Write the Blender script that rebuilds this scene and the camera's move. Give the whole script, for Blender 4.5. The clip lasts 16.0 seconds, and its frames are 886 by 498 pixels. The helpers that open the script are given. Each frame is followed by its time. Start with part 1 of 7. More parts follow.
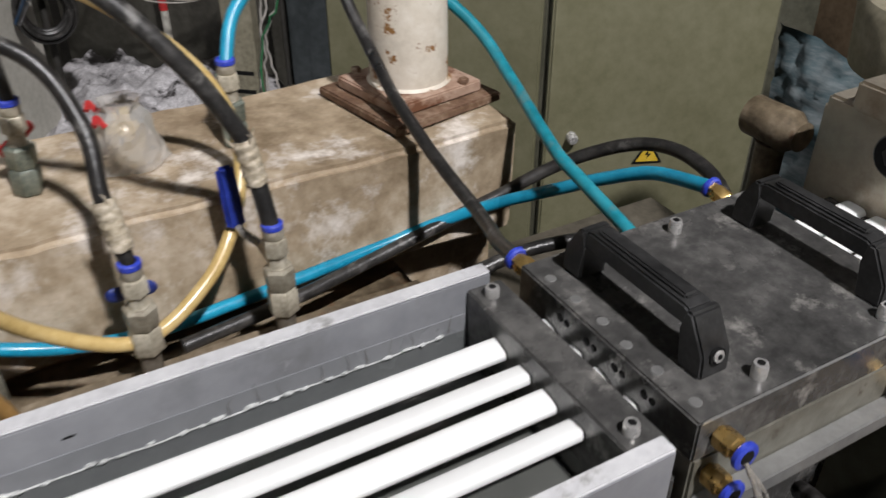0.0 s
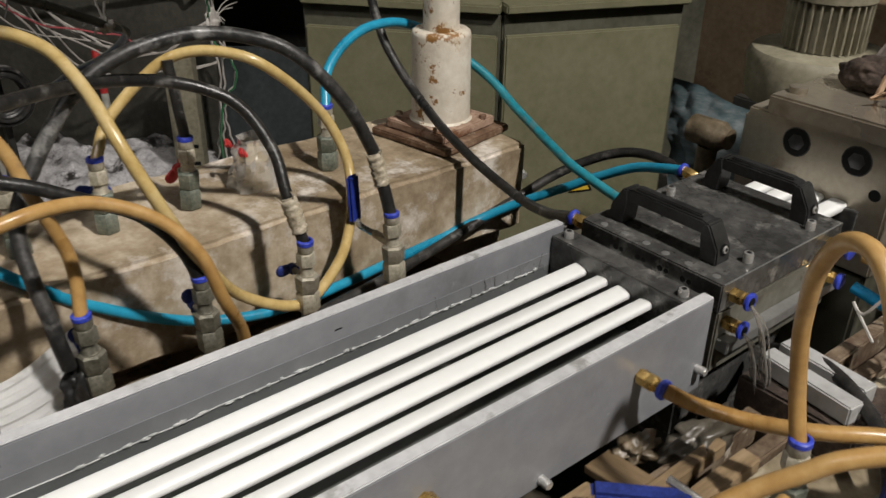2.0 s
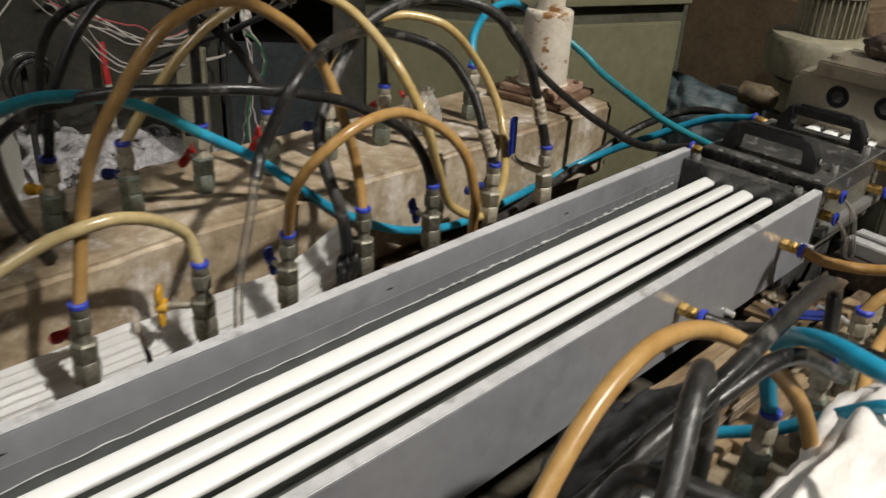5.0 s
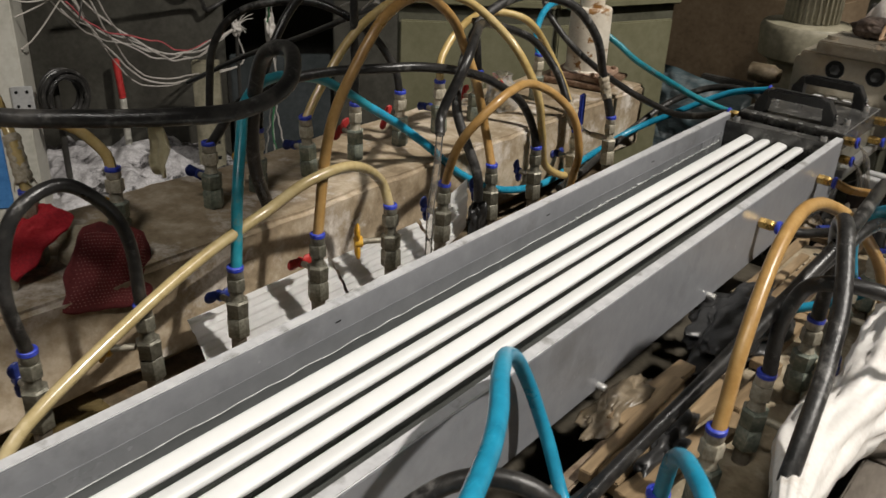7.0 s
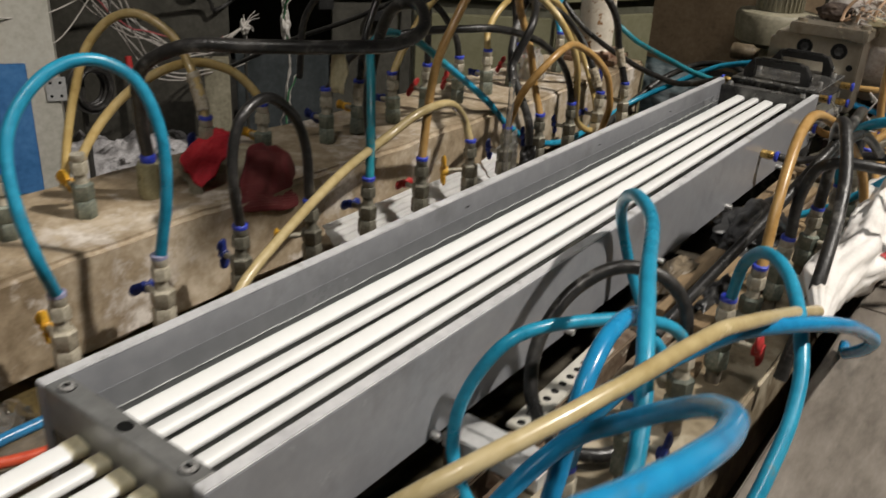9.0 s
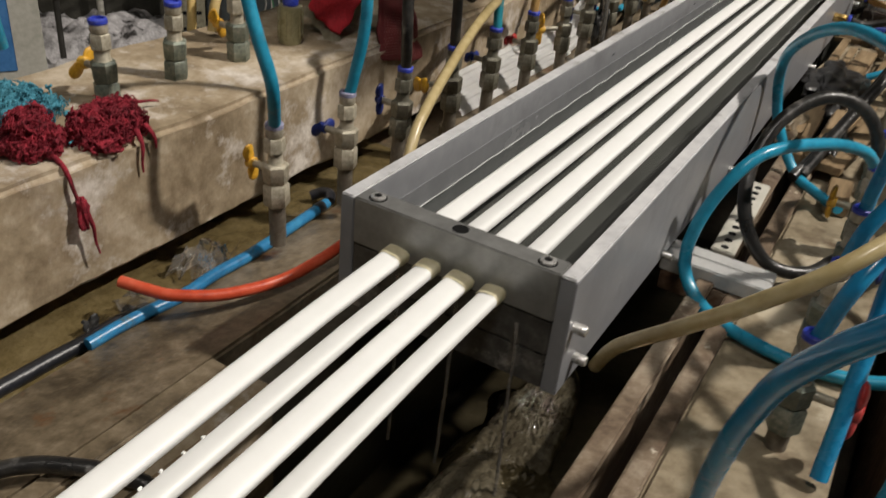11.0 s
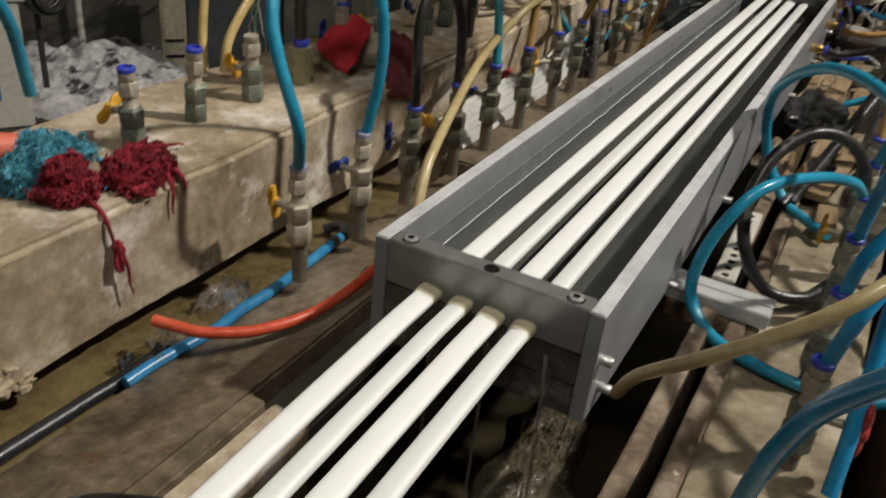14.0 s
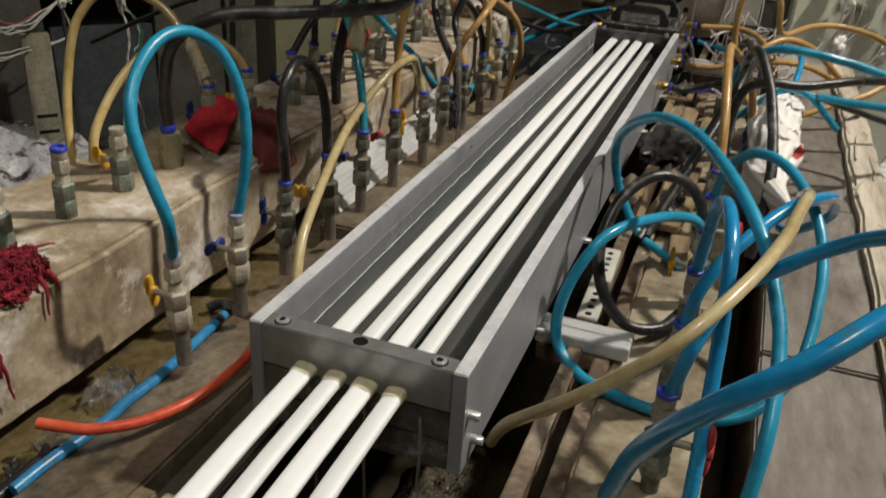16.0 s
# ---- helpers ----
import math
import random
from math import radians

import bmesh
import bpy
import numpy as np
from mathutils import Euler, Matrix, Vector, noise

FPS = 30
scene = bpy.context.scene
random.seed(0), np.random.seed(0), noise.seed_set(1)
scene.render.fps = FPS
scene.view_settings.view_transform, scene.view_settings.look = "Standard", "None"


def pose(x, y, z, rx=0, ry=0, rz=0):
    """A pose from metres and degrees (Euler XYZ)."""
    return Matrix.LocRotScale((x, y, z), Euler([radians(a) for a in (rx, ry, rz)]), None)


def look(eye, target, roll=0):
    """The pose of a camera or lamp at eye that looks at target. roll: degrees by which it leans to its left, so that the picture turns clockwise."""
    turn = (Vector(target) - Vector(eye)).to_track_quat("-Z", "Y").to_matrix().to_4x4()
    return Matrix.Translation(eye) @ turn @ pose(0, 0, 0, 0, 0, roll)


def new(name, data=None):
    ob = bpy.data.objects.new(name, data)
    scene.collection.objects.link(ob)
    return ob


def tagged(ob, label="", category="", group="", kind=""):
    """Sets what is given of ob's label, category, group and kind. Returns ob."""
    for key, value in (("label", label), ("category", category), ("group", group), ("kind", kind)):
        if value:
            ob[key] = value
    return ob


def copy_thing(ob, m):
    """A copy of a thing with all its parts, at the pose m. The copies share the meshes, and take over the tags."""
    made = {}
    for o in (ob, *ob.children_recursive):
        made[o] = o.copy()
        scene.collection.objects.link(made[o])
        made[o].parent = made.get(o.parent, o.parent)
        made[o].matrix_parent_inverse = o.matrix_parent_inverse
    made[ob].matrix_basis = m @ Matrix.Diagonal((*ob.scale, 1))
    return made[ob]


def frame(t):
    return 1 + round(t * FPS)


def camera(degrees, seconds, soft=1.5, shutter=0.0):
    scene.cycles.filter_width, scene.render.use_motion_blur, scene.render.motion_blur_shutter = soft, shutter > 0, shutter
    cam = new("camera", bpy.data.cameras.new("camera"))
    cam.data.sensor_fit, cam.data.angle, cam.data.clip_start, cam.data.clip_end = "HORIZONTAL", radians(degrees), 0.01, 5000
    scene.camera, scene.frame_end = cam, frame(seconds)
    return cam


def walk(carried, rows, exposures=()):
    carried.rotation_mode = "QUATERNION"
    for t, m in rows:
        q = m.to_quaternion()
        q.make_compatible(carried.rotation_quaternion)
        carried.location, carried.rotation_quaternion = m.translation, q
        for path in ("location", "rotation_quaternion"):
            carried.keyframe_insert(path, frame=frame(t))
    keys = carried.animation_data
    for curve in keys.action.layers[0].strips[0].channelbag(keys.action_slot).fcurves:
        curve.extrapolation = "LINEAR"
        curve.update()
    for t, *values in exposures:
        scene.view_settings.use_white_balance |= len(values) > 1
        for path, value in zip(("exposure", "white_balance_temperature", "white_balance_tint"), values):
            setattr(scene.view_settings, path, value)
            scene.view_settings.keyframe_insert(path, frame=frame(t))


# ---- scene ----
cam = camera(55.4, 16.0, shutter=0.5)
PATH = [
    (0, (0.344, 1.352, 1.371), (-1.107, 2.164, 0.26), -0.1),
    (0.5, (0.404, 1.262, 1.406), (-1.064, 2.044, 0.296), 0.9),
    (1, (0.432, 1.161, 1.423), (-0.985, 2.079, 0.351), 1.2),
    (1.5, (0.457, 1.081, 1.43), (-0.927, 2.111, 0.418), 0.7),
    (2, (0.495, 0.981, 1.44), (-0.871, 2.085, 0.483), 0.6),
    (2.5, (0.505, 0.882, 1.452), (-0.815, 2.056, 0.514), 0.6),
    (3, (0.479, 0.776, 1.453), (-0.767, 2.035, 0.524), 0.3),
    (3.5, (0.456, 0.687, 1.447), (-0.711, 2.02, 0.518), 1.1),
    (4, (0.451, 0.625, 1.444), (-0.699, 1.974, 0.517), 2.5),
    (4.5, (0.476, 0.589, 1.436), (-0.735, 1.882, 0.508), 3.1),
    (5, (0.481, 0.488, 1.436), (-0.74, 1.78, 0.52), 3.6),
    (5.2, (0.477, 0.43, 1.432), (-0.737, 1.734, 0.523), 3.7),
    (7.3, (0.467, 0.037, 1.448), (-0.62, 1.477, 0.585), 2.3),
    (7.5, (0.464, 0.0, 1.448), (-0.587, 1.475, 0.6), 2.1),
    (8, (0.475, -0.067, 1.446), (-0.535, 1.454, 0.629), 2.1),
    (8.5, (0.507, -0.17, 1.435), (-0.52, 1.343, 0.625), 2.2),
    (9, (0.51, -0.289, 1.417), (-0.54, 1.193, 0.58), 3.3),
    (9.5, (0.456, -0.398, 1.408), (-0.58, 1.082, 0.55), 3.9),
    (10, (0.38, -0.5, 1.397), (-0.566, 1.017, 0.501), 4.3),
    (10.2, (0.357, -0.529, 1.384), (-0.547, 1.002, 0.469), 4.9),
    (12.3, (0.187, -0.504, 1.296), (-0.558, 0.955, 0.148), 5.9),
    (12.5, (0.187, -0.507, 1.298), (-0.557, 0.958, 0.158), 5.9),
    (13, (0.196, -0.522, 1.309), (-0.558, 0.962, 0.2), 6.0),
    (13.5, (0.216, -0.552, 1.332), (-0.558, 0.955, 0.268), 6.3),
    (14, (0.235, -0.572, 1.367), (-0.523, 0.997, 0.384), 6.3),
    (14.5, (0.25, -0.589, 1.394), (-0.373, 1.099, 0.521), 6.6),
    (15, (0.265, -0.619, 1.428), (-0.224, 1.156, 0.645), 6.8),
    (15.5, (0.285, -0.615, 1.446), (-0.256, 1.134, 0.641), 4.7),
    (16, (0.28, -0.586, 1.424), (-0.3, 1.11, 0.536), 3.7),
]
LOOKS = [  # seconds, stops, kelvin, tint
    (0.0, 0.30, 6000, 13), (0.5, 0.0, 6150, 11), (1.0, -0.12, 6220, 11), (1.5, -0.08, 6300, 10), (2.0, -0.07, 6400, 10), (5.0, -0.03, 6500, 9), (9.0, -0.06, 6550, 10), (10.0, -0.09, 6600, 10), (12.4, -0.07, 6700, 10), (14.5, -0.17, 6600, 8), (16.0, -0.15, 6620, 8),
]
walk(cam, [(t, look(eye, target, roll)) for t, eye, target, roll in PATH], LOOKS)

# ---------- light ----------
world = bpy.data.worlds.new("hall_air")
scene.world = world
world.use_nodes = True
world.node_tree.nodes["Background"].inputs["Color"].default_value = (0.9, 0.95, 1.0, 1)
world.node_tree.nodes["Background"].inputs["Strength"].default_value = 0.03
scene.view_settings.exposure = 0.0

LAMPS = [  # place, size, watts, colour
    # Key lamp, placed from the direction of the cast shadows.
    ((3.0, 1.85, 5.6), 0.28, 565.0, (1.0, 0.945, 0.875)),
    # Soft fill added to lift the dark sides; no such lamp is known.
    ((0.9, -1.6, 5.6), 1.1, 130.0, (1.0, 0.955, 0.90)),
]


def key_fill_lights():
    for place, size, watts, tint in LAMPS:
        data = bpy.data.lights.new("lamp_light", "AREA")
        data.shape, data.size, data.energy, data.color = "DISK", size, watts, tint
        ob = new("lamp_light", data)
        ob.matrix_world = look(place, (0.0, 0.8, 1.0))


key_fill_lights()

# ---------- materials ----------


def node(nt, kind, x=0, y=0, **values):
    n = nt.nodes.new(kind)
    n.location = (x, y)
    for key, value in values.items():
        n.inputs[key].default_value = value
    return n


def surface(name, colours, rough=0.6, metal=0.0, big=6.0, fine=60.0, bump=0.15, bump_scale=150.0,
            rough_var=0.15, stretch=(1, 1, 1), spots=None, coat=0.0, per_object=0.0, spec=0.5, trans=0.0, stain=None):
    """Two-scale noise colour, varied roughness and fine relief. colours: three, dark to light.
    spots: (colour, scale, low, high) for rust, lime, dirt or painted dark creases, with its own outline."""
    m = bpy.data.materials.new(name)
    m.use_nodes = True
    nt = m.node_tree
    bsdf = nt.nodes["Principled BSDF"]
    co = node(nt, "ShaderNodeTexCoord")
    mp = node(nt, "ShaderNodeMapping")
    mp.inputs["Scale"].default_value = stretch
    nt.links.new(co.outputs["Object"], mp.inputs["Vector"])
    n1 = node(nt, "ShaderNodeTexNoise", Scale=big, Detail=5.0, Roughness=0.6)
    n2 = node(nt, "ShaderNodeTexNoise", Scale=fine, Detail=4.0, Roughness=0.65)
    for n in (n1, n2):
        nt.links.new(mp.outputs["Vector"], n.inputs["Vector"])
    mix = node(nt, "ShaderNodeMath")
    mix.operation = "MULTIPLY_ADD"
    mix.inputs[1].default_value = 0.45
    nt.links.new(n2.outputs["Fac"], mix.inputs[0])
    half = node(nt, "ShaderNodeMath")
    half.operation = "MULTIPLY"
    half.inputs[1].default_value = 0.55
    nt.links.new(n1.outputs["Fac"], half.inputs[0])
    nt.links.new(half.outputs[0], mix.inputs[2])
    ramp = node(nt, "ShaderNodeValToRGB")
    e = ramp.color_ramp.elements
    e[0].position, e[0].color = 0.36, (*colours[0], 1)
    e[1].position, e[1].color = 0.64, (*colours[2], 1)
    mid = e.new(0.5)
    mid.color = (*colours[1], 1)
    nt.links.new(mix.outputs[0], ramp.inputs["Fac"])
    colour = ramp.outputs["Color"]
    if per_object:
        info = node(nt, "ShaderNodeObjectInfo")
        hsv = node(nt, "ShaderNodeHueSaturation")
        rng = node(nt, "ShaderNodeMapRange")
        rng.inputs["To Min"].default_value, rng.inputs["To Max"].default_value = 1 - per_object, 1 + per_object
        nt.links.new(info.outputs["Random"], rng.inputs["Value"])
        nt.links.new(rng.outputs[0], hsv.inputs["Value"])
        nt.links.new(colour, hsv.inputs["Color"])
        colour = hsv.outputs["Color"]
    for layer in (stain, spots):
        if not layer:
            continue
        sc, scale, low, high = layer
        n3 = node(nt, "ShaderNodeTexNoise", Scale=scale, Detail=6.0, Roughness=0.7)
        nt.links.new(mp.outputs["Vector"], n3.inputs["Vector"])
        r3 = node(nt, "ShaderNodeMapRange")
        r3.inputs["From Min"].default_value, r3.inputs["From Max"].default_value = low, high
        nt.links.new(n3.outputs["Fac"], r3.inputs["Value"])
        mc = node(nt, "ShaderNodeMix")
        mc.data_type = "RGBA"
        nt.links.new(r3.outputs[0], mc.inputs["Factor"])
        nt.links.new(colour, mc.inputs["A"])
        mc.inputs["B"].default_value = (*sc, 1)
        colour = mc.outputs["Result"]
    nt.links.new(colour, bsdf.inputs["Base Color"])
    rr = node(nt, "ShaderNodeMapRange")
    rr.inputs["To Min"].default_value, rr.inputs["To Max"].default_value = max(0.02, rough - rough_var), min(1, rough + rough_var)
    nt.links.new(n1.outputs["Fac"], rr.inputs["Value"])
    nt.links.new(rr.outputs[0], bsdf.inputs["Roughness"])
    bsdf.inputs["Metallic"].default_value = metal
    bsdf.inputs["Specular IOR Level"].default_value = spec
    bsdf.inputs["Coat Weight"].default_value = coat
    bsdf.inputs["Coat Roughness"].default_value = 0.08
    bsdf.inputs["Transmission Weight"].default_value = trans
    if bump:
        nb = node(nt, "ShaderNodeTexNoise", Scale=bump_scale, Detail=4.0)
        nt.links.new(mp.outputs["Vector"], nb.inputs["Vector"])
        b = node(nt, "ShaderNodeBump", Strength=bump, Distance=0.002)
        nt.links.new(nb.outputs["Fac"], b.inputs["Height"])
        nt.links.new(b.outputs["Normal"], bsdf.inputs["Normal"])
    return m


def water_material(name, tint, bump_scale, bump):
    m = bpy.data.materials.new(name)
    m.use_nodes = True
    nt = m.node_tree
    nt.nodes.remove(nt.nodes["Principled BSDF"])
    out = nt.nodes["Material Output"]
    glossy = node(nt, "ShaderNodeBsdfGlossy", Roughness=0.04)
    clear_node = node(nt, "ShaderNodeBsdfTransparent", Color=(*tint, 1))
    fres = node(nt, "ShaderNodeFresnel", IOR=1.33)
    mix = node(nt, "ShaderNodeMixShader")
    nb = node(nt, "ShaderNodeTexNoise", Scale=bump_scale, Detail=3.0)
    co = node(nt, "ShaderNodeTexCoord")
    nt.links.new(co.outputs["Object"], nb.inputs["Vector"])
    b = node(nt, "ShaderNodeBump", Strength=bump, Distance=0.004)
    nt.links.new(nb.outputs["Fac"], b.inputs["Height"])
    nt.links.new(b.outputs["Normal"], glossy.inputs["Normal"])
    nt.links.new(b.outputs["Normal"], fres.inputs["Normal"])
    nt.links.new(fres.outputs[0], mix.inputs[0])
    nt.links.new(clear_node.outputs[0], mix.inputs[1])
    nt.links.new(glossy.outputs[0], mix.inputs[2])
    nt.links.new(mix.outputs[0], out.inputs["Surface"])
    return m


def film_material(name, milky=0.10):
    """Thin clear plastic: mostly see-through, a little milky, with sharp glints."""
    m = water_material(name, (0.90, 0.88, 0.85), 70, 1.0)
    nt = m.node_tree
    out = nt.nodes["Material Output"]
    old = out.inputs["Surface"].links[0].from_socket
    milk = node(nt, "ShaderNodeBsdfDiffuse", Color=(0.72, 0.69, 0.64, 1))
    mix = node(nt, "ShaderNodeMixShader", Fac=milky)
    nt.links.new(old, mix.inputs[1])
    nt.links.new(milk.outputs[0], mix.inputs[2])
    nt.links.new(mix.outputs[0], out.inputs["Surface"])
    for n in nt.nodes:
        if n.type == "FRESNEL":
            n.inputs["IOR"].default_value = 1.5
    return m


CONCRETE = surface("worn_concrete", [(0.185, 0.135, 0.080), (0.345, 0.270, 0.178), (0.55, 0.465, 0.355)], 0.75, big=5, fine=38, bump=0.8, bump_scale=70, spots=((0.70, 0.64, 0.57), 11, 0.535, 0.67), stain=((0.17, 0.115, 0.066), 5.5, 0.525, 0.70))
BED_PAINT = surface("dirty_bed_plate", [(0.066, 0.050, 0.030), (0.155, 0.121, 0.079), (0.265, 0.216, 0.152)], 0.38, big=8, fine=70, bump=0.3, spots=((0.11, 0.055, 0.025), 22, 0.58, 0.68), stain=((0.04, 0.03, 0.019), 5, 0.54, 0.66))
BEIGE = surface("beige_painted_steel", [(0.15, 0.115, 0.07), (0.27, 0.222, 0.15), (0.37, 0.315, 0.23)], 0.45, big=9, fine=60, bump=0.2, spots=((0.42, 0.365, 0.27), 9, 0.54, 0.60), stain=((0.115, 0.082, 0.05), 6, 0.54, 0.64))
RAIL = surface("rusty_painted_rail", [(0.085, 0.055, 0.034), (0.185, 0.135, 0.090), (0.30, 0.245, 0.18)], 0.6, big=12, fine=80, bump=0.5, metal=0.1, spots=((0.52, 0.46, 0.37), 22, 0.62, 0.66), stain=((0.075, 0.042, 0.026), 7, 0.54, 0.68))
RUST = surface("rusty_steel", [(0.07, 0.036, 0.022), (0.17, 0.10, 0.06), (0.30, 0.215, 0.15)], 0.7, big=14, fine=90, bump=0.6, metal=0.15, spots=((0.45, 0.38, 0.28), 30, 0.60, 0.66))
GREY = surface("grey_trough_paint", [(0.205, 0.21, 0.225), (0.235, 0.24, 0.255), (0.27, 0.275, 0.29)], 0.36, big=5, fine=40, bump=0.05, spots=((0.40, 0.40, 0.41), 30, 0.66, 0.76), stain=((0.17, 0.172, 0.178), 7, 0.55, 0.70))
# Top edges coloured over twice as light as the side walls, plus scuffs.
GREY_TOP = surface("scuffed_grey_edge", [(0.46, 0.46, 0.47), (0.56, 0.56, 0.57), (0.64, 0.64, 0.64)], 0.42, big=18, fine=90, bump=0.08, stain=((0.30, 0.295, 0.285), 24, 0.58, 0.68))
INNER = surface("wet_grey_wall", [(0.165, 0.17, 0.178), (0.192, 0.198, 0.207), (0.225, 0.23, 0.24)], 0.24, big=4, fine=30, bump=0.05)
# Floor coloured darker than the walls so the water above looks dark.
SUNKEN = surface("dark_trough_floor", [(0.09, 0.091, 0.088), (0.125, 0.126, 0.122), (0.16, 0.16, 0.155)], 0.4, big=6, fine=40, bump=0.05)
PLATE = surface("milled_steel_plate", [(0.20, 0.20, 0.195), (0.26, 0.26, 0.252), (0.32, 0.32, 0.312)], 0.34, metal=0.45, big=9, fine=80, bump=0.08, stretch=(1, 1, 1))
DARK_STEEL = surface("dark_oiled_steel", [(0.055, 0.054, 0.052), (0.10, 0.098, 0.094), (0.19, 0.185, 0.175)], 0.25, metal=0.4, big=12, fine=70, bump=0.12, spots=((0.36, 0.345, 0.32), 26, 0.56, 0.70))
OLIVE_STEEL = surface("olive_grey_steel", [(0.13, 0.125, 0.10), (0.19, 0.183, 0.15), (0.27, 0.26, 0.22)], 0.34, metal=0.35, big=9, fine=70, bump=0.10, spots=((0.08, 0.06, 0.04), 40, 0.60, 0.68))
DIE_STEEL = surface("brushed_die_steel", [(0.30, 0.262, 0.205), (0.36, 0.318, 0.252), (0.42, 0.375, 0.30)], 0.30, metal=0.6, big=5, fine=90, bump=0.06, spots=((0.20, 0.165, 0.12), 9, 0.56, 0.72))
NICKEL = surface("limescaled_nickel", [(0.27, 0.24, 0.18), (0.44, 0.40, 0.31), (0.58, 0.54, 0.45)], 0.5, metal=0.25, big=40, fine=220, bump=0.3, bump_scale=400, per_object=0.2)
GREEN_BRASS = surface("green_stained_valve", [(0.10, 0.12, 0.10), (0.19, 0.21, 0.17), (0.36, 0.34, 0.28)], 0.55, metal=0.3, big=40, fine=200, bump=0.3, bump_scale=400, per_object=0.25)
PIPE = surface("galvanised_riser", [(0.13, 0.11, 0.085), (0.20, 0.175, 0.14), (0.28, 0.25, 0.20)], 0.55, metal=0.5, big=30, fine=160, bump=0.2)
BRASS = surface("brass", [(0.50, 0.31, 0.09), (0.66, 0.44, 0.15), (0.75, 0.55, 0.24)], 0.3, metal=0.85, big=60, fine=260, bump=0.08)
CHROME = surface("bright_screw", [(0.45, 0.44, 0.42), (0.60, 0.59, 0.57), (0.72, 0.71, 0.69)], 0.26, metal=0.6, big=60, fine=300, bump=0.05)
SOCKET = surface("black_socket", [(0.006, 0.006, 0.006), (0.009, 0.009, 0.009), (0.014, 0.014, 0.014)], 0.7, spec=0.12)
BLACK_PLASTIC = surface("black_handle_plastic", [(0.012, 0.012, 0.012), (0.022, 0.022, 0.022), (0.04, 0.04, 0.04)], 0.38, big=40, fine=200, bump=0.1)
RING_BLUE = surface("blue_collar", [(0.02, 0.035, 0.30), (0.035, 0.06, 0.48), (0.10, 0.13, 0.55)], 0.4, big=60, fine=300, bump=0.0)
HANDLE_BLUE = surface("dark_blue_lever", [(0.008, 0.014, 0.07), (0.016, 0.03, 0.17), (0.03, 0.05, 0.26)], 0.45, big=60, fine=300, bump=0.05)
GRIP_BLUE = surface("blue_lever_grip", [(0.012, 0.022, 0.16), (0.022, 0.042, 0.30), (0.04, 0.07, 0.40)], 0.4, big=60, fine=300, bump=0.05)
HANDLE_YELLOW = surface("yellow_lever", [(0.45, 0.22, 0.02), (0.70, 0.38, 0.03), (0.8, 0.5, 0.10)], 0.45, big=60, fine=300, bump=0.05)
HANDLE_RED = surface("red_lever", [(0.25, 0.015, 0.015), (0.45, 0.03, 0.03), (0.5, 0.07, 0.06)], 0.45, big=60, fine=300, bump=0.05)
HOSE_BLUE = surface("sky_blue_hose", [(0.012, 0.19, 0.31), (0.018, 0.27, 0.43), (0.03, 0.34, 0.52)], 0.3, big=9, fine=70, bump=0.03, spots=((0.16, 0.22, 0.19), 26, 0.60, 0.78))
# Teal; on one blue hose it stands in for the shaded stretch.
HOSE_TEAL = surface("teal_hose", [(0.012, 0.16, 0.20), (0.018, 0.235, 0.30), (0.04, 0.30, 0.37)], 0.36, big=9, fine=70, bump=0.03, spots=((0.16, 0.20, 0.16), 24, 0.56, 0.74))
HOSE_BRIGHT = surface("glossy_blue_hose", [(0.010, 0.168, 0.35), (0.013, 0.235, 0.485), (0.02, 0.305, 0.575)], 0.24, big=9, fine=70, bump=0.02, coat=0.1, spots=((0.06, 0.16, 0.18), 20, 0.60, 0.72))
HOSE_BLACK = surface("dusty_black_hose", [(0.010, 0.010, 0.010), (0.020, 0.019, 0.018), (0.05, 0.047, 0.043)], 0.34, big=14, fine=110, bump=0.25, bump_scale=260, rough_var=0.25, spots=((0.24, 0.23, 0.215), 24, 0.57, 0.76))
HOSE_SCUFF = surface("scuffed_grey_hose", [(0.012, 0.012, 0.012), (0.026, 0.025, 0.024), (0.07, 0.067, 0.063)], 0.42, big=14, fine=110, bump=0.3, bump_scale=260, rough_var=0.25, spots=((0.36, 0.35, 0.33), 20, 0.52, 0.72))
HOSE_WET = surface("wet_black_hose", [(0.006, 0.007, 0.009), (0.012, 0.013, 0.017), (0.022, 0.023, 0.03)], 0.36, big=14, fine=110, bump=0.2, bump_scale=200)
HOSE_TAN = surface("aged_amber_hose", [(0.33, 0.18, 0.055), (0.43, 0.255, 0.088), (0.52, 0.335, 0.135)], 0.32, big=8, fine=70, bump=0.03, spots=((0.26, 0.17, 0.09), 18, 0.60, 0.78))
HOSE_YELLOW = surface("yellowed_clear_hose", [(0.42, 0.29, 0.10), (0.55, 0.40, 0.16), (0.63, 0.49, 0.24)], 0.25, big=8, fine=70, bump=0.02, coat=0.2)
HOSE_PALE = surface("pale_clear_hose", [(0.38, 0.29, 0.13), (0.48, 0.38, 0.19), (0.56, 0.46, 0.26)], 0.25, big=8, fine=70, bump=0.02, coat=0.2)
HOSE_RED = surface("red_hose", [(0.42, 0.045, 0.02), (0.58, 0.08, 0.035), (0.66, 0.13, 0.07)], 0.35, big=12, fine=80, bump=0.04)
SALMON = surface("salmon_plastic", [(0.62, 0.13, 0.08), (0.74, 0.19, 0.12), (0.80, 0.26, 0.18)], 0.4, big=12, fine=80, bump=0.04)
TAPE = surface("pale_tape", [(0.30, 0.25, 0.17), (0.45, 0.39, 0.29), (0.58, 0.52, 0.42)], 0.7, big=60, fine=240, bump=0.5, bump_scale=300)
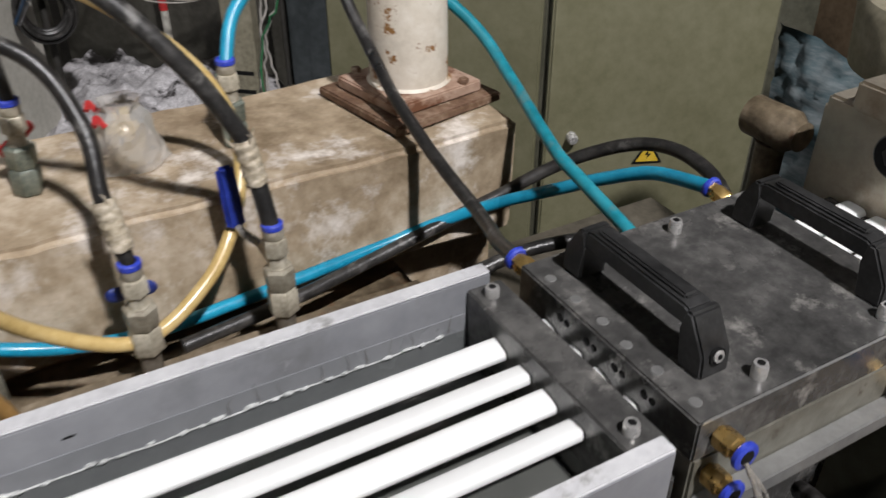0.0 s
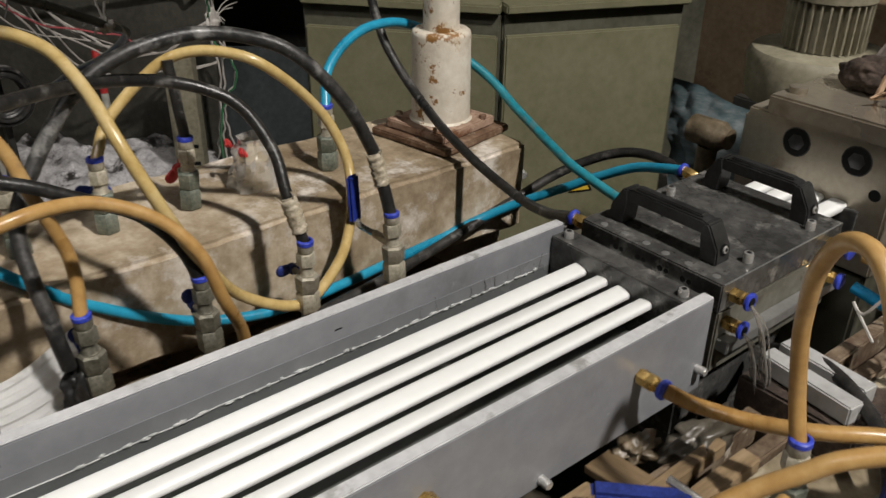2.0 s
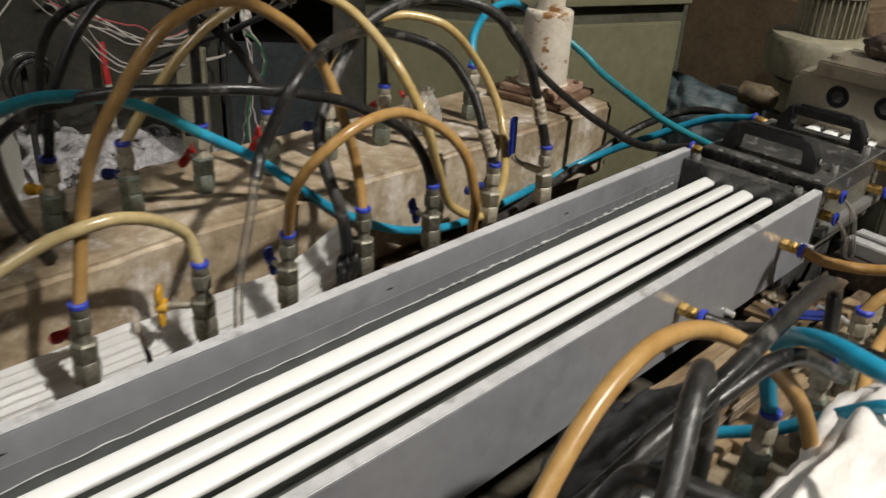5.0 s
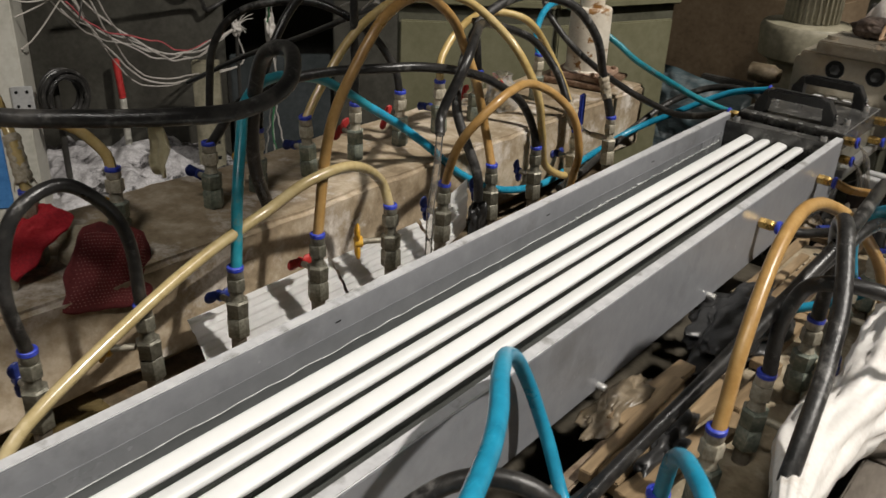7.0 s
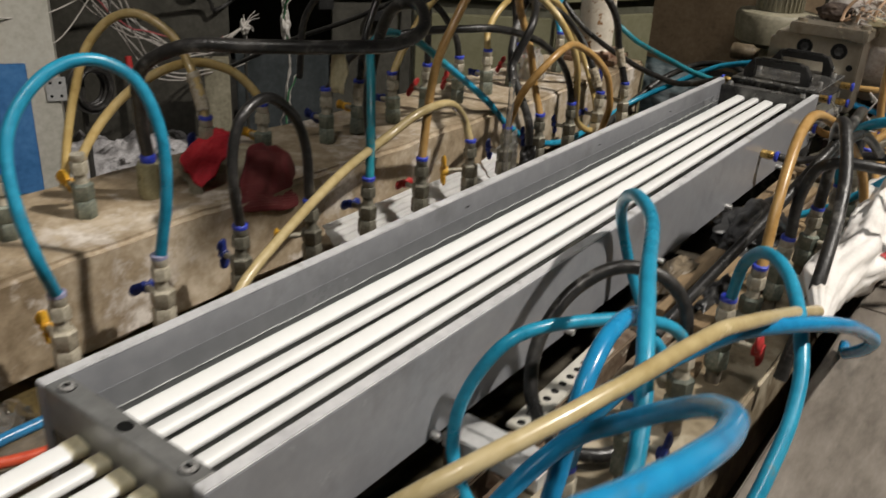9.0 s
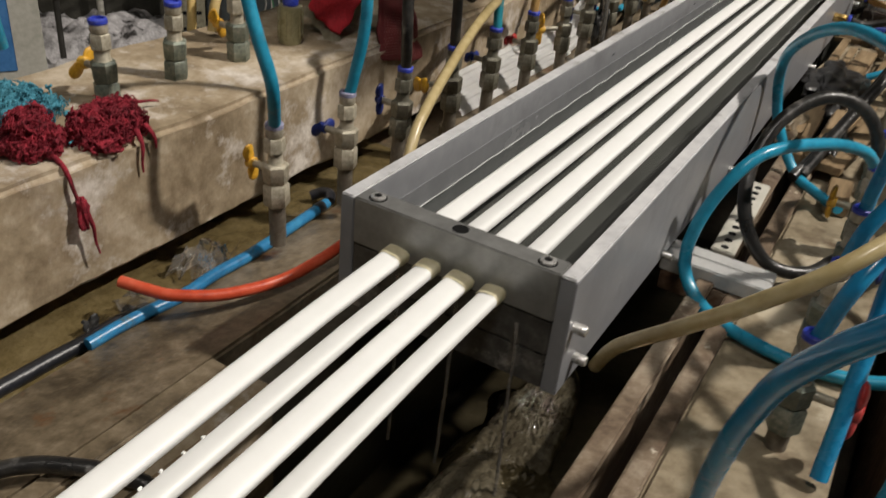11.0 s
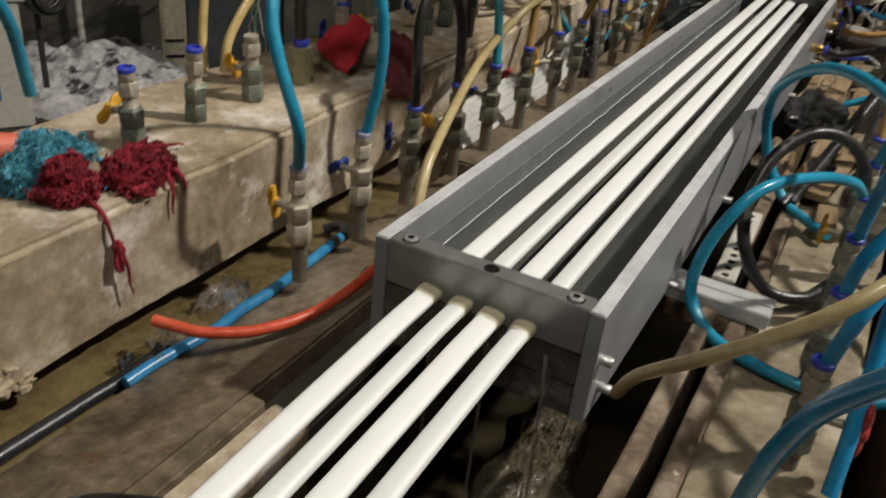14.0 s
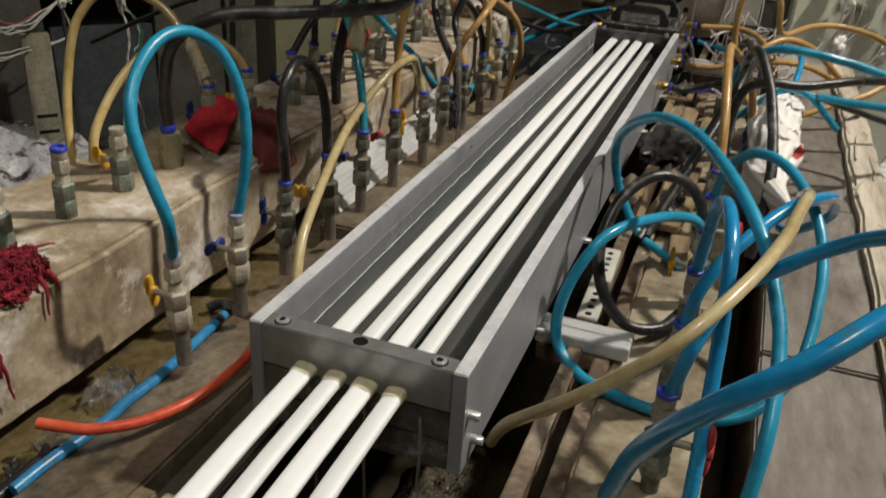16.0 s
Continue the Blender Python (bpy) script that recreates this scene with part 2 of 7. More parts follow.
WHITE_PVC = surface("white_plastic_profile", [(0.80, 0.805, 0.79), (0.825, 0.83, 0.815), (0.84, 0.845, 0.83)], 0.4, big=5, fine=40, bump=0.0, spec=0.45)
CREAM = surface("cream_bush", [(0.56, 0.50, 0.31), (0.66, 0.60, 0.41), (0.73, 0.68, 0.50)], 0.5, big=60, fine=200, bump=0.1)
WHITE_SCRAP = surface("white_offcut", [(0.78, 0.78, 0.77), (0.83, 0.83, 0.82), (0.86, 0.86, 0.85)], 0.4, big=20, fine=90, bump=0.0)
BAG = surface("woven_white_bag", [(0.70, 0.66, 0.62), (0.80, 0.77, 0.73), (0.86, 0.84, 0.81)], 0.5, big=10, fine=200, bump=0.5, bump_scale=45, spots=((0.50, 0.44, 0.36), 11, 0.60, 0.72))
CABINET = surface("olive_grey_cabinet", [(0.135, 0.13, 0.073), (0.17, 0.163, 0.097), (0.20, 0.192, 0.12)], 0.5, big=4, fine=40, bump=0.05)
CABINET_DARK = surface("dark_olive_frame", [(0.055, 0.055, 0.038), (0.085, 0.083, 0.058), (0.11, 0.108, 0.08)], 0.55, big=5, fine=40, bump=0.05)
PALE_PANEL = surface("pale_grey_panel", [(0.42, 0.41, 0.35), (0.52, 0.50, 0.44), (0.58, 0.57, 0.51)], 0.5, big=5, fine=40, bump=0.03)
BLUE_PANEL = surface("blue_panel", [(0.04, 0.15, 0.36), (0.06, 0.20, 0.46), (0.09, 0.25, 0.52)], 0.5, big=5, fine=40, bump=0.03)
POST_PAINT = surface("chipped_cream_paint", [(0.55, 0.49, 0.40), (0.66, 0.60, 0.50), (0.74, 0.69, 0.60)], 0.5, big=10, fine=70, bump=0.3, spots=((0.24, 0.115, 0.03), 34, 0.555, 0.60), stain=((0.50, 0.36, 0.18), 16, 0.58, 0.70))
MOTOR_GREY = surface("khaki_motor_paint", [(0.15, 0.135, 0.09), (0.24, 0.22, 0.155), (0.33, 0.30, 0.22)], 0.55, big=8, fine=60, bump=0.15)
LAGGING = surface("pink_white_lagging", [(0.46, 0.37, 0.32), (0.68, 0.61, 0.56), (0.82, 0.78, 0.74)], 0.7, big=16, fine=120, bump=0.5, bump_scale=120)
MOP_RED = surface("crimson_yarn", [(0.07, 0.003, 0.008), (0.22, 0.008, 0.022), (0.40, 0.025, 0.045)], 0.85, big=80, fine=400, bump=0.6, bump_scale=700)
MOP_TEAL = surface("teal_yarn", [(0.025, 0.14, 0.20), (0.05, 0.24, 0.32), (0.11, 0.34, 0.42)], 0.85, big=80, fine=400, bump=0.6, bump_scale=700)
NET_RED = surface("red_cloth", [(0.34, 0.010, 0.020), (0.54, 0.018, 0.032), (0.62, 0.04, 0.05)], 0.8, big=30, fine=300, bump=0.6, bump_scale=600)
NET_MAROON = surface("maroon_cloth", [(0.10, 0.012, 0.014), (0.15, 0.02, 0.022), (0.20, 0.035, 0.035)], 0.8, big=30, fine=300, bump=0.6, bump_scale=600)
# Near-black blotches stand in for the shaded creases of the film.
FILM = surface("grey_crumpled_film", [(0.24, 0.23, 0.235), (0.47, 0.455, 0.46), (0.70, 0.68, 0.69)], 0.4, big=16, fine=110, bump=0.6, bump_scale=60, spots=((0.03, 0.027, 0.025), 6, 0.53, 0.60))
BLUE_FILM = surface("bluish_film", [(0.035, 0.07, 0.08), (0.10, 0.135, 0.145), (0.24, 0.265, 0.27)], 0.35, big=7, fine=40, bump=0.4, bump_scale=30, stretch=(0.5, 0.5, 2.2))
WIRE_WHITE = surface("white_wire", [(0.32, 0.295, 0.265), (0.44, 0.41, 0.375), (0.54, 0.515, 0.48)], 0.5, bump=0.0)
WIRE_GREEN = surface("green_wire", [(0.02, 0.10, 0.04), (0.03, 0.15, 0.06), (0.05, 0.2, 0.08)], 0.45, big=20, fine=90, bump=0.0)
WIRE_ORANGE = surface("orange_wire", [(0.40, 0.25, 0.15), (0.50, 0.34, 0.22), (0.58, 0.43, 0.30)], 0.5, bump=0.0)
WIRE_RED = surface("red_wire", [(0.30, 0.05, 0.06), (0.40, 0.08, 0.09), (0.5, 0.12, 0.12)], 0.5, bump=0.0)
BOARD = surface("grimy_board", [(0.085, 0.070, 0.055), (0.16, 0.138, 0.114), (0.24, 0.212, 0.18)], 0.7, big=6, fine=50, bump=0.3, stretch=(1, 0.3, 1), spots=((0.055, 0.047, 0.04), 9, 0.57, 0.70), stain=((0.34, 0.32, 0.29), 4, 0.55, 0.72))
WOOD = surface("splintered_wood", [(0.17, 0.135, 0.095), (0.44, 0.38, 0.295), (0.60, 0.54, 0.45)], 0.75, big=12, fine=70, bump=0.8, bump_scale=50, stretch=(1, 0.12, 1), spots=((0.10, 0.075, 0.05), 16, 0.62, 0.68))
ALU = surface("aluminium_bar", [(0.42, 0.42, 0.42), (0.54, 0.54, 0.53), (0.62, 0.62, 0.61)], 0.4, metal=0.3, big=14, fine=90, bump=0.08)
# Greenish nickel with the shade of the middle valves put into its colour.
SHADED_NICKEL = surface("shade_dark_green_nickel", [(0.10, 0.095, 0.07), (0.19, 0.18, 0.14), (0.31, 0.29, 0.24)], 0.45, metal=0.4, big=40, fine=220, bump=0.3, bump_scale=400, per_object=0.2)
MACHINE_DARK = surface("dark_machine_paint", [(0.018, 0.017, 0.014), (0.03, 0.028, 0.024), (0.045, 0.043, 0.038)], 0.6, big=5, fine=40, bump=0.1)
MACHINE_OLIVE = surface("dusty_olive_machine", [(0.032, 0.030, 0.023), (0.05, 0.047, 0.037), (0.07, 0.067, 0.054)], 0.6, big=5, fine=40, bump=0.1)
SLATE = surface("slate_panel_paint", [(0.026, 0.032, 0.033), (0.038, 0.045, 0.047), (0.055, 0.063, 0.066)], 0.5, big=5, fine=40, bump=0.05)
CARTON = surface("brown_cardboard", [(0.11, 0.075, 0.042), (0.165, 0.115, 0.066), (0.21, 0.155, 0.095)], 0.8, big=7, fine=60, bump=0.15)
ORANGE_BOX = surface("orange_brown_carton", [(0.36, 0.19, 0.06), (0.46, 0.26, 0.09), (0.52, 0.32, 0.13)], 0.7, big=9, fine=60, bump=0.15)
EXTRUDER_PAINT = surface("grey_green_cabinet", [(0.42, 0.425, 0.345), (0.49, 0.495, 0.405), (0.54, 0.545, 0.455)], 0.5, big=4, fine=40, bump=0.04)
MUD_WATER = surface("muddy_water", [(0.075, 0.054, 0.022), (0.125, 0.094, 0.042), (0.17, 0.13, 0.065)], 0.06, big=10, fine=60, bump=0.9, bump_scale=150, rough_var=0.03, spec=0.9)
GLOVE_CREAM = surface("cream_cotton_knit", [(0.30, 0.26, 0.18), (0.40, 0.36, 0.26), (0.48, 0.44, 0.33)], 0.9, big=20, fine=300, bump=0.6, bump_scale=500)
DOT = surface("pale_rubber_dot", [(0.30, 0.10, 0.09), (0.38, 0.15, 0.13), (0.44, 0.2, 0.17)], 0.5, bump=0.0)
CHAR = surface("scorched_wadding", [(0.018, 0.012, 0.009), (0.04, 0.027, 0.02), (0.09, 0.065, 0.05)], 0.95, big=18, fine=120, bump=0.8, bump_scale=160)
PLANK_BROWN = surface("wet_brown_plank", [(0.115, 0.076, 0.040), (0.255, 0.180, 0.102), (0.40, 0.30, 0.185)], 0.5, big=9, fine=70, bump=0.5, bump_scale=60, stretch=(1, 0.14, 1))
RING_PALE = surface("faded_lilac_collar", [(0.20, 0.20, 0.34), (0.30, 0.30, 0.44), (0.40, 0.39, 0.5)], 0.5, big=60, fine=300, bump=0.0)
HOSE_MUDDY = surface("muddy_blue_hose", [(0.012, 0.10, 0.22), (0.020, 0.18, 0.38), (0.04, 0.26, 0.48)], 0.34, big=14, fine=90, bump=0.05, spots=((0.06, 0.10, 0.11), 30, 0.56, 0.68))
OLIVE_JAR = surface("cloudy_olive_plastic", [(0.24, 0.22, 0.12), (0.31, 0.285, 0.165), (0.37, 0.345, 0.21)], 0.3, big=40, fine=160, bump=0.05)
LIME = surface("grey_lime_froth", [(0.30, 0.31, 0.30), (0.45, 0.46, 0.45), (0.62, 0.63, 0.62)], 0.5, big=30, fine=160, bump=0.2)
PIT = surface("dark_wet_pit", [(0.052, 0.045, 0.034), (0.085, 0.074, 0.056), (0.125, 0.11, 0.085)], 0.4, big=8, fine=60, bump=0.2)
HALL = surface("hall_plaster", [(0.10, 0.098, 0.088), (0.13, 0.127, 0.115), (0.16, 0.155, 0.14)], 0.85, big=2, fine=20, bump=0.1)
FLOOR = surface("hall_concrete", [(0.10, 0.095, 0.085), (0.15, 0.142, 0.13), (0.20, 0.19, 0.175)], 0.7, big=3, fine=30, bump=0.2)
SIGN_YELLOW = surface("sign_yellow", [(0.55, 0.36, 0.02), (0.62, 0.42, 0.03), (0.66, 0.46, 0.05)], 0.5, bump=0.0)
TROUGH_WATER = water_material("still_water", (0.80, 0.81, 0.79), 40, 0.12)
PIT_WATER = water_material("churning_water", (0.62, 0.60, 0.52), 60, 0.9)
SPRAY = film_material("clear_stream", 0.14)
BAG_FILM = film_material("milky_bag_film", 0.34)
PLASTIC_FILM = film_material("clear_plastic_film")
PINK_PLATE = surface("pinkish_plate", [(0.26, 0.16, 0.11), (0.38, 0.26, 0.19), (0.48, 0.36, 0.28)], 0.6, big=14, fine=90, bump=0.3, spots=((0.16, 0.07, 0.035), 24, 0.52, 0.62))
LAMP_GREEN = bpy.data.materials.new("green_indicator")
LAMP_GREEN.use_nodes = True
LAMP_GREEN.node_tree.nodes["Principled BSDF"].inputs["Base Color"].default_value = (0.05, 0.6, 0.2, 1)
LAMP_GREEN.node_tree.nodes["Principled BSDF"].inputs["Emission Color"].default_value = (0.1, 1.0, 0.4, 1)
LAMP_GREEN.node_tree.nodes["Principled BSDF"].inputs["Emission Strength"].default_value = 3.0

# ---------- builders ----------


def finish(name, bm, material, smooth=False):
    me = bpy.data.meshes.new(name)
    bmesh.ops.recalc_face_normals(bm, faces=bm.faces)
    bm.to_mesh(me)
    bm.free()
    me.materials.append(material)
    if smooth:
        for p in me.polygons:
            p.use_smooth = True
        if smooth is True:
            me.set_sharp_from_angle(angle=radians(42))
    return me


def part(name, bm, material, parent, label="", smooth=True):
    """One bmesh as one mesh object under a thing or a part."""
    ob = new(name, finish(name, bm, material, smooth))
    ob.parent = parent
    if label:
        tagged(ob, label)
    return ob


def thing(name, place, label, category, group="", kind=""):
    ob = new(name)
    ob.empty_display_size = 0.02
    ob.location = place
    return tagged(ob, label, category, group, kind)


def solid(name, bm, material, label, category, group="", kind="", smooth=True, at=(0, 0, 0)):
    ob = new(name, finish(name, bm, material, smooth))
    ob.location = at
    return tagged(ob, label, category, group, kind)


def box(x0, x1, y0, y1, z0, z1, bevel=0.002, bm=None, seg=2, wear=0.0, cuts=0):
    """A bevelled block; wear shakes its vertices after cutting, for chipped stone."""
    own = bmesh.new()
    bmesh.ops.create_cube(own, size=1)
    for v in own.verts:
        v.co = Vector((x0 + (v.co.x + 0.5) * (x1 - x0), y0 + (v.co.y + 0.5) * (y1 - y0), z0 + (v.co.z + 0.5) * (z1 - z0)))
    if cuts:
        long_edges = [e for e in own.edges if abs(e.verts[0].co.y - e.verts[1].co.y) > 1e-6]
        bmesh.ops.subdivide_edges(own, edges=long_edges, cuts=cuts)
    if bevel:
        edges = [e for e in own.edges if len(e.link_faces) == 2 and e.calc_face_angle(0) > 0.5]
        bmesh.ops.bevel(own, geom=edges, offset=bevel, segments=seg, affect="EDGES", clamp_overlap=True)
    if wear:
        for v in own.verts:
            v.co += Vector(noise.noise_vector(v.co * 9.0)) * wear + Vector(noise.noise_vector(v.co * 40.0)) * wear * 0.4
    if bm is None:
        return own
    me = bpy.data.meshes.new("join")
    own.to_mesh(me)
    own.free()
    bm.from_mesh(me)
    bpy.data.meshes.remove(me)
    return bm


def lathe(rings, sides=16, axis="z", at=(0, 0, 0), bm=None, flat=()):
    """A turned body: rings of (distance along the axis, radius), closed at both ends. flat: sides of a hexagon where given per ring."""
    bm = bm or bmesh.new()
    turn = {"z": Matrix.Identity(3), "x": Matrix(((0, 0, 1), (0, 1, 0), (-1, 0, 0))), "y": Matrix(((1, 0, 0), (0, 0, 1), (0, -1, 0)))}[axis]
    loops = []
    for d, r in rings:
        loop = []
        for i in range(sides):
            a = 2 * math.pi * i / sides
            loop.append(bm.verts.new(turn @ Vector((r * math.cos(a), r * math.sin(a), d)) + Vector(at)))
        loops.append(loop)
    for a, b in zip(loops, loops[1:]):
        for i in range(sides):
            bm.faces.new((a[i], a[(i + 1) % sides], b[(i + 1) % sides], b[i]))
    bm.faces.new(list(reversed(loops[0])))
    bm.faces.new(loops[-1])
    return bm


def glide(points, per=7):
    """A smooth line through a few points."""
    p = [Vector(q) for q in points]
    q = [2 * p[0] - p[1]] + p + [2 * p[-1] - p[-2]]
    out = []
    for i in range(len(p) - 1):
        a, b, c, d = q[i:i + 4]
        for k in range(per):
            u = k / per
            out.append(0.5 * ((2 * b) + (c - a) * u + (2 * a - 5 * b + 4 * c - d) * u * u + (3 * b - a - 3 * c + d) * u ** 3))
    out.append(p[-1])
    return out


def tube(points, radius, sides=12, per=7, bm=None, shake=0.0, taper=1.0):
    """A round tube swept along a smooth line through a few points."""
    bm = bm or bmesh.new()
    line = glide(points, per)
    up = Vector((0.3, 0.2, 0.93))
    loops = []
    for i, c in enumerate(line):
        way = (line[min(i + 1, len(line) - 1)] - line[max(i - 1, 0)]).normalized()
        side = way.cross(up)
        if side.length < 1e-4:
            side = way.cross(Vector((1, 0, 0)))
        side.normalize()
        up = side.cross(way).normalized()
        r = radius * (1 + (taper - 1) * i / max(1, len(line) - 1))
        c = c + Vector(noise.noise_vector(c * 30)) * shake
        loops.append([bm.verts.new(c + (side * math.cos(2 * math.pi * k / sides) + up * math.sin(2 * math.pi * k / sides)) * r) for k in range(sides)])
    for a, b in zip(loops, loops[1:]):
        for k in range(sides):
            bm.faces.new((a[k], a[(k + 1) % sides], b[(k + 1) % sides], b[k]))
    bm.faces.new(list(reversed(loops[0])))
    bm.faces.new(loops[-1])
    return bm


def sheet(x0, x1, y0, y1, z, nx, ny, height, scale=6.0, bm=None):
    """A crumpled sheet: a grid lifted by noise."""
    bm = bm or bmesh.new()
    rows = []
    for j in range(ny + 1):
        row = []
        for i in range(nx + 1):
            x, y = x0 + (x1 - x0) * i / nx, y0 + (y1 - y0) * j / ny
            h = noise.fractal(Vector((x * scale, y * scale, z * 3)), 0.8, 2.1, 4) * height
            row.append(bm.verts.new((x, y, z + h)))
        rows.append(row)
    for a, b in zip(rows, rows[1:]):
        for i in range(nx):
            bm.faces.new((a[i], a[i + 1], b[i + 1], b[i]))
    return bm


def blob(centre, size, seed, rough=0.3, scale=6.0, sub=5, bm=None):
    """A lumpy closed body."""
    bm = bm or bmesh.new()
    made = bmesh.ops.create_icosphere(bm, subdivisions=sub, radius=1.0)
    for v in made["verts"]:
        n = noise.noise(v.co * scale * 0.22 + Vector((seed, seed * 2.1, 0))) * 1.3 + noise.noise(v.co * scale * 0.6 + Vector((seed, 1, 0))) * 0.4 + abs(noise.noise(v.co * scale + Vector((seed, 3, 0)))) * 0.22
        c = v.co * (1 + rough * n)
        v.co = Vector((centre[0] + c.x * size[0], centre[1] + c.y * size[1], centre[2] + c.z * size[2]))
    return bm




def hexagon(rings, axis="z", at=(0, 0, 0), bm=None):
    return lathe(rings, 6, axis, at, bm)

# ---------- hall ----------


def hall():
    solid("floor", box(-6, 6, -6, 8, -0.2, 0, 0), FLOOR, "grey concrete hall floor", "floor", kind="structure", smooth=False)
    solid("ceiling", box(-6.2, 6.2, -6.2, 8.2, 6.0, 6.2, 0), HALL, "dim hall ceiling", "ceiling", kind="structure", smooth=False)
    for name, b in (("wall_north", (-6.2, 6.2, 8.0, 8.2)), ("wall_south", (-6.2, 6.2, -6.2, -6.0)),
                    ("wall_west", (-6.2, -6.0, -6.0, 8.0)), ("wall_east", (6.0, 6.2, -6.0, 8.0))):
        solid(name, box(*b, 0, 6.0, 0), HALL, "plain dim hall wall", "wall", kind="structure", smooth=False)
    for place, size, watts, tint in LAMPS:
        # Housings are added round both lights, the fill included.
        lamp = thing("high_bay_lamp", (place[0], place[1], place[2]), "unseen round lamp under the ceiling, inferred key or added fill", "lamp")
        r = size / 2
        bm = lathe([(0.02, r + 0.02), (0.05, r + 0.03), (0.22, r * 0.5), (0.24, 0.05)], 24)
        part("shade", bm, CABINET_DARK, lamp)
        part("stem", lathe([(0.24, 0.015), (6.0 - place[2], 0.015)], 10), CABINET_DARK, lamp)

    # Unseen sheet, added and shaped only to throw a shadow on the plinth.
    caster = thing("metal_canopy", (0.0, 0.0, 1.9), "unseen sheet added above the line to shade the plinth", "canopy")
    outline = [(0.348, 0.695), (0.332, 0.950), (0.157, 1.197), (-0.186, 1.651), (-0.186, 0.663)]
    bm = bmesh.new()
    bm.faces.new([bm.verts.new((x, y, 0.0)) for x, y in outline])
    bmesh.ops.solidify(bm, geom=bm.faces[:], thickness=0.004)
    part("sheet", bm, CABINET_DARK, caster, smooth=False)
    for (x0, y0), (x1, y1) in zip(outline, outline[1:] + outline[:1]):
        part("rim", tube([(x0, y0, 0.006), ((x0 + x1) / 2, (y0 + y1) / 2, 0.006), (x1, y1, 0.006)], 0.008, 8, 2), CABINET_DARK, caster)
    for x, y in ((0.27, 0.76), (0.12, 1.10), (-0.13, 0.76)):
        part("hanger", lathe([(0.0042, 0.005), (4.1, 0.005)], 8, "z", (x, y, 0.0)), CABINET_DARK, caster)


hall()

# ---------- machine bed ----------


def bed():
    # left of the pit: pipe ledge, gutter, kerb
    solid("pipe_ledge", box(-0.335, -0.195, 0.5605, 1.70, 0.70, 0.825, 0.004, wear=0.0015, cuts=40), BED_PAINT, "dirty painted steel ledge with pipe risers", "ledge", kind="structure")
    bm = box(-0.325, -0.195, -1.6, 0.56, 0.70, 0.797, 0.004, wear=0.0015, cuts=60)
    for v in bm.verts:
        if v.co.z > 0.75:
            v.co.z += 0.028 * max(0.0, (v.co.x + 0.300) / 0.105)
    solid("front_ledge", bm, BED_PAINT, "dirty painted steel ledge sloping to the gutter", "ledge", kind="structure")
    solid("gutter_floor", box(-0.44, -0.3255, -1.6, 1.72, 0.70, 0.777, 0.0), BED_PAINT, "muddy gutter floor beside the concrete plinth", "gutter", kind="structure", smooth=False)
    bm = sheet(-0.438, -0.326, -1.5, 0.50, 0.787, 24, 400, 0.0013, 60)
    solid("gutter_water", bm, MUD_WATER, "thin muddy water lying in the gutter", "water", kind="structure")
    solid("edge_strip", box(-0.194, -0.172, -1.6, -0.077, 0.70, 0.830, 0.003, wear=0.001, cuts=30), BED_PAINT, "worn steel edge strip", "ledge", kind="structure")
    solid("pit_kerb", box(-0.1715, -0.128, -1.6, -0.066, 0.55, 0.823, 0.004, wear=0.002, cuts=40), CONCRETE, "chipped stone kerb of the water pit", "kerb", kind="structure")
    solid("sump_floor", box(-0.60, -0.1285, 1.7205, 2.3, 0.50, 0.62, 0.0), PIT, "dark oily sump beside the calibrator", "pit", kind="structure", smooth=False)
    # pit
    solid("pit_wall", box(-0.1945, -0.136, -0.0655, 2.3, 0.50, 0.800, 0.003), PIT, "dark wet pit wall under the trough", "pit", kind="structure", smooth=False)
    solid("pit_floor", box(-0.135, 0.40, -1.6, 2.3, 0.50, 0.55, 0), PIT, "black wet pit floor", "pit", kind="structure", smooth=False)
    bm = sheet(-0.135, 0.145, -1.2, 0.6, 0.760, 40, 200, 0.003, 22)
    solid("pit_water", bm, PIT_WATER, "dark water in the pit under the profiles", "water", kind="structure")
    solid("pit_end", box(-0.135, 0.40, -1.64, -1.6, 0.5, 0.82, 0), PIT, "black pit end wall", "pit", kind="structure", smooth=False)
    # right of the pit
    for x0, x1, z1, mat, lab in ((0.150, 0.164, 0.868, RAIL, "rusty paint-flecked steel angle rail along the pit"), (0.184, 0.198, 0.862, RAIL, "brown rusty steel rail along the bed")):
        rail = thing("bed_rail", (0, 0, 0), lab, "rail", "bed rails")
        part("upright", box(x0, x1, -1.6, 2.3, 0.70, z1 - 0.006, 0.001, wear=0.001, cuts=30), mat, rail)
        part("cap_strip", box(x0 - 0.002, x1 + 0.003, -1.6, 2.3, z1 - 0.0055, z1, 0.002, wear=0.0014, cuts=60), RAIL, rail)
    solid("valve_bed", box(0.200, 0.326, -1.6, 2.3, 0.70, 0.852, 0.004, wear=0.0015, cuts=40), BEIGE, "beige painted steel bed with rust marks", "bed", kind="structure")
    solid("gap_floor", box(0.3265, 0.372, -1.6, 2.3, 0.55, 0.60, 0.0), PIT, "black gap beside the bed", "gap", kind="structure", smooth=False)


bed()


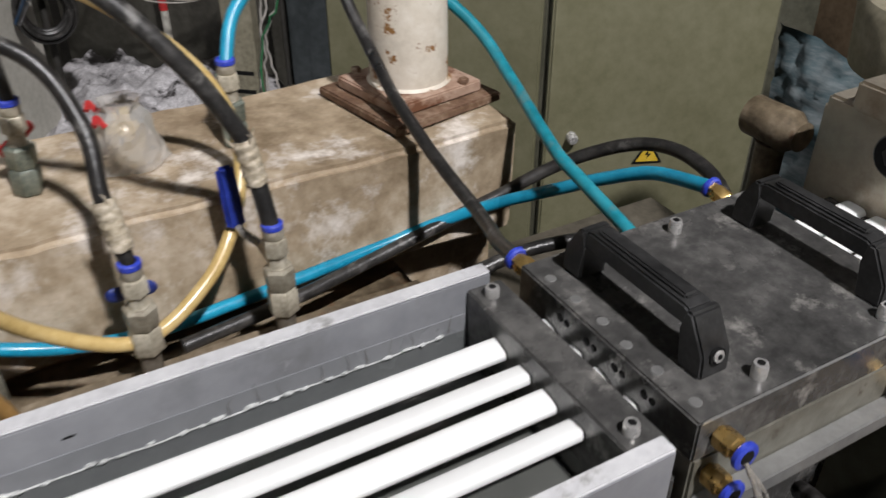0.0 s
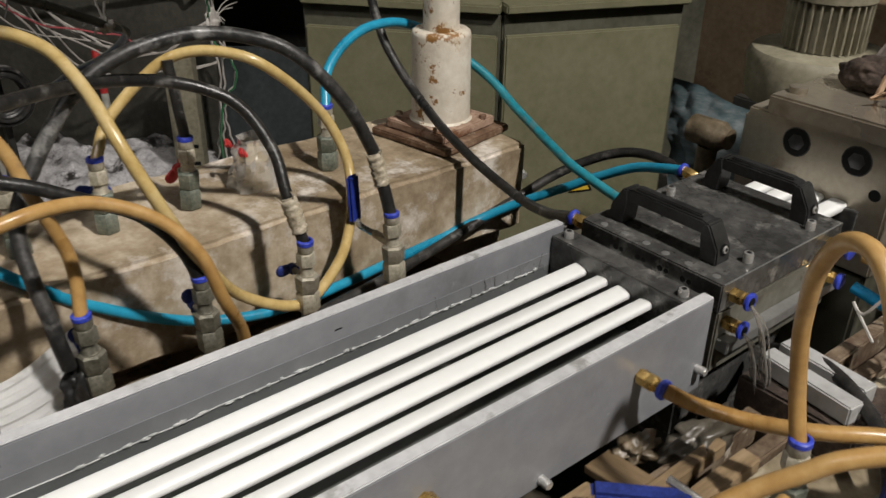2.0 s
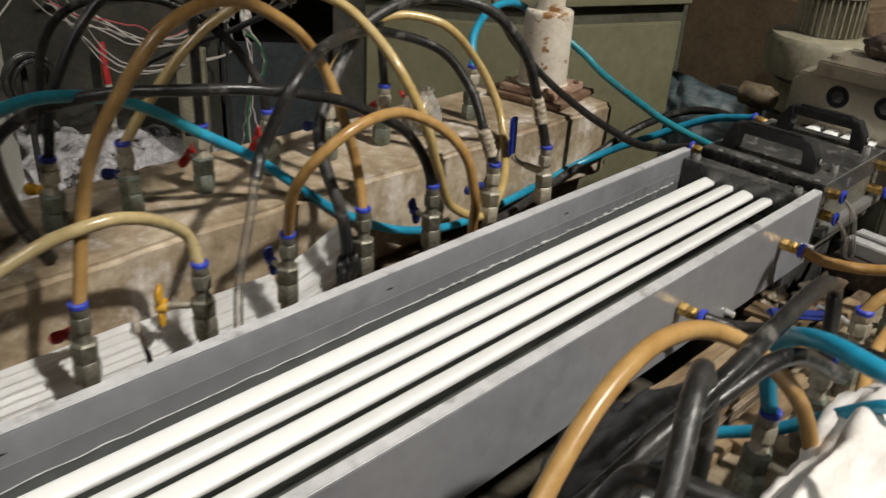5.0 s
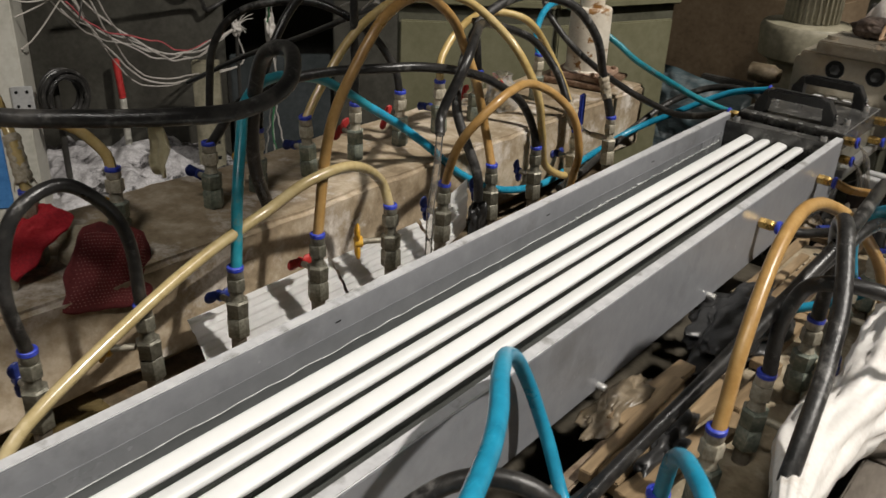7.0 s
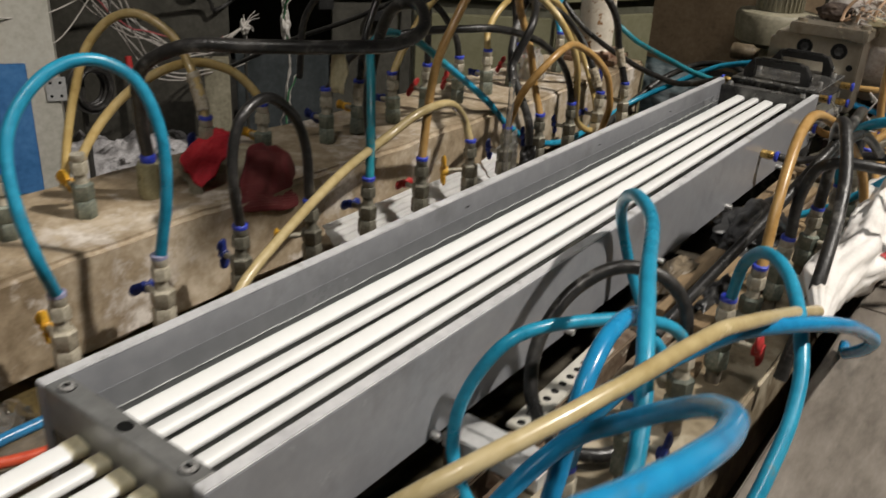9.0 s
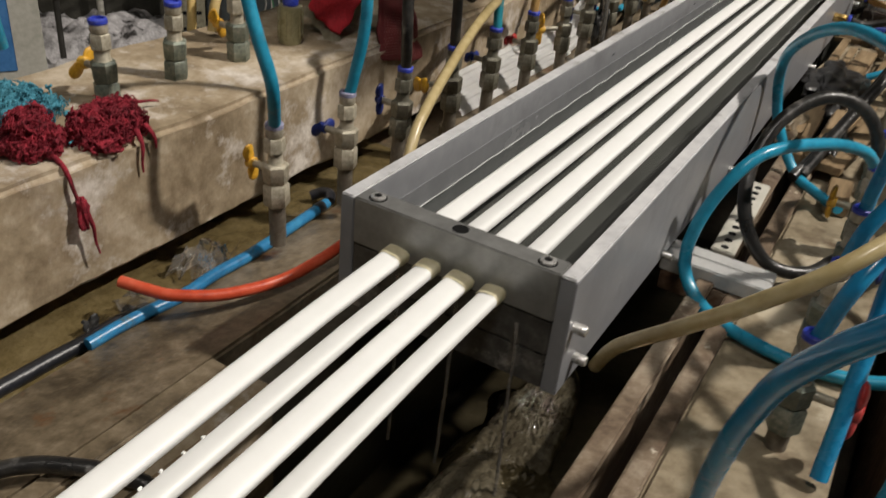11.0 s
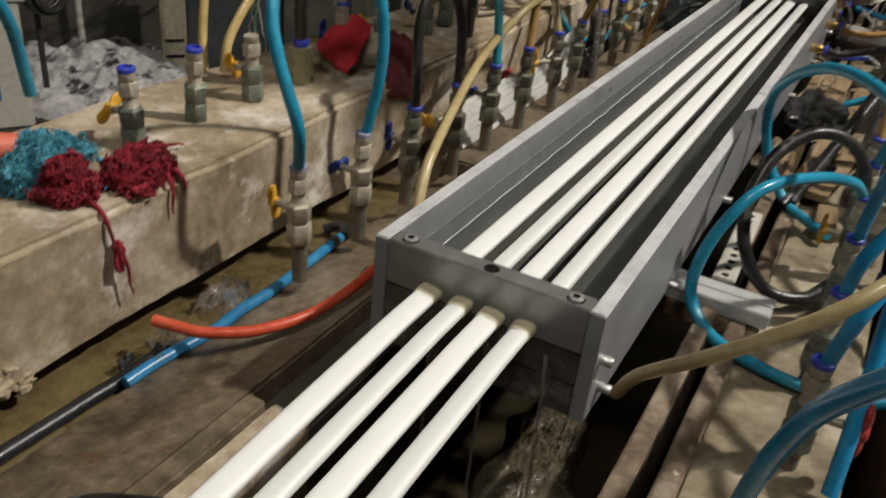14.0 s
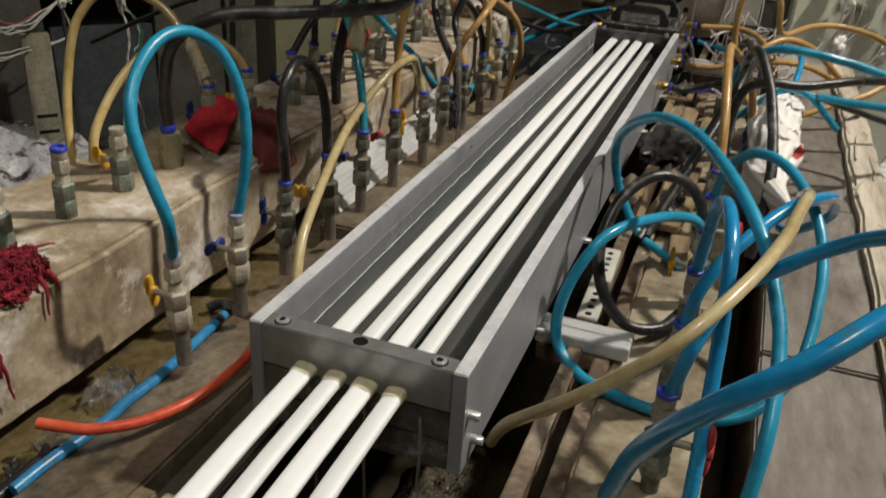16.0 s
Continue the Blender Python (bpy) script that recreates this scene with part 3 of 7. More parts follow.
def boards():
    y = -1.55
    base = thing("side_table", (0, 0, 0), "grimy grey plank table top beside the machine", "table")
    rnd = random.Random(3)
    while y < 2.2:
        w = rnd.uniform(0.55, 0.80)
        part("plank", box(0.372, 0.5155, y, y + w - 0.004, 0.826, 0.858 + rnd.uniform(-0.002, 0.002), 0.003, wear=0.001, cuts=6), BOARD, base)
        y += w
    part("trestle", box(0.38, 0.50, -1.5, 2.2, 0.0, 0.826, 0.004), RUST, base)
    beam = box(0.516, 0.575, -1.55, 2.2, 0.80, 0.876, 0.006, wear=0.004, cuts=150)
    solid("wooden_beam", beam, WOOD, "splintered pale wooden beam along the table edge", "beam")
    rnd = random.Random(5)
    for i in range(14):
        y0 = rnd.uniform(-0.2, 1.9)
        x0 = rnd.uniform(0.52, 0.565)
        ln = rnd.uniform(0.05, 0.18)
        bm = tube([(x0, y0, 0.877), (x0 + rnd.uniform(-0.008, 0.008), y0 + ln * 0.5, 0.879), (x0 + rnd.uniform(-0.012, 0.012), y0 + ln, 0.8815)], 0.0022, 5, 3, taper=0.3)
        ob = solid("splinter", bm, WOOD, "pale wood splinter on the beam", "splinter", "splinters")


boards()

# ---------- concrete plinth ----------


def plinth():
    bm = box(-0.62, -0.386, -1.6, 1.86, 0.815, 0.955, 0.007, seg=3, wear=0.0045, cuts=170)
    solid("concrete_plinth", bm, CONCRETE, "long worn beige concrete plinth with chipped edges", "plinth")
    solid("plinth_footing", box(-0.61, -0.4405, -1.6, 1.86, 0, 0.8145, 0), CONCRETE, "concrete footing under the plinth", "plinth", kind="structure", smooth=False)


plinth()


def post():
    p = thing("machine_post", (-0.503, 1.780, 0.957), "chipped cream steel post with rust spots on base plates", "post")
    part("base_plate", box(-0.078, 0.078, -0.078, 0.078, 0.0, 0.011, 0.002, wear=0.001), RUST, p, "brown rusty lower plate").rotation_euler = (0, 0, 0.19)
    part("upper_plate", box(-0.060, 0.060, -0.062, 0.062, 0.012, 0.026, 0.002), PINK_PLATE, p, "pinkish upper plate").rotation_euler = (0, 0, 0.19)
    part("sleeve", lathe([(0.0265, 0.050), (0.030, 0.0465), (0.158, 0.0455), (0.163, 0.0445), (0.166, 0.041)], 44), POST_PAINT, p)
    part("rod", lathe([(0.1665, 0.0275), (0.60, 0.0275)], 28), POST_PAINT, p)
    for x, y in ((0.048, -0.046), (-0.046, -0.048), (0.046, 0.048)):
        part("anchor_bolt", hexagon([(0.026, 0.0062), (0.031, 0.0062), (0.0325, 0.005)], "z", (x, y, 0)), RUST, p)


post()

# ---------- cooling trough ----------
LEN = 1.64
WATER_LIFT = 0.0055  # the water stands a little higher where it wells in


def socket_bolt(parent, at, axis="z", r=0.0068, h=0.004):
    s = -1 if axis == "-y" else 1
    ax = axis[-1]
    b = part("bolt", lathe([(0, r), (h * 0.8 * s, r), (h * s, r * 0.86)], 18, ax, at), CHROME, parent, "bright socket-head bolt")
    q = Vector(at) + Vector({"x": (1, 0, 0), "y": (0, 1, 0), "z": (0, 0, 1)}[ax]) * s * (h + 0.0002)
    part("socket", lathe([(0, r * 0.52), (0.0004 * s, r * 0.5)], 6, ax, q), SOCKET, b)


def push_fitting(parent, at, way, length=0.030, open_end=False, collar=RING_BLUE):
    """A brass hexagon with a round collar, pointing along way."""
    f = new("fitting")
    f.parent = parent
    f.location = at
    f.rotation_mode = "QUATERNION"
    f.rotation_quaternion = Vector((0, 0, 1)).rotation_difference(Vector(way))
    tagged(f, "brass push fitting with blue collar")
    me = finish("fitting", hexagon([(0.0, 0.0065), (0.002, 0.0085), (length * 0.6, 0.0085), (length * 0.64, 0.0072), (length * 0.8, 0.0072)]), BRASS, True)
    ob = new("fitting", me)
    ob.parent, ob.matrix_basis = parent, f.matrix_basis
    tagged(ob, "brass push fitting with blue collar")
    bpy.data.objects.remove(f)
    ring = [(length * 0.8, 0.0088), (length * 0.85, 0.0100), (length * 0.97, 0.0100), (length, 0.0085)]
    part("collar", lathe(ring, 20), collar, ob, "blue plastic collar")
    if open_end:
        part("bore", lathe([(length, 0.0055), (length + 0.0005, 0.005)], 14), SOCKET, ob)
    return ob


def trough():
    t = thing("cooling_trough", (0, 0, 0.888), "long grey painted steel cooling trough full of water", "trough")
    h = 0.112
    for s, name in ((-1, "side_wall"), (1, "side_wall")):
        x0, x1 = (-0.11, -0.0965) if s < 0 else (0.0965, 0.11)
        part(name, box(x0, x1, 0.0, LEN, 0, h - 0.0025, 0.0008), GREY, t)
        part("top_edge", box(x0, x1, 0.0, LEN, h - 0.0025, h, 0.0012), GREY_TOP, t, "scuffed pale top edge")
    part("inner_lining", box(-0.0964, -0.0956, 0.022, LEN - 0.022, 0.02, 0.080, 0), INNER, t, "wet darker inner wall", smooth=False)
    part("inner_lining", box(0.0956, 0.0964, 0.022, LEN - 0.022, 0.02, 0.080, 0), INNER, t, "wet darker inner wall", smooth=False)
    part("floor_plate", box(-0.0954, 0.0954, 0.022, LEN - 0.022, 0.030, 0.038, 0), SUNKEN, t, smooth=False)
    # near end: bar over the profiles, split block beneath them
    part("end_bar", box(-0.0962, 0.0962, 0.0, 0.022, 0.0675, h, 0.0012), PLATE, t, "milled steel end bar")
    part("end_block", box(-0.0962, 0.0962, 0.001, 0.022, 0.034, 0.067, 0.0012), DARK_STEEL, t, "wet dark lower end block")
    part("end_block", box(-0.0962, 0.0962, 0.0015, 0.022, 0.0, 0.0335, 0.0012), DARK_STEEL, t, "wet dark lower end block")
    for x in (-0.079, 0.080):
        part("counterbore", lathe([(0, 0.0080), (0.0004, 0.0078)], 20, "z", (x, 0.0105, h)), SOCKET, t)
        socket_bolt(t, (x, 0.0105, h + 0.0004), "z", 0.0066, 0.0022)
    part("threaded_hole", lathe([(0, 0.0072), (0.0006, 0.0066)], 20, "z", (0.002, 0.0105, h)), SOCKET, t, "empty threaded hole")
    # far end
    part("far_plate", box(-0.0962, 0.0962, LEN - 0.021, LEN + 0.009, 0.0, h - 0.010, 0.0012), DARK_STEEL, t, "dark oiled far end plate")
    for x in (-0.081, 0.079):
        socket_bolt(t, (x, LEN - 0.008, h - 0.010), "z", 0.0058, 0.008)
    # side screws and fittings
    for y, z in ((0.012, 0.063), (0.030, 0.022), (0.275, 0.006), (0.55, 0.006), (0.827, 0.005), (1.12, 0.006), (1.408, 0.008), (1.63, 0.03)):
        s = part("side_screw", lathe([(0, 0.0048), (0.010, 0.0048), (0.0115, 0.004)], 14, "x", (0.11, y, z)), CHROME, t, "bright side screw")
    for y, z in ((1.533, 0.066), (1.275, 0.067)):
        push_fitting(t, (0.110, y, z), (1, 0, 0), 0.032)
    for y in (0.62, 1.02, 1.33):
        part("weep_slot", box(-0.0966, -0.0962, y - 0.004, y + 0.004, 0.0915, 0.0932, 0), SOCKET, t, smooth=False)
    # froth line along the left wall at the water's edge
    rnd = random.Random(9)
    pts = [(-0.0952 + rnd.uniform(0, 0.0006), 0.03 + i * 0.0198, 0.0560 + WATER_LIFT * (0.03 + i * 0.0198) + rnd.uniform(-0.0004, 0.0007)) for i in range(80)]
    part("water_edge", tube(pts, 0.00066, 6, 3, shake=0.0011), LIME, t, "pale froth and lime along the water line")
    # Pale beads for froth, and in place of white glints on the ripples.
    for i in range(34):
        y = 1.08 + 0.53 * (i / 34) + rnd.uniform(-0.008, 0.008)
        z = 0.0565 + WATER_LIFT * y
        part("froth_bead", blob((-0.0945, y, z + rnd.uniform(-0.0006, 0.0014)), (0.0012, rnd.uniform(0.002, 0.0055), rnd.uniform(0.0007, 0.0020)), i, 0.6, 9, 3), LIME, t, smooth="all")
    for i in range(9):
        y = 1.43 + 0.021 * i + rnd.uniform(-0.006, 0.006)
        z = 0.058 + WATER_LIFT * y
        part("wet_streak", tube([(-0.0955, y, z), (-0.0955, y + rnd.uniform(-0.002, 0.002), z + 0.006), (-0.0955, y + rnd.uniform(-0.003, 0.003), z + rnd.uniform(0.009, 0.018))], 0.0008, 5, 4, shake=0.0008, taper=0.4), SPRAY, t, "thin film of water running up the wall")
    return t


TROUGH = trough()
bm = sheet(-0.0955, 0.0955, 0.0225, LEN - 0.0225, 0.9435, 24, 200, 0.0007, 16)
for v in bm.verts:
    v.co.z += WATER_LIFT * v.co.y + 0.0016 * max(0.0, v.co.y - 1.2) * noise.noise(Vector((v.co.x * 60, v.co.y * 40, 3.0)))
solid("trough_water", bm, TROUGH_WATER, "clear water standing in the grey trough", "water", kind="structure")

# ---------- white profiles, drawn slowly out of the trough ----------
PROFILE_X = (-0.0485, -0.0165, 0.0138, 0.0440)
BEND = (0.034, 0.030, 0.022, 0.024)  # how far each leans aside once it has left the trough
PACE, STEP = 0.030, 0.14  # metres a second; the length of one rigid stretch
SECTION = ((0.0101, 0.0052, 9.0), (0.0091, 0.0054, -9.0), (0.0103, 0.0052, 9.0), (0.0092, 0.0054, -9.0))  # half width, half height, roll


def on_line(i, y):
    """The place on the way of a profile: level in the trough, leaning aside beyond its end."""
    out = max(0.0, -0.01 - y)
    aside = BEND[i] * (out - 0.05 if out > 0.1 else out * out * 5.0)
    return Vector((PROFILE_X[i] + aside, y, 0.9625 + 0.0045 * max(0.0, min(y, 1.7)) / 1.62))


def oval(a, b, roll, y, n=32, power=0.68):
    turn = Matrix.Rotation(radians(roll), 3, "Y")
    return [turn @ Vector((a * math.copysign(abs(math.cos(q)) ** power, math.cos(q)), y, b * math.copysign(abs(math.sin(q)) ** power, math.sin(q)))) for q in (2 * math.pi * k / n for k in range(n))]


def skin(bm, loops):
    for a, b in zip(loops, loops[1:]):
        for k in range(len(a)):
            bm.faces.new((a[k], a[(k + 1) % len(a)], b[(k + 1) % len(a)], b[k]))


def profiles():
    """Each white strip is a row of rigid stretches that slide along its way one behind another."""
    made = []
    rnd = random.Random(21)
    for i, (a, b, roll) in enumerate(SECTION):
        p = thing("plastic_profile", (0, 0, 0), "wet white extruded plastic profile running through the trough", "profile", "white profiles")
        bm = bmesh.new()
        skin(bm, [[bm.verts.new(q) for q in oval(a, b, roll, y)] for y in (0.0, STEP / 2, STEP)])
        mesh = finish("stretch", bm, WHITE_PVC, "all")
        for k in range(33):
            ob = new("stretch", mesh)
            ob.parent = p
            made.append((i, ob, -2.3 + STEP * k))
            if i == 1 and 13 <= k <= 16:
                for q in range(6):
                    y = rnd.uniform(0.005, STEP - 0.005)
                    burr = part("burr", blob((-a * 0.97, y, 0.003), (0.0011, 0.0016, 0.0009), q + 7 * k, 0.4, 8, 2), WHITE_PVC, ob, "tiny shaving on the edge")
        # cream bush where it leaves the trough
        bm = bmesh.new()
        at = Vector((PROFILE_X[i], 0, 0.0745))
        loops = [[bm.verts.new(v + at) for v in oval(a * k, b * k * 1.12, roll * 0.6, y, 28, 0.70)] for y, k in ((-0.0145, 1.03), (-0.0138, 1.09), (0.0035, 1.11))]
        skin(bm, loops)
        part("exit_bush", bm, CREAM, TROUGH, "cream plastic bush round a profile")
    return made


PROFILES = profiles()


def hot_strips():
    """The soft, swollen strips between the die's mouth and the calibrator."""
    for x in (-0.047, -0.016, 0.015, 0.046):
        bm = bmesh.new()
        loops = []
        for y, w, z in ((1.86, 0.0108, 0.970), (1.90, 0.0112, 0.9715), (1.95, 0.0118, 0.9725), (1.9995, 0.0122, 0.973)):
            loops.append([bm.verts.new((x + w * math.copysign(abs(math.cos(a)) ** 0.6, math.cos(a)), y, z + 0.0068 * math.copysign(abs(math.sin(a)) ** 0.7, math.sin(a)))) for a in (2 * math.pi * i / 24 for i in range(24))])
        for a, b in zip(loops, loops[1:]):
            for i in range(24):
                bm.faces.new((a[i], a[(i + 1) % 24], b[(i + 1) % 24], b[i]))
        bm.faces.new(loops[0])
        bm.faces.new(loops[-1])
        solid("hot_strip", bm, WHITE_PVC, "soft white plastic strip leaving the die", "strip", "hot strips")


hot_strips()

# ---------- calibrator ----------


def pull_handle(c, y, x0, x1, top):
    """A chunky black bridge handle: a ridged grip on two splayed feet, each with a socket bolt in its sloping face."""
    def prism(prof, half):
        bm = bmesh.new()
        va = [bm.verts.new((px, y - half, top + pz)) for px, pz in prof]
        vb = [bm.verts.new((px, y + half, top + pz)) for px, pz in prof]
        bm.faces.new(va)
        bm.faces.new(list(reversed(vb)))
        for i in range(len(prof)):
            bm.faces.new((va[i], va[(i + 1) % len(prof)], vb[(i + 1) % len(prof)], vb[i]))
        bmesh.ops.bevel(bm, geom=bm.edges[:], offset=0.0018, segments=2, affect="EDGES")
        return bm
    hd = part("handle", prism([(x0 + 0.020, 0.029), (x1 - 0.020, 0.029), (x1 - 0.021, 0.042), (x1 - 0.025, 0.0445), (x0 + 0.025, 0.0445), (x0 + 0.021, 0.042)], 0.0105), BLACK_PLASTIC, c, "black plastic pull handle")
    part("grip_ridge", prism([(x0 + 0.028, 0.0446), (x1 - 0.028, 0.0446), (x1 - 0.030, 0.0475), (x0 + 0.030, 0.0475)], 0.0062), BLACK_PLASTIC, hd)
    for x, s in ((x0, 1), (x1, -1)):
        part("foot", prism([(x, 0.0), (x + 0.022 * s, 0.0), (x + 0.024 * s, 0.0285), (x + 0.0225 * s, 0.0435), (x + 0.016 * s, 0.0435), (x + 0.001 * s, 0.018)], 0.0125), BLACK_PLASTIC, hd)
        w = part("bolt_well", lathe([(-0.001, 0.0068), (0.0012, 0.0066)], 16, "z"), SOCKET, hd)
        w.location, w.rotation_euler = (x + 0.0010 * s, y, top + 0.0160), (0, -1.50 * s, 0)
        b = part("foot_bolt", lathe([(0, 0.0044), (0.0035, 0.0044), (0.004, 0.0038)], 16, "z"), CHROME, hd, "bright socket bolt sunk in the foot")
        b.location, b.rotation_euler = (x + 0.0022 * s, y, top + 0.0165), (0, -1.35 * s, 0)
        part("bolt_socket", lathe([(0.0041, 0.0022), (0.0043, 0.0021)], 6), SOCKET, b)


def calibrator():
    c = thing("calibrator", (0, 0, 0.888), "dark oiled steel calibrator block with two black handles", "calibrator")
    top = 0.112
    part("lower_block", box(-0.094, 0.1015, 1.667, 1.898, 0.0, 0.0775, 0.002), OLIVE_STEEL, c, "olive grey lower block")
    part("side_ledge", box(0.1017, 0.116, 1.672, 1.896, 0.030, 0.044, 0.001), PLATE, c, "pale machined side ledge")
    part("top_plate", box(-0.092, 0.1025, 1.664, 1.900, 0.0785, top, 0.0016), DARK_STEEL, c, "scratched dark top plate")
    # Thin pale line laid along the right top edge.
    part("bright_edge", tube([(0.1019, 1.667, top - 0.0006), (0.1019, 1.78, top - 0.0005), (0.1019, 1.898, top - 0.0006)], 0.0009, 6, 6), PLATE, c, "pale line along the right top edge")
    part("entry_plate", box(-0.086, 0.094, 1.6535, 1.6635, 0.02, 0.058, 0.001), DARK_STEEL, c)
    pull_handle(c, 1.703, -0.075, 0.074, top)
    pull_handle(c, 1.868, -0.064, 0.080, top)
    for x, y in ((0.088, 1.728), (0.088, 1.851), (-0.078, 1.732), (-0.070, 1.80)):
        socket_bolt(c, (x, y, top + 0.0003), "z", 0.0056, 0.011)
    for x, y in ((-0.066, 1.674), (-0.036, 1.675), (0.022, 1.674), (0.052, 1.675), (-0.006, 1.676), (0.086, 1.676)):
        part("screw_plug", lathe([(0, 0.0046), (0.0006, 0.0042)], 16, "z", (x, y, top)), PLATE, c, "pale flush screw plug")
    for x in (-0.048, -0.0165, 0.0145, 0.0445):
        for dx, r in ((0.010, 0.0036), (0.018, 0.0030)):
            part("inlet_hole", lathe([(0, r), (-0.0005, r * 0.94)], 14, "y", (x + dx, 1.664, 0.098)), SOCKET, c)
    push_fitting(c, (0.1026, 1.683, 0.096), (1, 0, 0.03), 0.024, True)
    push_fitting(c, (0.1016, 1.682, 0.062), (1, 0, 0.0), 0.024, True)
    push_fitting(c, (0.1026, 1.872, 0.094), (1, 0, 0.0), 0.030)
    push_fitting(c, (0.1016, 1.868, 0.056), (1, 0, 0.0), 0.030)
    push_fitting(c, (-0.092, 1.678, 0.098), (-1, -0.1, 0.12), 0.026)
    push_fitting(c, (-0.092, 1.884, 0.104), (-1, 0.05, 0.15), 0.026)
    push_fitting(c, (-0.094, 1.83, 0.05), (-1, 0, 0.1), 0.026)
    part("support", box(-0.07, 0.07, 1.67, 1.88, -0.19, -0.0005, 0.004), DARK_STEEL, c)


calibrator()

# ---------- die and extruder ----------


def extruder():
    d = thing("extrusion_die", (0, 0, 0.888), "brushed steel extrusion die with bolted cap plate", "die")
    part("body", box(-0.104, 0.108, 2.0, 2.10, 0.0, 0.178, 0.003), DIE_STEEL, d)
    part("wing", box(-0.120, -0.1045, 2.02, 2.20, 0.02, 0.160, 0.003), DIE_STEEL, d)
    part("cap_plate", box(-0.070, 0.116, 1.985, 2.14, 0.1785, 0.206, 0.003), DIE_STEEL, d, "pale top cap plate")
    for x in (-0.027, 0.056):
        part("bolt_hole", lathe([(0, 0.019), (-0.0008, 0.0185)], 26, "y", (x, 2.0, 0.148)), SOCKET, d, "deep round bolt hole")
        part("bolt_head", lathe([(-0.0009, 0.0115), (-0.0016, 0.0105)], 6, "y", (x, 2.0, 0.148)), BLACK_PLASTIC, d)
        part("hole_rim", lathe([(-0.0001, 0.0202), (-0.0005, 0.0198)], 26, "y", (x, 2.0, 0.148)), DARK_STEEL, d)
    part("small_hole", lathe([(0, 0.008), (-0.0008, 0.0075)], 16, "y", (0.088, 2.0, 0.112)), SOCKET, d)
    for x, y in ((-0.05, 2.02), (0.10, 2.03)):
        part("cap_bolt", lathe([(0.206, 0.012), (0.214, 0.012), (0.2145, 0.010)], 18, "z", (x, y, 0)), DIE_STEEL, d)
    part("mouth_lip", box(-0.075, 0.075, 1.992, 2.0, 0.052, 0.086, 0.001), DARK_STEEL, d)
    part("pedestal", box(-0.09, 0.10, 2.01, 2.3, -0.888, -0.0005, 0.005), CABINET_DARK, d)
    # lagged barrel behind the die
    b = thing("extruder_barrel", (0, 0, 1.05), "pinkish grey lagged extruder barrel with wires", "barrel")
    bm = bmesh.new()
    loops = []
    for j in range(40):
        y = 2.12 + j * 0.035
        loop = []
        for i in range(40):
            a = 2 * math.pi * i / 40
            n = noise.fractal(Vector((math.cos(a) * 2, math.sin(a) * 2, y * 9)), 0.8, 2, 4)
            r = (0.138 + 0.018 * n + (0.014 if j % 5 < 3 else 0)) * (0.45, 0.80, 0.94)[j] if j < 3 else 0.138 + 0.018 * n + (0.014 if j % 5 < 3 else 0)
            loop.append(bm.verts.new((0.095 + r * math.cos(a), y, 0.01 + r * math.sin(a))))
        loops.append(loop)
    for a, c in zip(loops, loops[1:]):
        for i in range(40):
            bm.faces.new((a[i], a[(i + 1) % 40], c[(i + 1) % 40], c[i]))
    bm.faces.new(loops[0])
    bm.faces.new(loops[-1])
    part("lagging", bm, LAGGING, b)
    for y in (2.215, 2.30, 2.40, 2.52, 2.64, 2.76, 2.9):
        band = part("heater_band", lathe([(0, 0.150), (0.002, 0.166), (0.068, 0.166), (0.070, 0.150)], 44, "y", (0.105, y, 0.0)), LAGGING, b, "pale heater band with clamp bolts")
        for a in (0.5, 1.2, 1.9, 2.6):
            part("clamp_bolt", box(0.105 + 0.168 * math.cos(a) - 0.008, 0.105 + 0.168 * math.cos(a) + 0.008, y + 0.022, y + 0.048, 0.168 * math.sin(a) - 0.008, 0.168 * math.sin(a) + 0.008, 0.002), DARK_STEEL, band)
    part("stand", box(0.0, 0.2, 2.4, 3.4, -1.05, -0.08, 0.01), CABINET_DARK, b)
    box_ob = thing("terminal_box", (0.235, 2.08, 1.02), "pale grey dusty terminal box beside the die", "box")
    part("case", box(-0.04, 0.05, 0, 0.10, -0.05, 0.05, 0.004), PALE_PANEL, box_ob)
    part("lid", box(-0.044, 0.054, -0.008, -0.0005, -0.054, 0.054, 0.003), PALE_PANEL, box_ob)
    part("bracket", box(-0.02, 0.03, 0.02, 0.08, -1.02, -0.0505, 0.003), CABINET_DARK, box_ob)
    # upright finned motor
    m = thing("gear_motor", (-0.205, 2.36, 1.05), "khaki upright finned gear motor", "motor")
    part("flange", lathe([(-0.085, 0.085), (-0.070, 0.112), (0.0, 0.118), (0.012, 0.110), (0.016, 0.08)], 44), MOTOR_GREY, m)
    part("gearbox", lathe([(-0.16, 0.06), (-0.15, 0.08), (-0.086, 0.084)], 32), MOTOR_GREY, m)
    part("casing", lathe([(0.0165, 0.058), (0.096, 0.058), (0.098, 0.070), (0.150, 0.072), (0.160, 0.064), (0.164, 0.03)], 40), MOTOR_GREY, m)
    me = None
    for i in range(30):
        a = 2 * math.pi * i / 30
        if me is None:
            f = part("fin", box(0.057, 0.068, -0.0018, 0.0018, 0.018, 0.095, 0.0006), MOTOR_GREY, m)
            me = f.data
        else:
            f = new("fin", me)
            f.parent = m
        f.rotation_euler = (0, 0, a)
    part("pillar", box(-0.07, 0.07, -0.05, 0.10, -1.045, -0.1605, 0.006), CABINET_DARK, m)
    m2 = thing("gear_motor", (-0.03, 2.62, 1.14), "khaki upright finned motor behind the first", "motor")
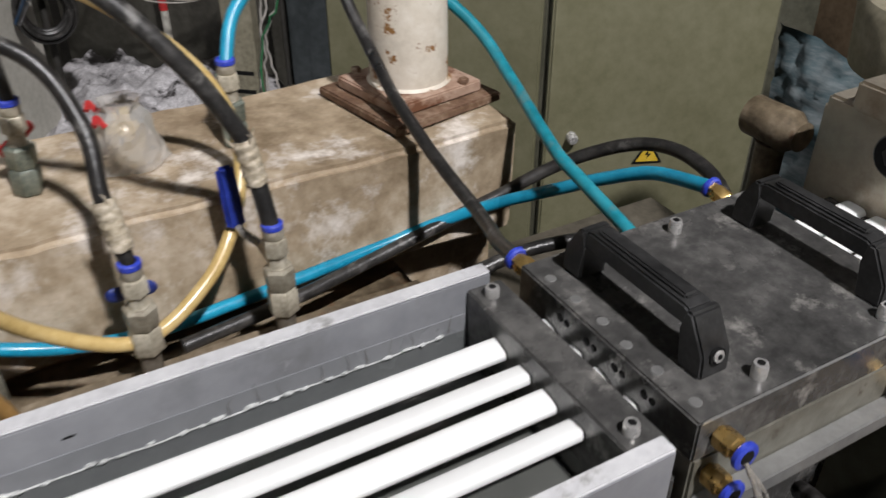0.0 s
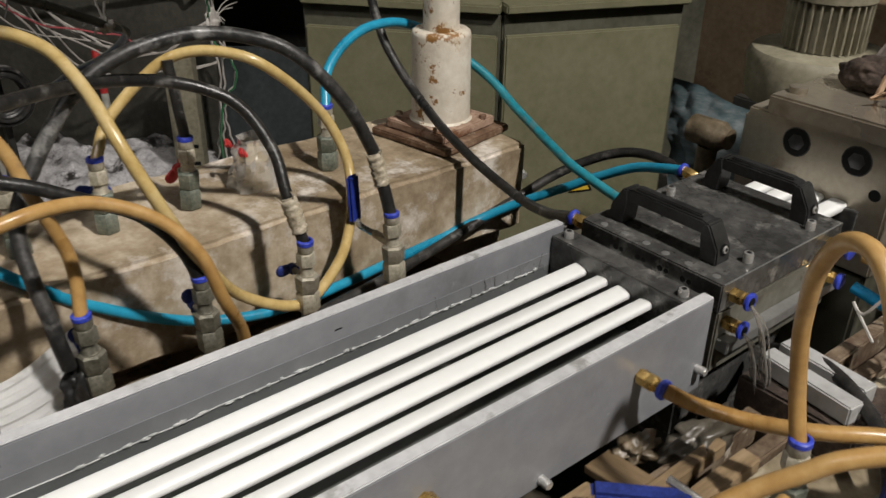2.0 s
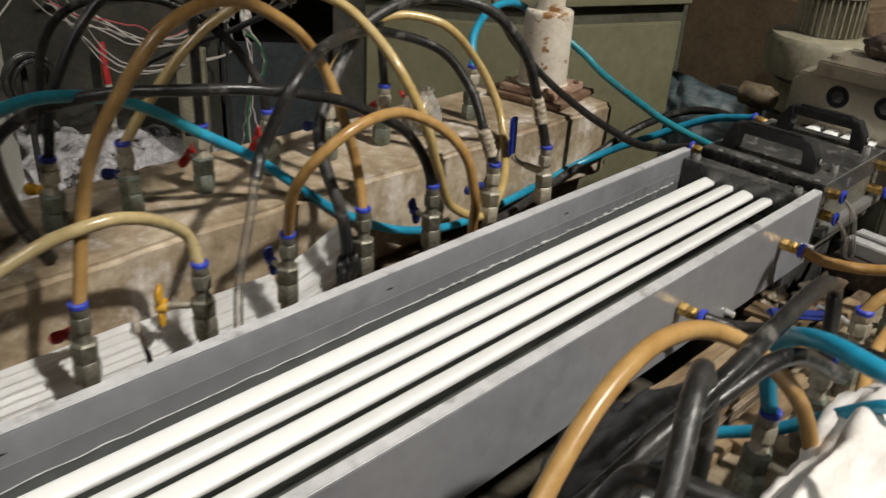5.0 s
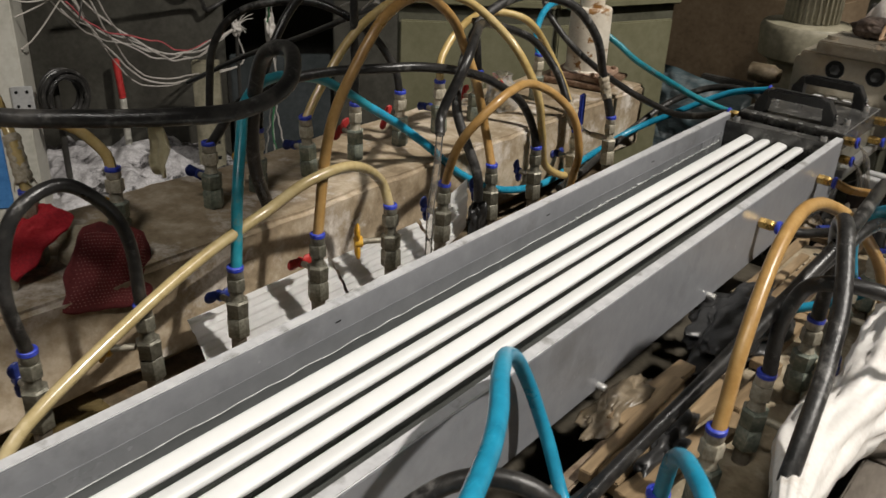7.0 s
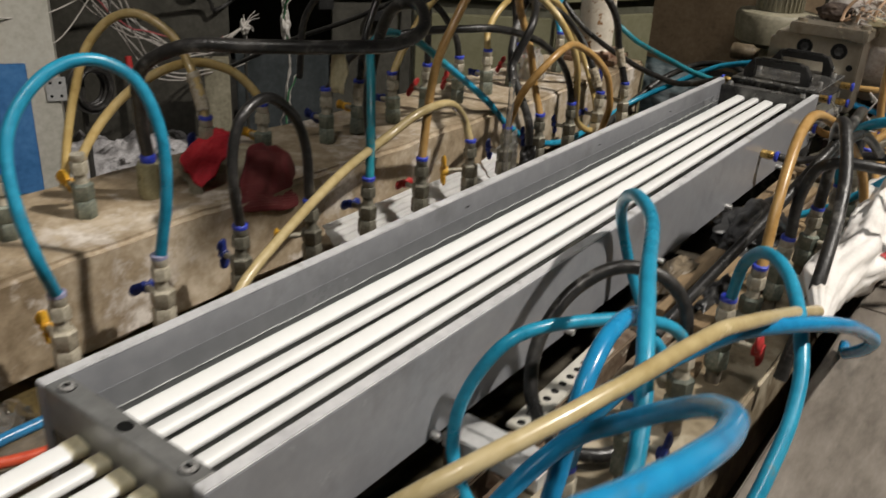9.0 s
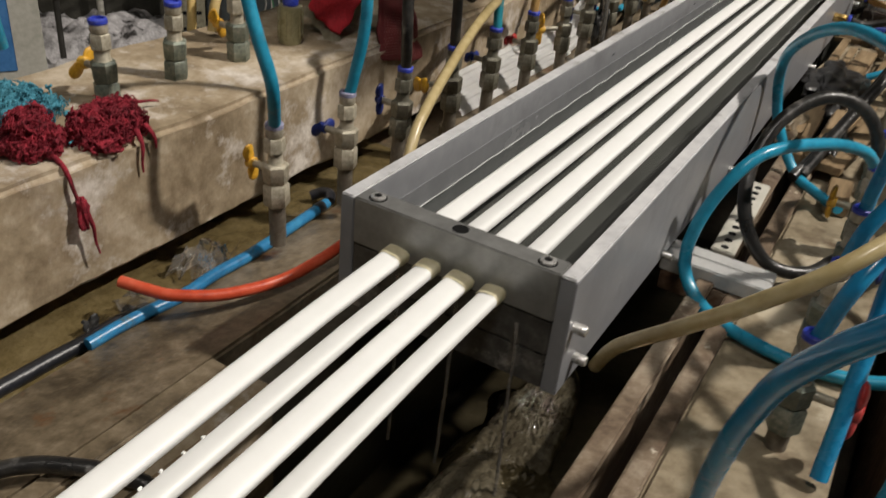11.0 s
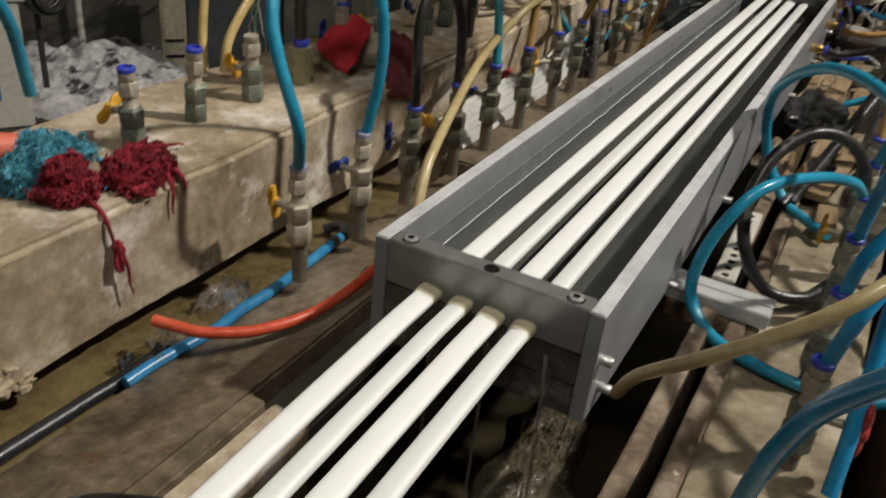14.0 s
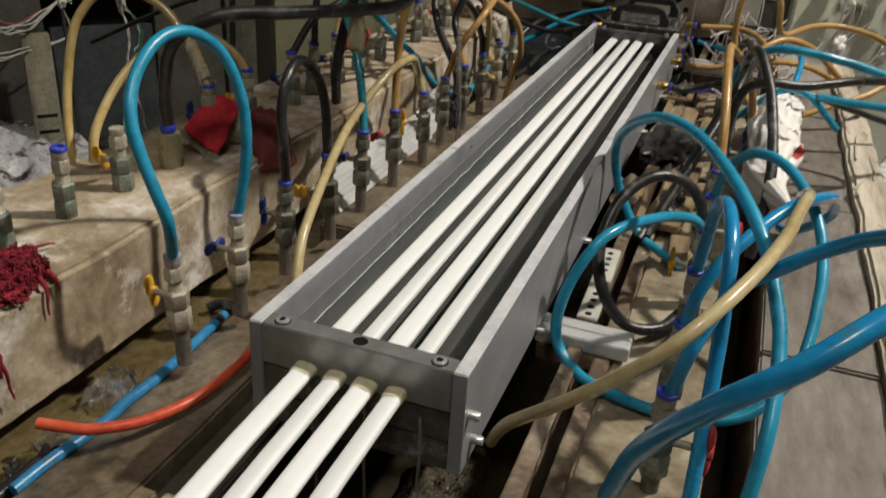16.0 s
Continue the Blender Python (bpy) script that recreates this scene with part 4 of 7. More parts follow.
    part("casing", lathe([(-0.02, 0.085), (0.0, 0.088), (0.018, 0.060), (0.125, 0.060), (0.127, 0.074), (0.185, 0.076), (0.195, 0.06)], 40), MOTOR_GREY, m2)
    for i in range(30):
        f = new("fin", me)
        f.parent = m2
        f.rotation_euler = (0, 0, 2 * math.pi * i / 30)
        f.scale = (1.02, 1.0, 1.30)
    part("pillar", box(-0.10, 0.06, -0.06, 0.10, -1.135, -0.0205, 0.006), CABINET_DARK, m2)
    k = thing("pipe_elbow", (-0.160, 2.05, 0.988), "brown dusty elbow fitting by the die", "elbow")
    part("body", lathe([(0, 0.022), (0.02, 0.022), (0.05, 0.023), (0.060, 0.016), (0.066, 0.016)], 20, "x", (-0.06, 0, 0)), BED_PAINT, k)
    part("neck", lathe([(-0.1735, 0.014), (-0.02, 0.016)], 16, "z", (-0.03, 0.0, 0)), BED_PAINT, k)
    rnd = random.Random(12)
    w = thing("heater_wiring", (0.12, 2.10, 1.10), "tangle of orange and white heater wires by the die", "wiring")
    part("tie_block", box(-0.03, 0.05, -0.03, 0.03, -0.004, 0.014, 0.003), CREAM, w)
    for i in range(64):
        x0, y0, z0, step = rnd.uniform(0.04, 0.16), rnd.uniform(2.02, 2.12), rnd.uniform(1.10, 1.15), 0.022
        if i > 24:
            x0, y0, z0, step = rnd.uniform(0.21, 0.36), rnd.uniform(1.84, 2.05), rnd.uniform(0.87, 0.98), 0.045
        pts = [(x0 - 0.12, y0 - 2.10, z0 - 1.10)]
        for j in range(5):
            pts.append((pts[-1][0] + rnd.uniform(-1, 1.1) * step, pts[-1][1] + rnd.uniform(-1, 1) * step, min(0.08, max(-0.235, pts[-1][2] + rnd.uniform(-0.8, 0.7) * step))))
        part("wire", tube(pts, rnd.choice((0.0012, 0.0018, 0.0024)), 6, 5), WIRE_ORANGE if i % 2 == 0 and i < 25 else WIRE_WHITE, w)
    for i in range(3):
        x = 0.0 + 0.034 * i
        part("conduit", tube([(x - 0.09, -0.03 + 0.012 * i, 0.0), (x - 0.085, -0.02, 0.03), (x - 0.06, -0.01 + 0.01 * i, 0.062 + 0.006 * i), (x - 0.02, 0.03, 0.07), (x + 0.012, 0.02, 0.04), (x + 0.022, 0.04, -0.01)], 0.0042, 8, 8), WIRE_ORANGE, w, "bent beige wire sleeve")
    for i in range(6):
        x, y = rnd.uniform(0.16, 0.30), rnd.uniform(1.95, 2.08)
        part("hanging_wire", tube([(x - 0.14, y - 2.05, 0.02), (x - 0.10, y - 2.10, -0.03), (x - 0.09 + rnd.uniform(-0.02, 0.02), y - 2.12, -0.12), (x - 0.10, y - 2.10, -0.232)], 0.0018, 6, 7), WIRE_WHITE, w)
    dk = blob((0.008, 2.10, 1.116), (0.042, 0.027, 0.024), 4.0, 0.25, 7)
    solid("insulation_wad", dk, CHAR, "blackened wad of insulation on the die", "insulation", smooth="all")


extruder()

# ---------- cabinets behind ----------


def cabinets():
    c = thing("control_cabinet", (-0.815, 2.485, 0.0), "olive grey control cabinet with a warning triangle", "cabinet")
    c.rotation_euler = (0, 0, radians(-22.5))
    part("body", box(-0.45, -0.012, -0.222, 0.235, 0.02, 1.0, 0.004), CABINET_DARK, c)
    part("top_lip", box(-0.45, 0.012, -0.222, 0.24, 1.0005, 1.022, 0.004), CABINET, c)
    part("door", box(-0.0115, 0.004, -0.220, 0.222, 0.03, 0.952, 0.004), CABINET, c, "olive grey steel door")
    part("lock", lathe([(0.004, 0.011), (0.022, 0.011), (0.026, 0.008)], 16, "x", (0, -0.166, 0.614)), CHROME, c)
    bm = bmesh.new()
    SIGN_Z = 0.562
    tri = [(0.0, 0.038), (-0.033, -0.019), (0.033, -0.019)]
    va = [bm.verts.new((0.0045, 0.0 + y, SIGN_Z + z)) for y, z in tri]
    vb = [bm.verts.new((0.0055, 0.0 + y, SIGN_Z + z)) for y, z in tri]
    bm.faces.new(va), bm.faces.new(vb)
    for i in range(3):
        bm.faces.new((va[i], va[(i + 1) % 3], vb[(i + 1) % 3], vb[i]))
    sign = part("warning_sign", bm, SOCKET, c, "black and yellow electric warning triangle", smooth=False)
    bm = bmesh.new()
    bm.faces.new([bm.verts.new((0.0060, y * 0.74, SIGN_Z + z * 0.74)) for y, z in tri])
    part("sign_face", bm, SIGN_YELLOW, sign, smooth=False)
    bm = bmesh.new()
    bolt = [(0.003, 0.017), (-0.007, 0.0), (0.0, 0.001), (-0.003, -0.010), (0.007, 0.004), (0.001, 0.004)]
    bm.faces.new([bm.verts.new((0.0064, y, SIGN_Z + z)) for y, z in bolt])
    part("sign_flash", bm, SOCKET, sign, smooth=False)
    l = thing("electric_cabinet", (-1.085, 2.135, 0.0), "olive grey electric cabinet with dark frame", "cabinet")
    l.rotation_euler = (0, 0, radians(-51))
    part("body", box(-0.45, 0.0, -0.245, 0.225, 0.0, 1.0, 0.004), CABINET_DARK, l)
    part("top_lip", box(-0.45, 0.02, -0.245, 0.225, 1.0005, 1.022, 0.004), CABINET, l)
    part("door", box(0.0005, 0.014, -0.236, 0.220, 0.03, 0.952, 0.004), CABINET, l, "olive grey steel door")
    u = thing("wall_cabinet", (-2.1, 3.4, 0.0), "wide dark olive cabinet behind the line", "cabinet")
    u.rotation_euler = (0, 0, radians(-51))
    part("body", box(-0.3, 0.0, -1.2, 1.6, 0.0, 1.55, 0.005), CABINET_DARK, u)
    part("top_rail", box(0.0005, 0.03, -1.2, 1.6, 1.35, 1.42, 0.004), CABINET, u)
    part("door", box(0.0005, 0.014, -1.18, 0.1, 0.05, 1.33, 0.004), CABINET_DARK, u)
    part("door", box(0.0005, 0.014, 0.12, 1.58, 0.05, 1.33, 0.004), CABINET_DARK, u)
    # open machine frame at the left, with a pale panelled box
    p = thing("operator_panel", (-2.5, 1.28, 0.0), "pale grey operator panel with a blue front plate", "control panel")
    p.rotation_euler = (0, 0, radians(-31))
    part("case", box(-0.30, 0.0, -0.95, 0.10, 0.06, 1.6, 0.006), PALE_PANEL, p)
    part("front_plate", box(0.0005, 0.006, -0.80, 0.0, 0.17, 0.67, 0.003), BLUE_PANEL, p, "plain blue plate")
    part("stop_button", lathe([(0.0, 0.045), (0.012, 0.045), (0.013, 0.028), (0.03, 0.030), (0.034, 0.026)], 24, "x", (0.0005, -0.155, 0.755)), HANDLE_YELLOW, p, "stop button on a yellow ring")
    part("button_head", lathe([(0.0345, 0.030), (0.044, 0.026)], 20, "x", (0.0005, -0.155, 0.755)), HANDLE_RED, p)
    part("indicator", lathe([(0, 0.020), (0.014, 0.020), (0.018, 0.012)], 18, "x", (0.0005, -0.20, 0.855)), LAMP_GREEN, p, "lit green indicator")
    hinge = part("hinge", box(0.0005, 0.008, 0.055, 0.125, 0.525, 0.615, 0.002), ALU, p, "pale screwed hinge plate")
    for y in (0.072, 0.106):
        for z in (0.545, 0.595):
            part("hinge_screw", lathe([(0.0081, 0.006), (0.0095, 0.005)], 12, "x", (0, y, z)), SOCKET, hinge)
    part("plinth", box(-0.26, -0.02, -0.92, 0.12, 0.0, 0.0595, 0.004), CABINET_DARK, p)
    f = thing("open_machine", (-2.75, 2.25, 0.0), "dark open machine body behind the plinth", "machine")
    f.rotation_euler = (0, 0, radians(-40))
    part("back_plate", box(-0.4, -0.35, -1.0, 1.1, 0.0, 1.9, 0.004), MACHINE_DARK, f)
    for y in (-0.95, 0.95):
        part("upright", box(-0.05, 0.02, y, y + 0.08, 0.0, 1.9, 0.004), MACHINE_OLIVE, f)
    part("top_panel", box(-0.05, 0.02, -0.86, 0.94, 0.80, 1.4, 0.004), MACHINE_OLIVE, f)
    part("lower_panel", box(-0.06, 0.0, -0.80, 0.14, 0.0, 0.795, 0.004), MACHINE_OLIVE, f)
    part("side_panel", box(-0.06, -0.01, 0.62, 0.94, 0.0, 0.795, 0.004), MACHINE_OLIVE, f)
    part("slate_panel", box(0.0, 0.03, 0.16, 0.60, 0.0, 0.54, 0.004), SLATE, f, "slate grey panel")
    part("pipe_stub", lathe([(0, 0.06), (0.05, 0.06), (0.052, 0.04)], 24, "x", (0.021, 0.0, 0.88)), MOTOR_GREY, f)
    part("stub_bore", lathe([(0.0525, 0.035), (0.053, 0.03)], 20, "x", (0.021, 0.0, 0.88)), SOCKET, f)
    for y, z in ((0.45, 0.95), (0.60, 1.0), (0.72, 0.9), (0.55, 0.75), (0.8, 0.7)):
        part("relay", box(0.021, 0.07, y, y + 0.07, z, z + 0.05, 0.004), BLACK_PLASTIC, f)
    tr = thing("cable_duct", (-2.50, 2.14, 0.0), "pale grey upright cable duct", "cable duct")
    tr.rotation_euler = (0, 0, radians(-40))
    part("channel", box(-0.03, 0.03, -0.055, 0.055, 0.0, 0.57, 0.003), MOTOR_GREY, tr)
    for i in range(3):
        part("slot", box(0.0302, 0.0312, -0.04, 0.04, 0.08 + i * 0.07, 0.095 + i * 0.07, 0), SOCKET, tr, smooth=False)
    # cartons and a bluish film sheet between the cabinet and the motor
    k = thing("cardboard_carton", (-0.62, 3.20, 0.0), "dusty brown cardboard carton behind the motor", "carton")
    k.rotation_euler = (0, 0, radians(-8))
    part("body", box(-0.27, 0.30, -0.20, 0.25, 0.40, 1.02, 0.010, wear=0.008, cuts=6), CARTON, k)
    part("pallet", box(-0.28, 0.24, -0.2, 0.27, 0.0, 0.399, 0.006), MACHINE_DARK, k)
    bm = bmesh.new()
    rows = []
    for j in range(41):
        row = []
        for i in range(31):
            u, v = i / 30, j / 40
            x, z = -0.82 + 0.46 * u, 0.30 + (0.47 - 0.07 * u) * v
            d = 0.045 * noise.noise(Vector((u * 4, v * 3, 0.7))) + 0.03 * abs(noise.noise(Vector((u * 9, v * 6, 3.1)))) + 0.012 * noise.noise(Vector((u * 25, v * 18, 1.0)))
            row.append(bm.verts.new((x + 0.03 * math.sin(v * 5), 2.845 - 0.06 * (1 - v) + d, z)))
        rows.append(row)
    for a, b in zip(rows, rows[1:]):
        for i in range(30):
            bm.faces.new((a[i], a[i + 1], b[i + 1], b[i]))
    s = thing("film_drape", (0, 0, 0), "bluish plastic film sheet draped over a box", "plastic film")
    part("film", bm, BLUE_FILM, s, smooth="all")
    part("box_under", box(-0.70, -0.42, 2.925, 2.955, 0.0, 0.74, 0.004), MACHINE_DARK, s)
    g = thing("extruder_cabinet", (0.98, 2.60, 0.0), "grey green extruder cabinet with white heater plugs", "cabinet")
    g.rotation_euler = (0, 0, radians(20))
    part("body", box(-0.630, 0.6, 0.0, 0.5, 0.0, 1.7, 0.006), EXTRUDER_PAINT, g)
    part("side_frame", box(-0.750, -0.6305, 0.03, 0.5, 0.0, 1.7, 0.004), MACHINE_DARK, g, "dark recessed side frame")
    part("frame_edge", box(-0.775, -0.7505, -0.01, 0.5, 0.0, 1.7, 0.004), SLATE, g)
    part("yellow_tag", box(-0.720, -0.675, 0.026, 0.0295, 1.0, 1.10, 0.001), CREAM, g, "pale yellow tag")
    part("tag_mark", box(-0.710, -0.687, 0.025, 0.0258, 1.03, 1.085, 0), SOCKET, g, smooth=False)
    rnd = random.Random(8)
    for x, z, n in ((-0.482, 1.155, 0), (-0.326, 1.142, 1)):
        pl = part("heater_plug", lathe([(0, 0.016), (-0.03, 0.016), (-0.034, 0.022), (-0.07, 0.023), (-0.075, 0.020)], 26, "y", (x, -0.0005, z)), WHITE_SCRAP, g, "white round heater plug")
        part("plug_neck", lathe([(0, 0.012), (0.010, 0.017), (0.030, 0.016), (0.034, 0.012)], 20, "z", (x, -0.048, z - 0.056)), WHITE_SCRAP, pl)
        part("knob", lathe([(0, 0.015), (-0.042, 0.014), (-0.046, 0.010)], 18, "y", (x + 0.060, -0.0005, z - 0.02)), MOTOR_GREY, g)
        for k, dz in enumerate((-0.140, -0.275)):
            part("taped_joint", blob((x + 0.004 * k, -0.040, z + dz), (0.021, 0.017, 0.030), 5 + n + 3 * k, 0.4, 7, 4), BAG, g, "wad of white tape round a plug joint", smooth="all")
        part("knob", lathe([(0, 0.014), (-0.042, 0.013), (-0.046, 0.009)], 18, "y", (x + 0.058, -0.0005, z - 0.155)), MOTOR_GREY, g)
        for k in range(4):
            p0 = (x + rnd.uniform(-0.008, 0.008), -0.048, z - 0.05)
            p3 = (x + rnd.uniform(-0.03, 0.02), -0.045, z - 0.28)
            out = (0.02, 0.085, -0.012, 0.045)[k]
            part("plug_wire", tube([p0, (x + out * 0.8, -0.052, z - 0.10), (x + out, -0.05, z - 0.18), (x + out * 0.5, -0.045, z - 0.24), p3, (p3[0] - 0.05, -0.04, z - 0.36), (p3[0] - 0.10, -0.035, z - 0.42)], 0.0028, 6, 6), WIRE_WHITE, g)
    # switch box at the side of the cabinet
    sb = thing("switch_box", (1.30, 2.45, 0.0), "black switch box standing beside the cabinet", "box")
    part("case", box(-0.12, 0.3, -0.1, 0.1, 0.0, 0.86, 0.006), MACHINE_DARK, sb)
    part("hinge", box(-0.128, -0.1205, -0.08, -0.04, 0.6, 0.68, 0.002), ALU, sb)

cabinets()

# ---------- valves ----------
FRONT_X = -0.290


def valve_template(name, label, lower, tall, upper=None, ring=RING_BLUE):
    """A stub with nuts and a push collar; its top is at the thing's origin."""
    v = thing(name, (0, 0, 0), label, "valve")
    part("collar", lathe([(-0.006, 0.0088), (-0.0055, 0.0102), (-0.001, 0.0102), (0.0, 0.0092), (0.0002, 0.0068), (-0.003, 0.0066)], 22), ring, v, "blue plastic collar" if ring is RING_BLUE else "faded lilac plastic collar")
    part("connector", lathe([(-0.016, 0.0085), (-0.013, 0.0098), (-0.0062, 0.0096)], 20), upper or NICKEL, v)
    part("upper_nut", hexagon([(-0.034, 0.0105), (-0.033, 0.0118), (-0.018, 0.0118), (-0.0165, 0.0105)]), upper or NICKEL, v)
    part("neck", lathe([(-0.046, 0.0098), (-0.044, 0.0085), (-0.0345, 0.0085)], 18), upper or NICKEL, v)
    part("valve_body", hexagon([(-0.070, 0.0125), (-0.068, 0.0142), (-0.049, 0.0150), (-0.0465, 0.0125)]), lower, v)
    part("lower_nut", hexagon([(-0.098, 0.0128), (-0.096, 0.0148), (-0.073, 0.0148), (-0.0705, 0.0125)]), lower, v)
    if tall:
        part("riser", lathe([(-tall, 0.0095), (-0.0985, 0.0095)], 18), PIPE, v, "steel riser pipe")
    return v


def add_lever(v, mat, label, side=-1, lift=0.0, twist=0.0, reach=0.032):
    """A butterfly lever on a short spindle."""
    p = part("lever", lathe([(0.0, 0.0042), (reach - 0.014, 0.0042)], 12, "x", (side * reach if side < 0 else 0.014, 0, -0.056)), NICKEL, v, label)
    bm = lathe([(-0.005, 0.0058), (-0.004, 0.0068), (0.004, 0.0068), (0.005, 0.0058)], 14, "x")
    for s in (-1, 1):
        made = bmesh.ops.create_icosphere(bm, subdivisions=3, radius=1.0)
        for w in made["verts"]:
            c = w.co.copy()
            k = 1 - 0.22 * max(0, 1 - abs(c.z) * 1.4) * (c.y * s > 0)
            w.co = Vector((c.x * 0.0036 + 0.003 * side * (1 - c.z * c.z) * 0.4, c.y * 0.0088 * k, s * 0.0125 + c.z * 0.0105))
    g = part("grip", bm, mat, p)
    g.location = (side * (reach + 0.001), 0, -0.056 + lift)
    g.rotation_euler = (twist, 0, 0)
    if reach > 0.04:
        g.scale = (1.25, 1.35, 1.25)


B, Y, R = (HANDLE_BLUE, "dark blue butterfly lever"), (HANDLE_YELLOW, "yellow butterfly lever"), (HANDLE_RED, "red butterfly lever")
FRONT = [  # y, lever, twist
    (0.123, Y, 0.2), (0.254, B, 1.5), (0.379, B, 0.1), (0.507, Y, 1.2), (0.633, B, 1.4), (0.766, R, 1.5), (0.905, Y, 0.1),
    (1.026, B, 0.3), (1.146, B, 0.2), (1.274, B, 0.3), (1.406, B, 1.5), (1.531, None, 0),
]


def front_valves():
    first = valve_template("water_valve", "lime-stained nickel water valve on a steel riser", NICKEL, 0.148)
    faded = valve_template("water_valve", "lime-crusted cream nickel water valve on a steel riser", NICKEL, 0.148, None, RING_PALE)
    # Darker copy for the valves in shadow, green tarnish included.
    dull = valve_template("water_valve", "dull greenish nickel water valve, darkened for shade, on a steel riser", SHADED_NICKEL, 0.148, SHADED_NICKEL)
    for y, lever, twist in FRONT:
        v = copy_thing(faded if y < 0.3 else first if y > 1.35 else dull, pose(FRONT_X, y, 0.972, 1.5 * math.sin(y * 40), 1.5 * math.cos(y * 31), 137 * y * 10 % 60))
        v["group"] = "front valve row"
        if lever:
            far = lever is Y and y > 0.3
            add_lever_at(v, lever, twist, -1, 0.046 if far else 0.034, 0.9 if far else 0.0)
    for o in [first, *first.children_recursive, dull, *dull.children_recursive, faded, *faded.children_recursive]:
        bpy.data.objects.remove(o)


def add_lever_at(v, lever, twist, side=-1, reach=0.032, swing=0.0):
    """The lever keeps to its side of the line however the valve is turned."""
    add_lever(v, lever[0], lever[1], side, 0.0, twist, reach)
    back = Matrix.Rotation(swing - v.matrix_basis.to_euler().z, 4, "Z")
    for ch in v.children:
        if ch.name.startswith("lever"):
            ch.matrix_basis = back


front_valves()


def long_lever():
    """The valve with a long flat lever beside the post."""
    l = thing("lever_valve", (FRONT_X - 0.016, 1.531, 0.925), "brass ball valve lever with a blue grip", "valve lever")
    part("spindle", lathe([(-0.022, 0.006), (0.012, 0.006)], 12, "x"), NICKEL, l)
    part("arm", tube([(-0.022, 0, 0), (-0.030, -0.005, 0.003), (-0.037, -0.013, 0.010), (-0.040, -0.018, 0.020)], 0.0044, 8, 5), CHROME, l, "bare steel lever arm")
    bm = box(-0.0035, 0.0035, -0.0088, 0.0088, 0.0, 0.068, 0.0032)
    g = part("grip", bm, GRIP_BLUE, l, "blue plastic lever grip")
    g.location, g.rotation_euler = (-0.040, -0.018, 0.016), (0.05, 0.02, 0)
    part("mount", lathe([(0.0125, 0.009), (0.016, 0.009)], 12, "x"), NICKEL, l)


long_lever()
BACK = [  # y, lever, whether the collar is free
    (0.070, Y), (0.176, None), (0.280, Y), (0.490, B), (0.600, Y), (0.745, B), (0.830, Y), (0.922, B), (1.030, R), (1.137, R),
    (1.242, B), (1.355, R), (1.561, None),
]


def back_valves():
    first = valve_template("plinth_valve", "green-stained valve standing on the plinth", GREEN_BRASS, 0)
    for y, lever in BACK:
        v = copy_thing(first, pose(-0.487, y, 1.054 if y > 0.3 else 1.05, 2 * math.sin(y * 50), 2 * math.cos(y * 37), 211 * y * 10 % 60))
        v["group"] = "plinth valve row"
        if y == 0.280:
            for ch in list(v.children):
                if ch.name.startswith("collar"):
                    bpy.data.objects.remove(ch)
        if lever:
            add_lever_at(v, lever, 1.3 * math.sin(y * 77))
    for o in [first, *first.children_recursive]:
        bpy.data.objects.remove(o)
    c = thing("check_valve", (-0.485, 0.384, 0.955), "cloudy olive plastic check valve with a black hose", "valve")
    part("body", lathe([(0, 0.015), (0.004, 0.0165), (0.05, 0.0165), (0.053, 0.0155)], 22), OLIVE_JAR, c)
    for i in range(10):
        a = 2 * math.pi * i / 10
        part("rib", box(0.0160, 0.0178, -0.0014, 0.0014, 0.008, 0.048, 0.0005), OLIVE_JAR, c).rotation_euler = (0, 0, a)
    part("collar", lathe([(0.0535, 0.0105), (0.062, 0.0115), (0.067, 0.009)], 18), RING_BLUE, c)


back_valves()
SIDE = [(0.10, R), (0.235, None), (0.37, B), (0.50, Y), (0.629, R), (0.745, None), (0.868, B), (1.02, B), (1.155, B), (1.28, B), (1.414, None), (1.554, None)]


def side_valves():
    first = valve_template("bed_valve", "dark wet nickel valve standing on the beige bed", GREEN_BRASS, 0.122)
    for y, lever in SIDE:
        v = copy_thing(first, pose(0.275 if y < 1.3 else 0.262, y, 0.970, 1.5 * math.sin(y * 60), 2 * math.cos(y * 43), 171 * y * 10 % 60))
        v["group"] = "bed valve row"
        if lever:
            add_lever_at(v, lever, 0.9 * math.sin(y * 31), -1 if y in (0.50,) else 1, 0.044 if lever is R else 0.034)
    for o in [first, *first.children_recursive]:
        bpy.data.objects.remove(o)
    l = thing("lever_valve", (0.222, 1.49, 0.898), "long blue ball valve lever lying over the bed", "valve lever")
    part("arm", tube([(0.02, 0, 0.0), (0.0, -0.005, 0.012), (-0.03, -0.01, 0.018)], 0.004, 8, 4), CHROME, l)
    g = part("grip", box(-0.088, 0.0, -0.010, 0.010, -0.004, 0.004, 0.0035), HANDLE_BLUE, l, "blue plastic lever grip")
    g.location, g.rotation_euler = (-0.004, -0.006, 0.012), (0, 0.02, 0.80)
    part("mount", lathe([(-0.05, 0.012), (-0.004, 0.012)], 14, "z", (0.022, 0, 0)), GREEN_BRASS, l)
    l2 = thing("lever_valve", (0.318, 1.62, 0.90), "upright blue ball valve lever by the bed", "valve lever")
    part("grip", box(-0.004, 0.004, -0.010, 0.010, 0.0, 0.075, 0.0035), HANDLE_BLUE, l2)
    part("mount", lathe([(-0.048, 0.012), (0.0, 0.010)], 14), GREEN_BRASS, l2)


side_valves()

# ---------- hoses ----------


def hose(label, material, points, radius=0.0070, group="hoses", **more):
    ob = solid("hose", tube(points, radius, 12, 8, shake=0.0006), material, label, "hose", group)
    return ob


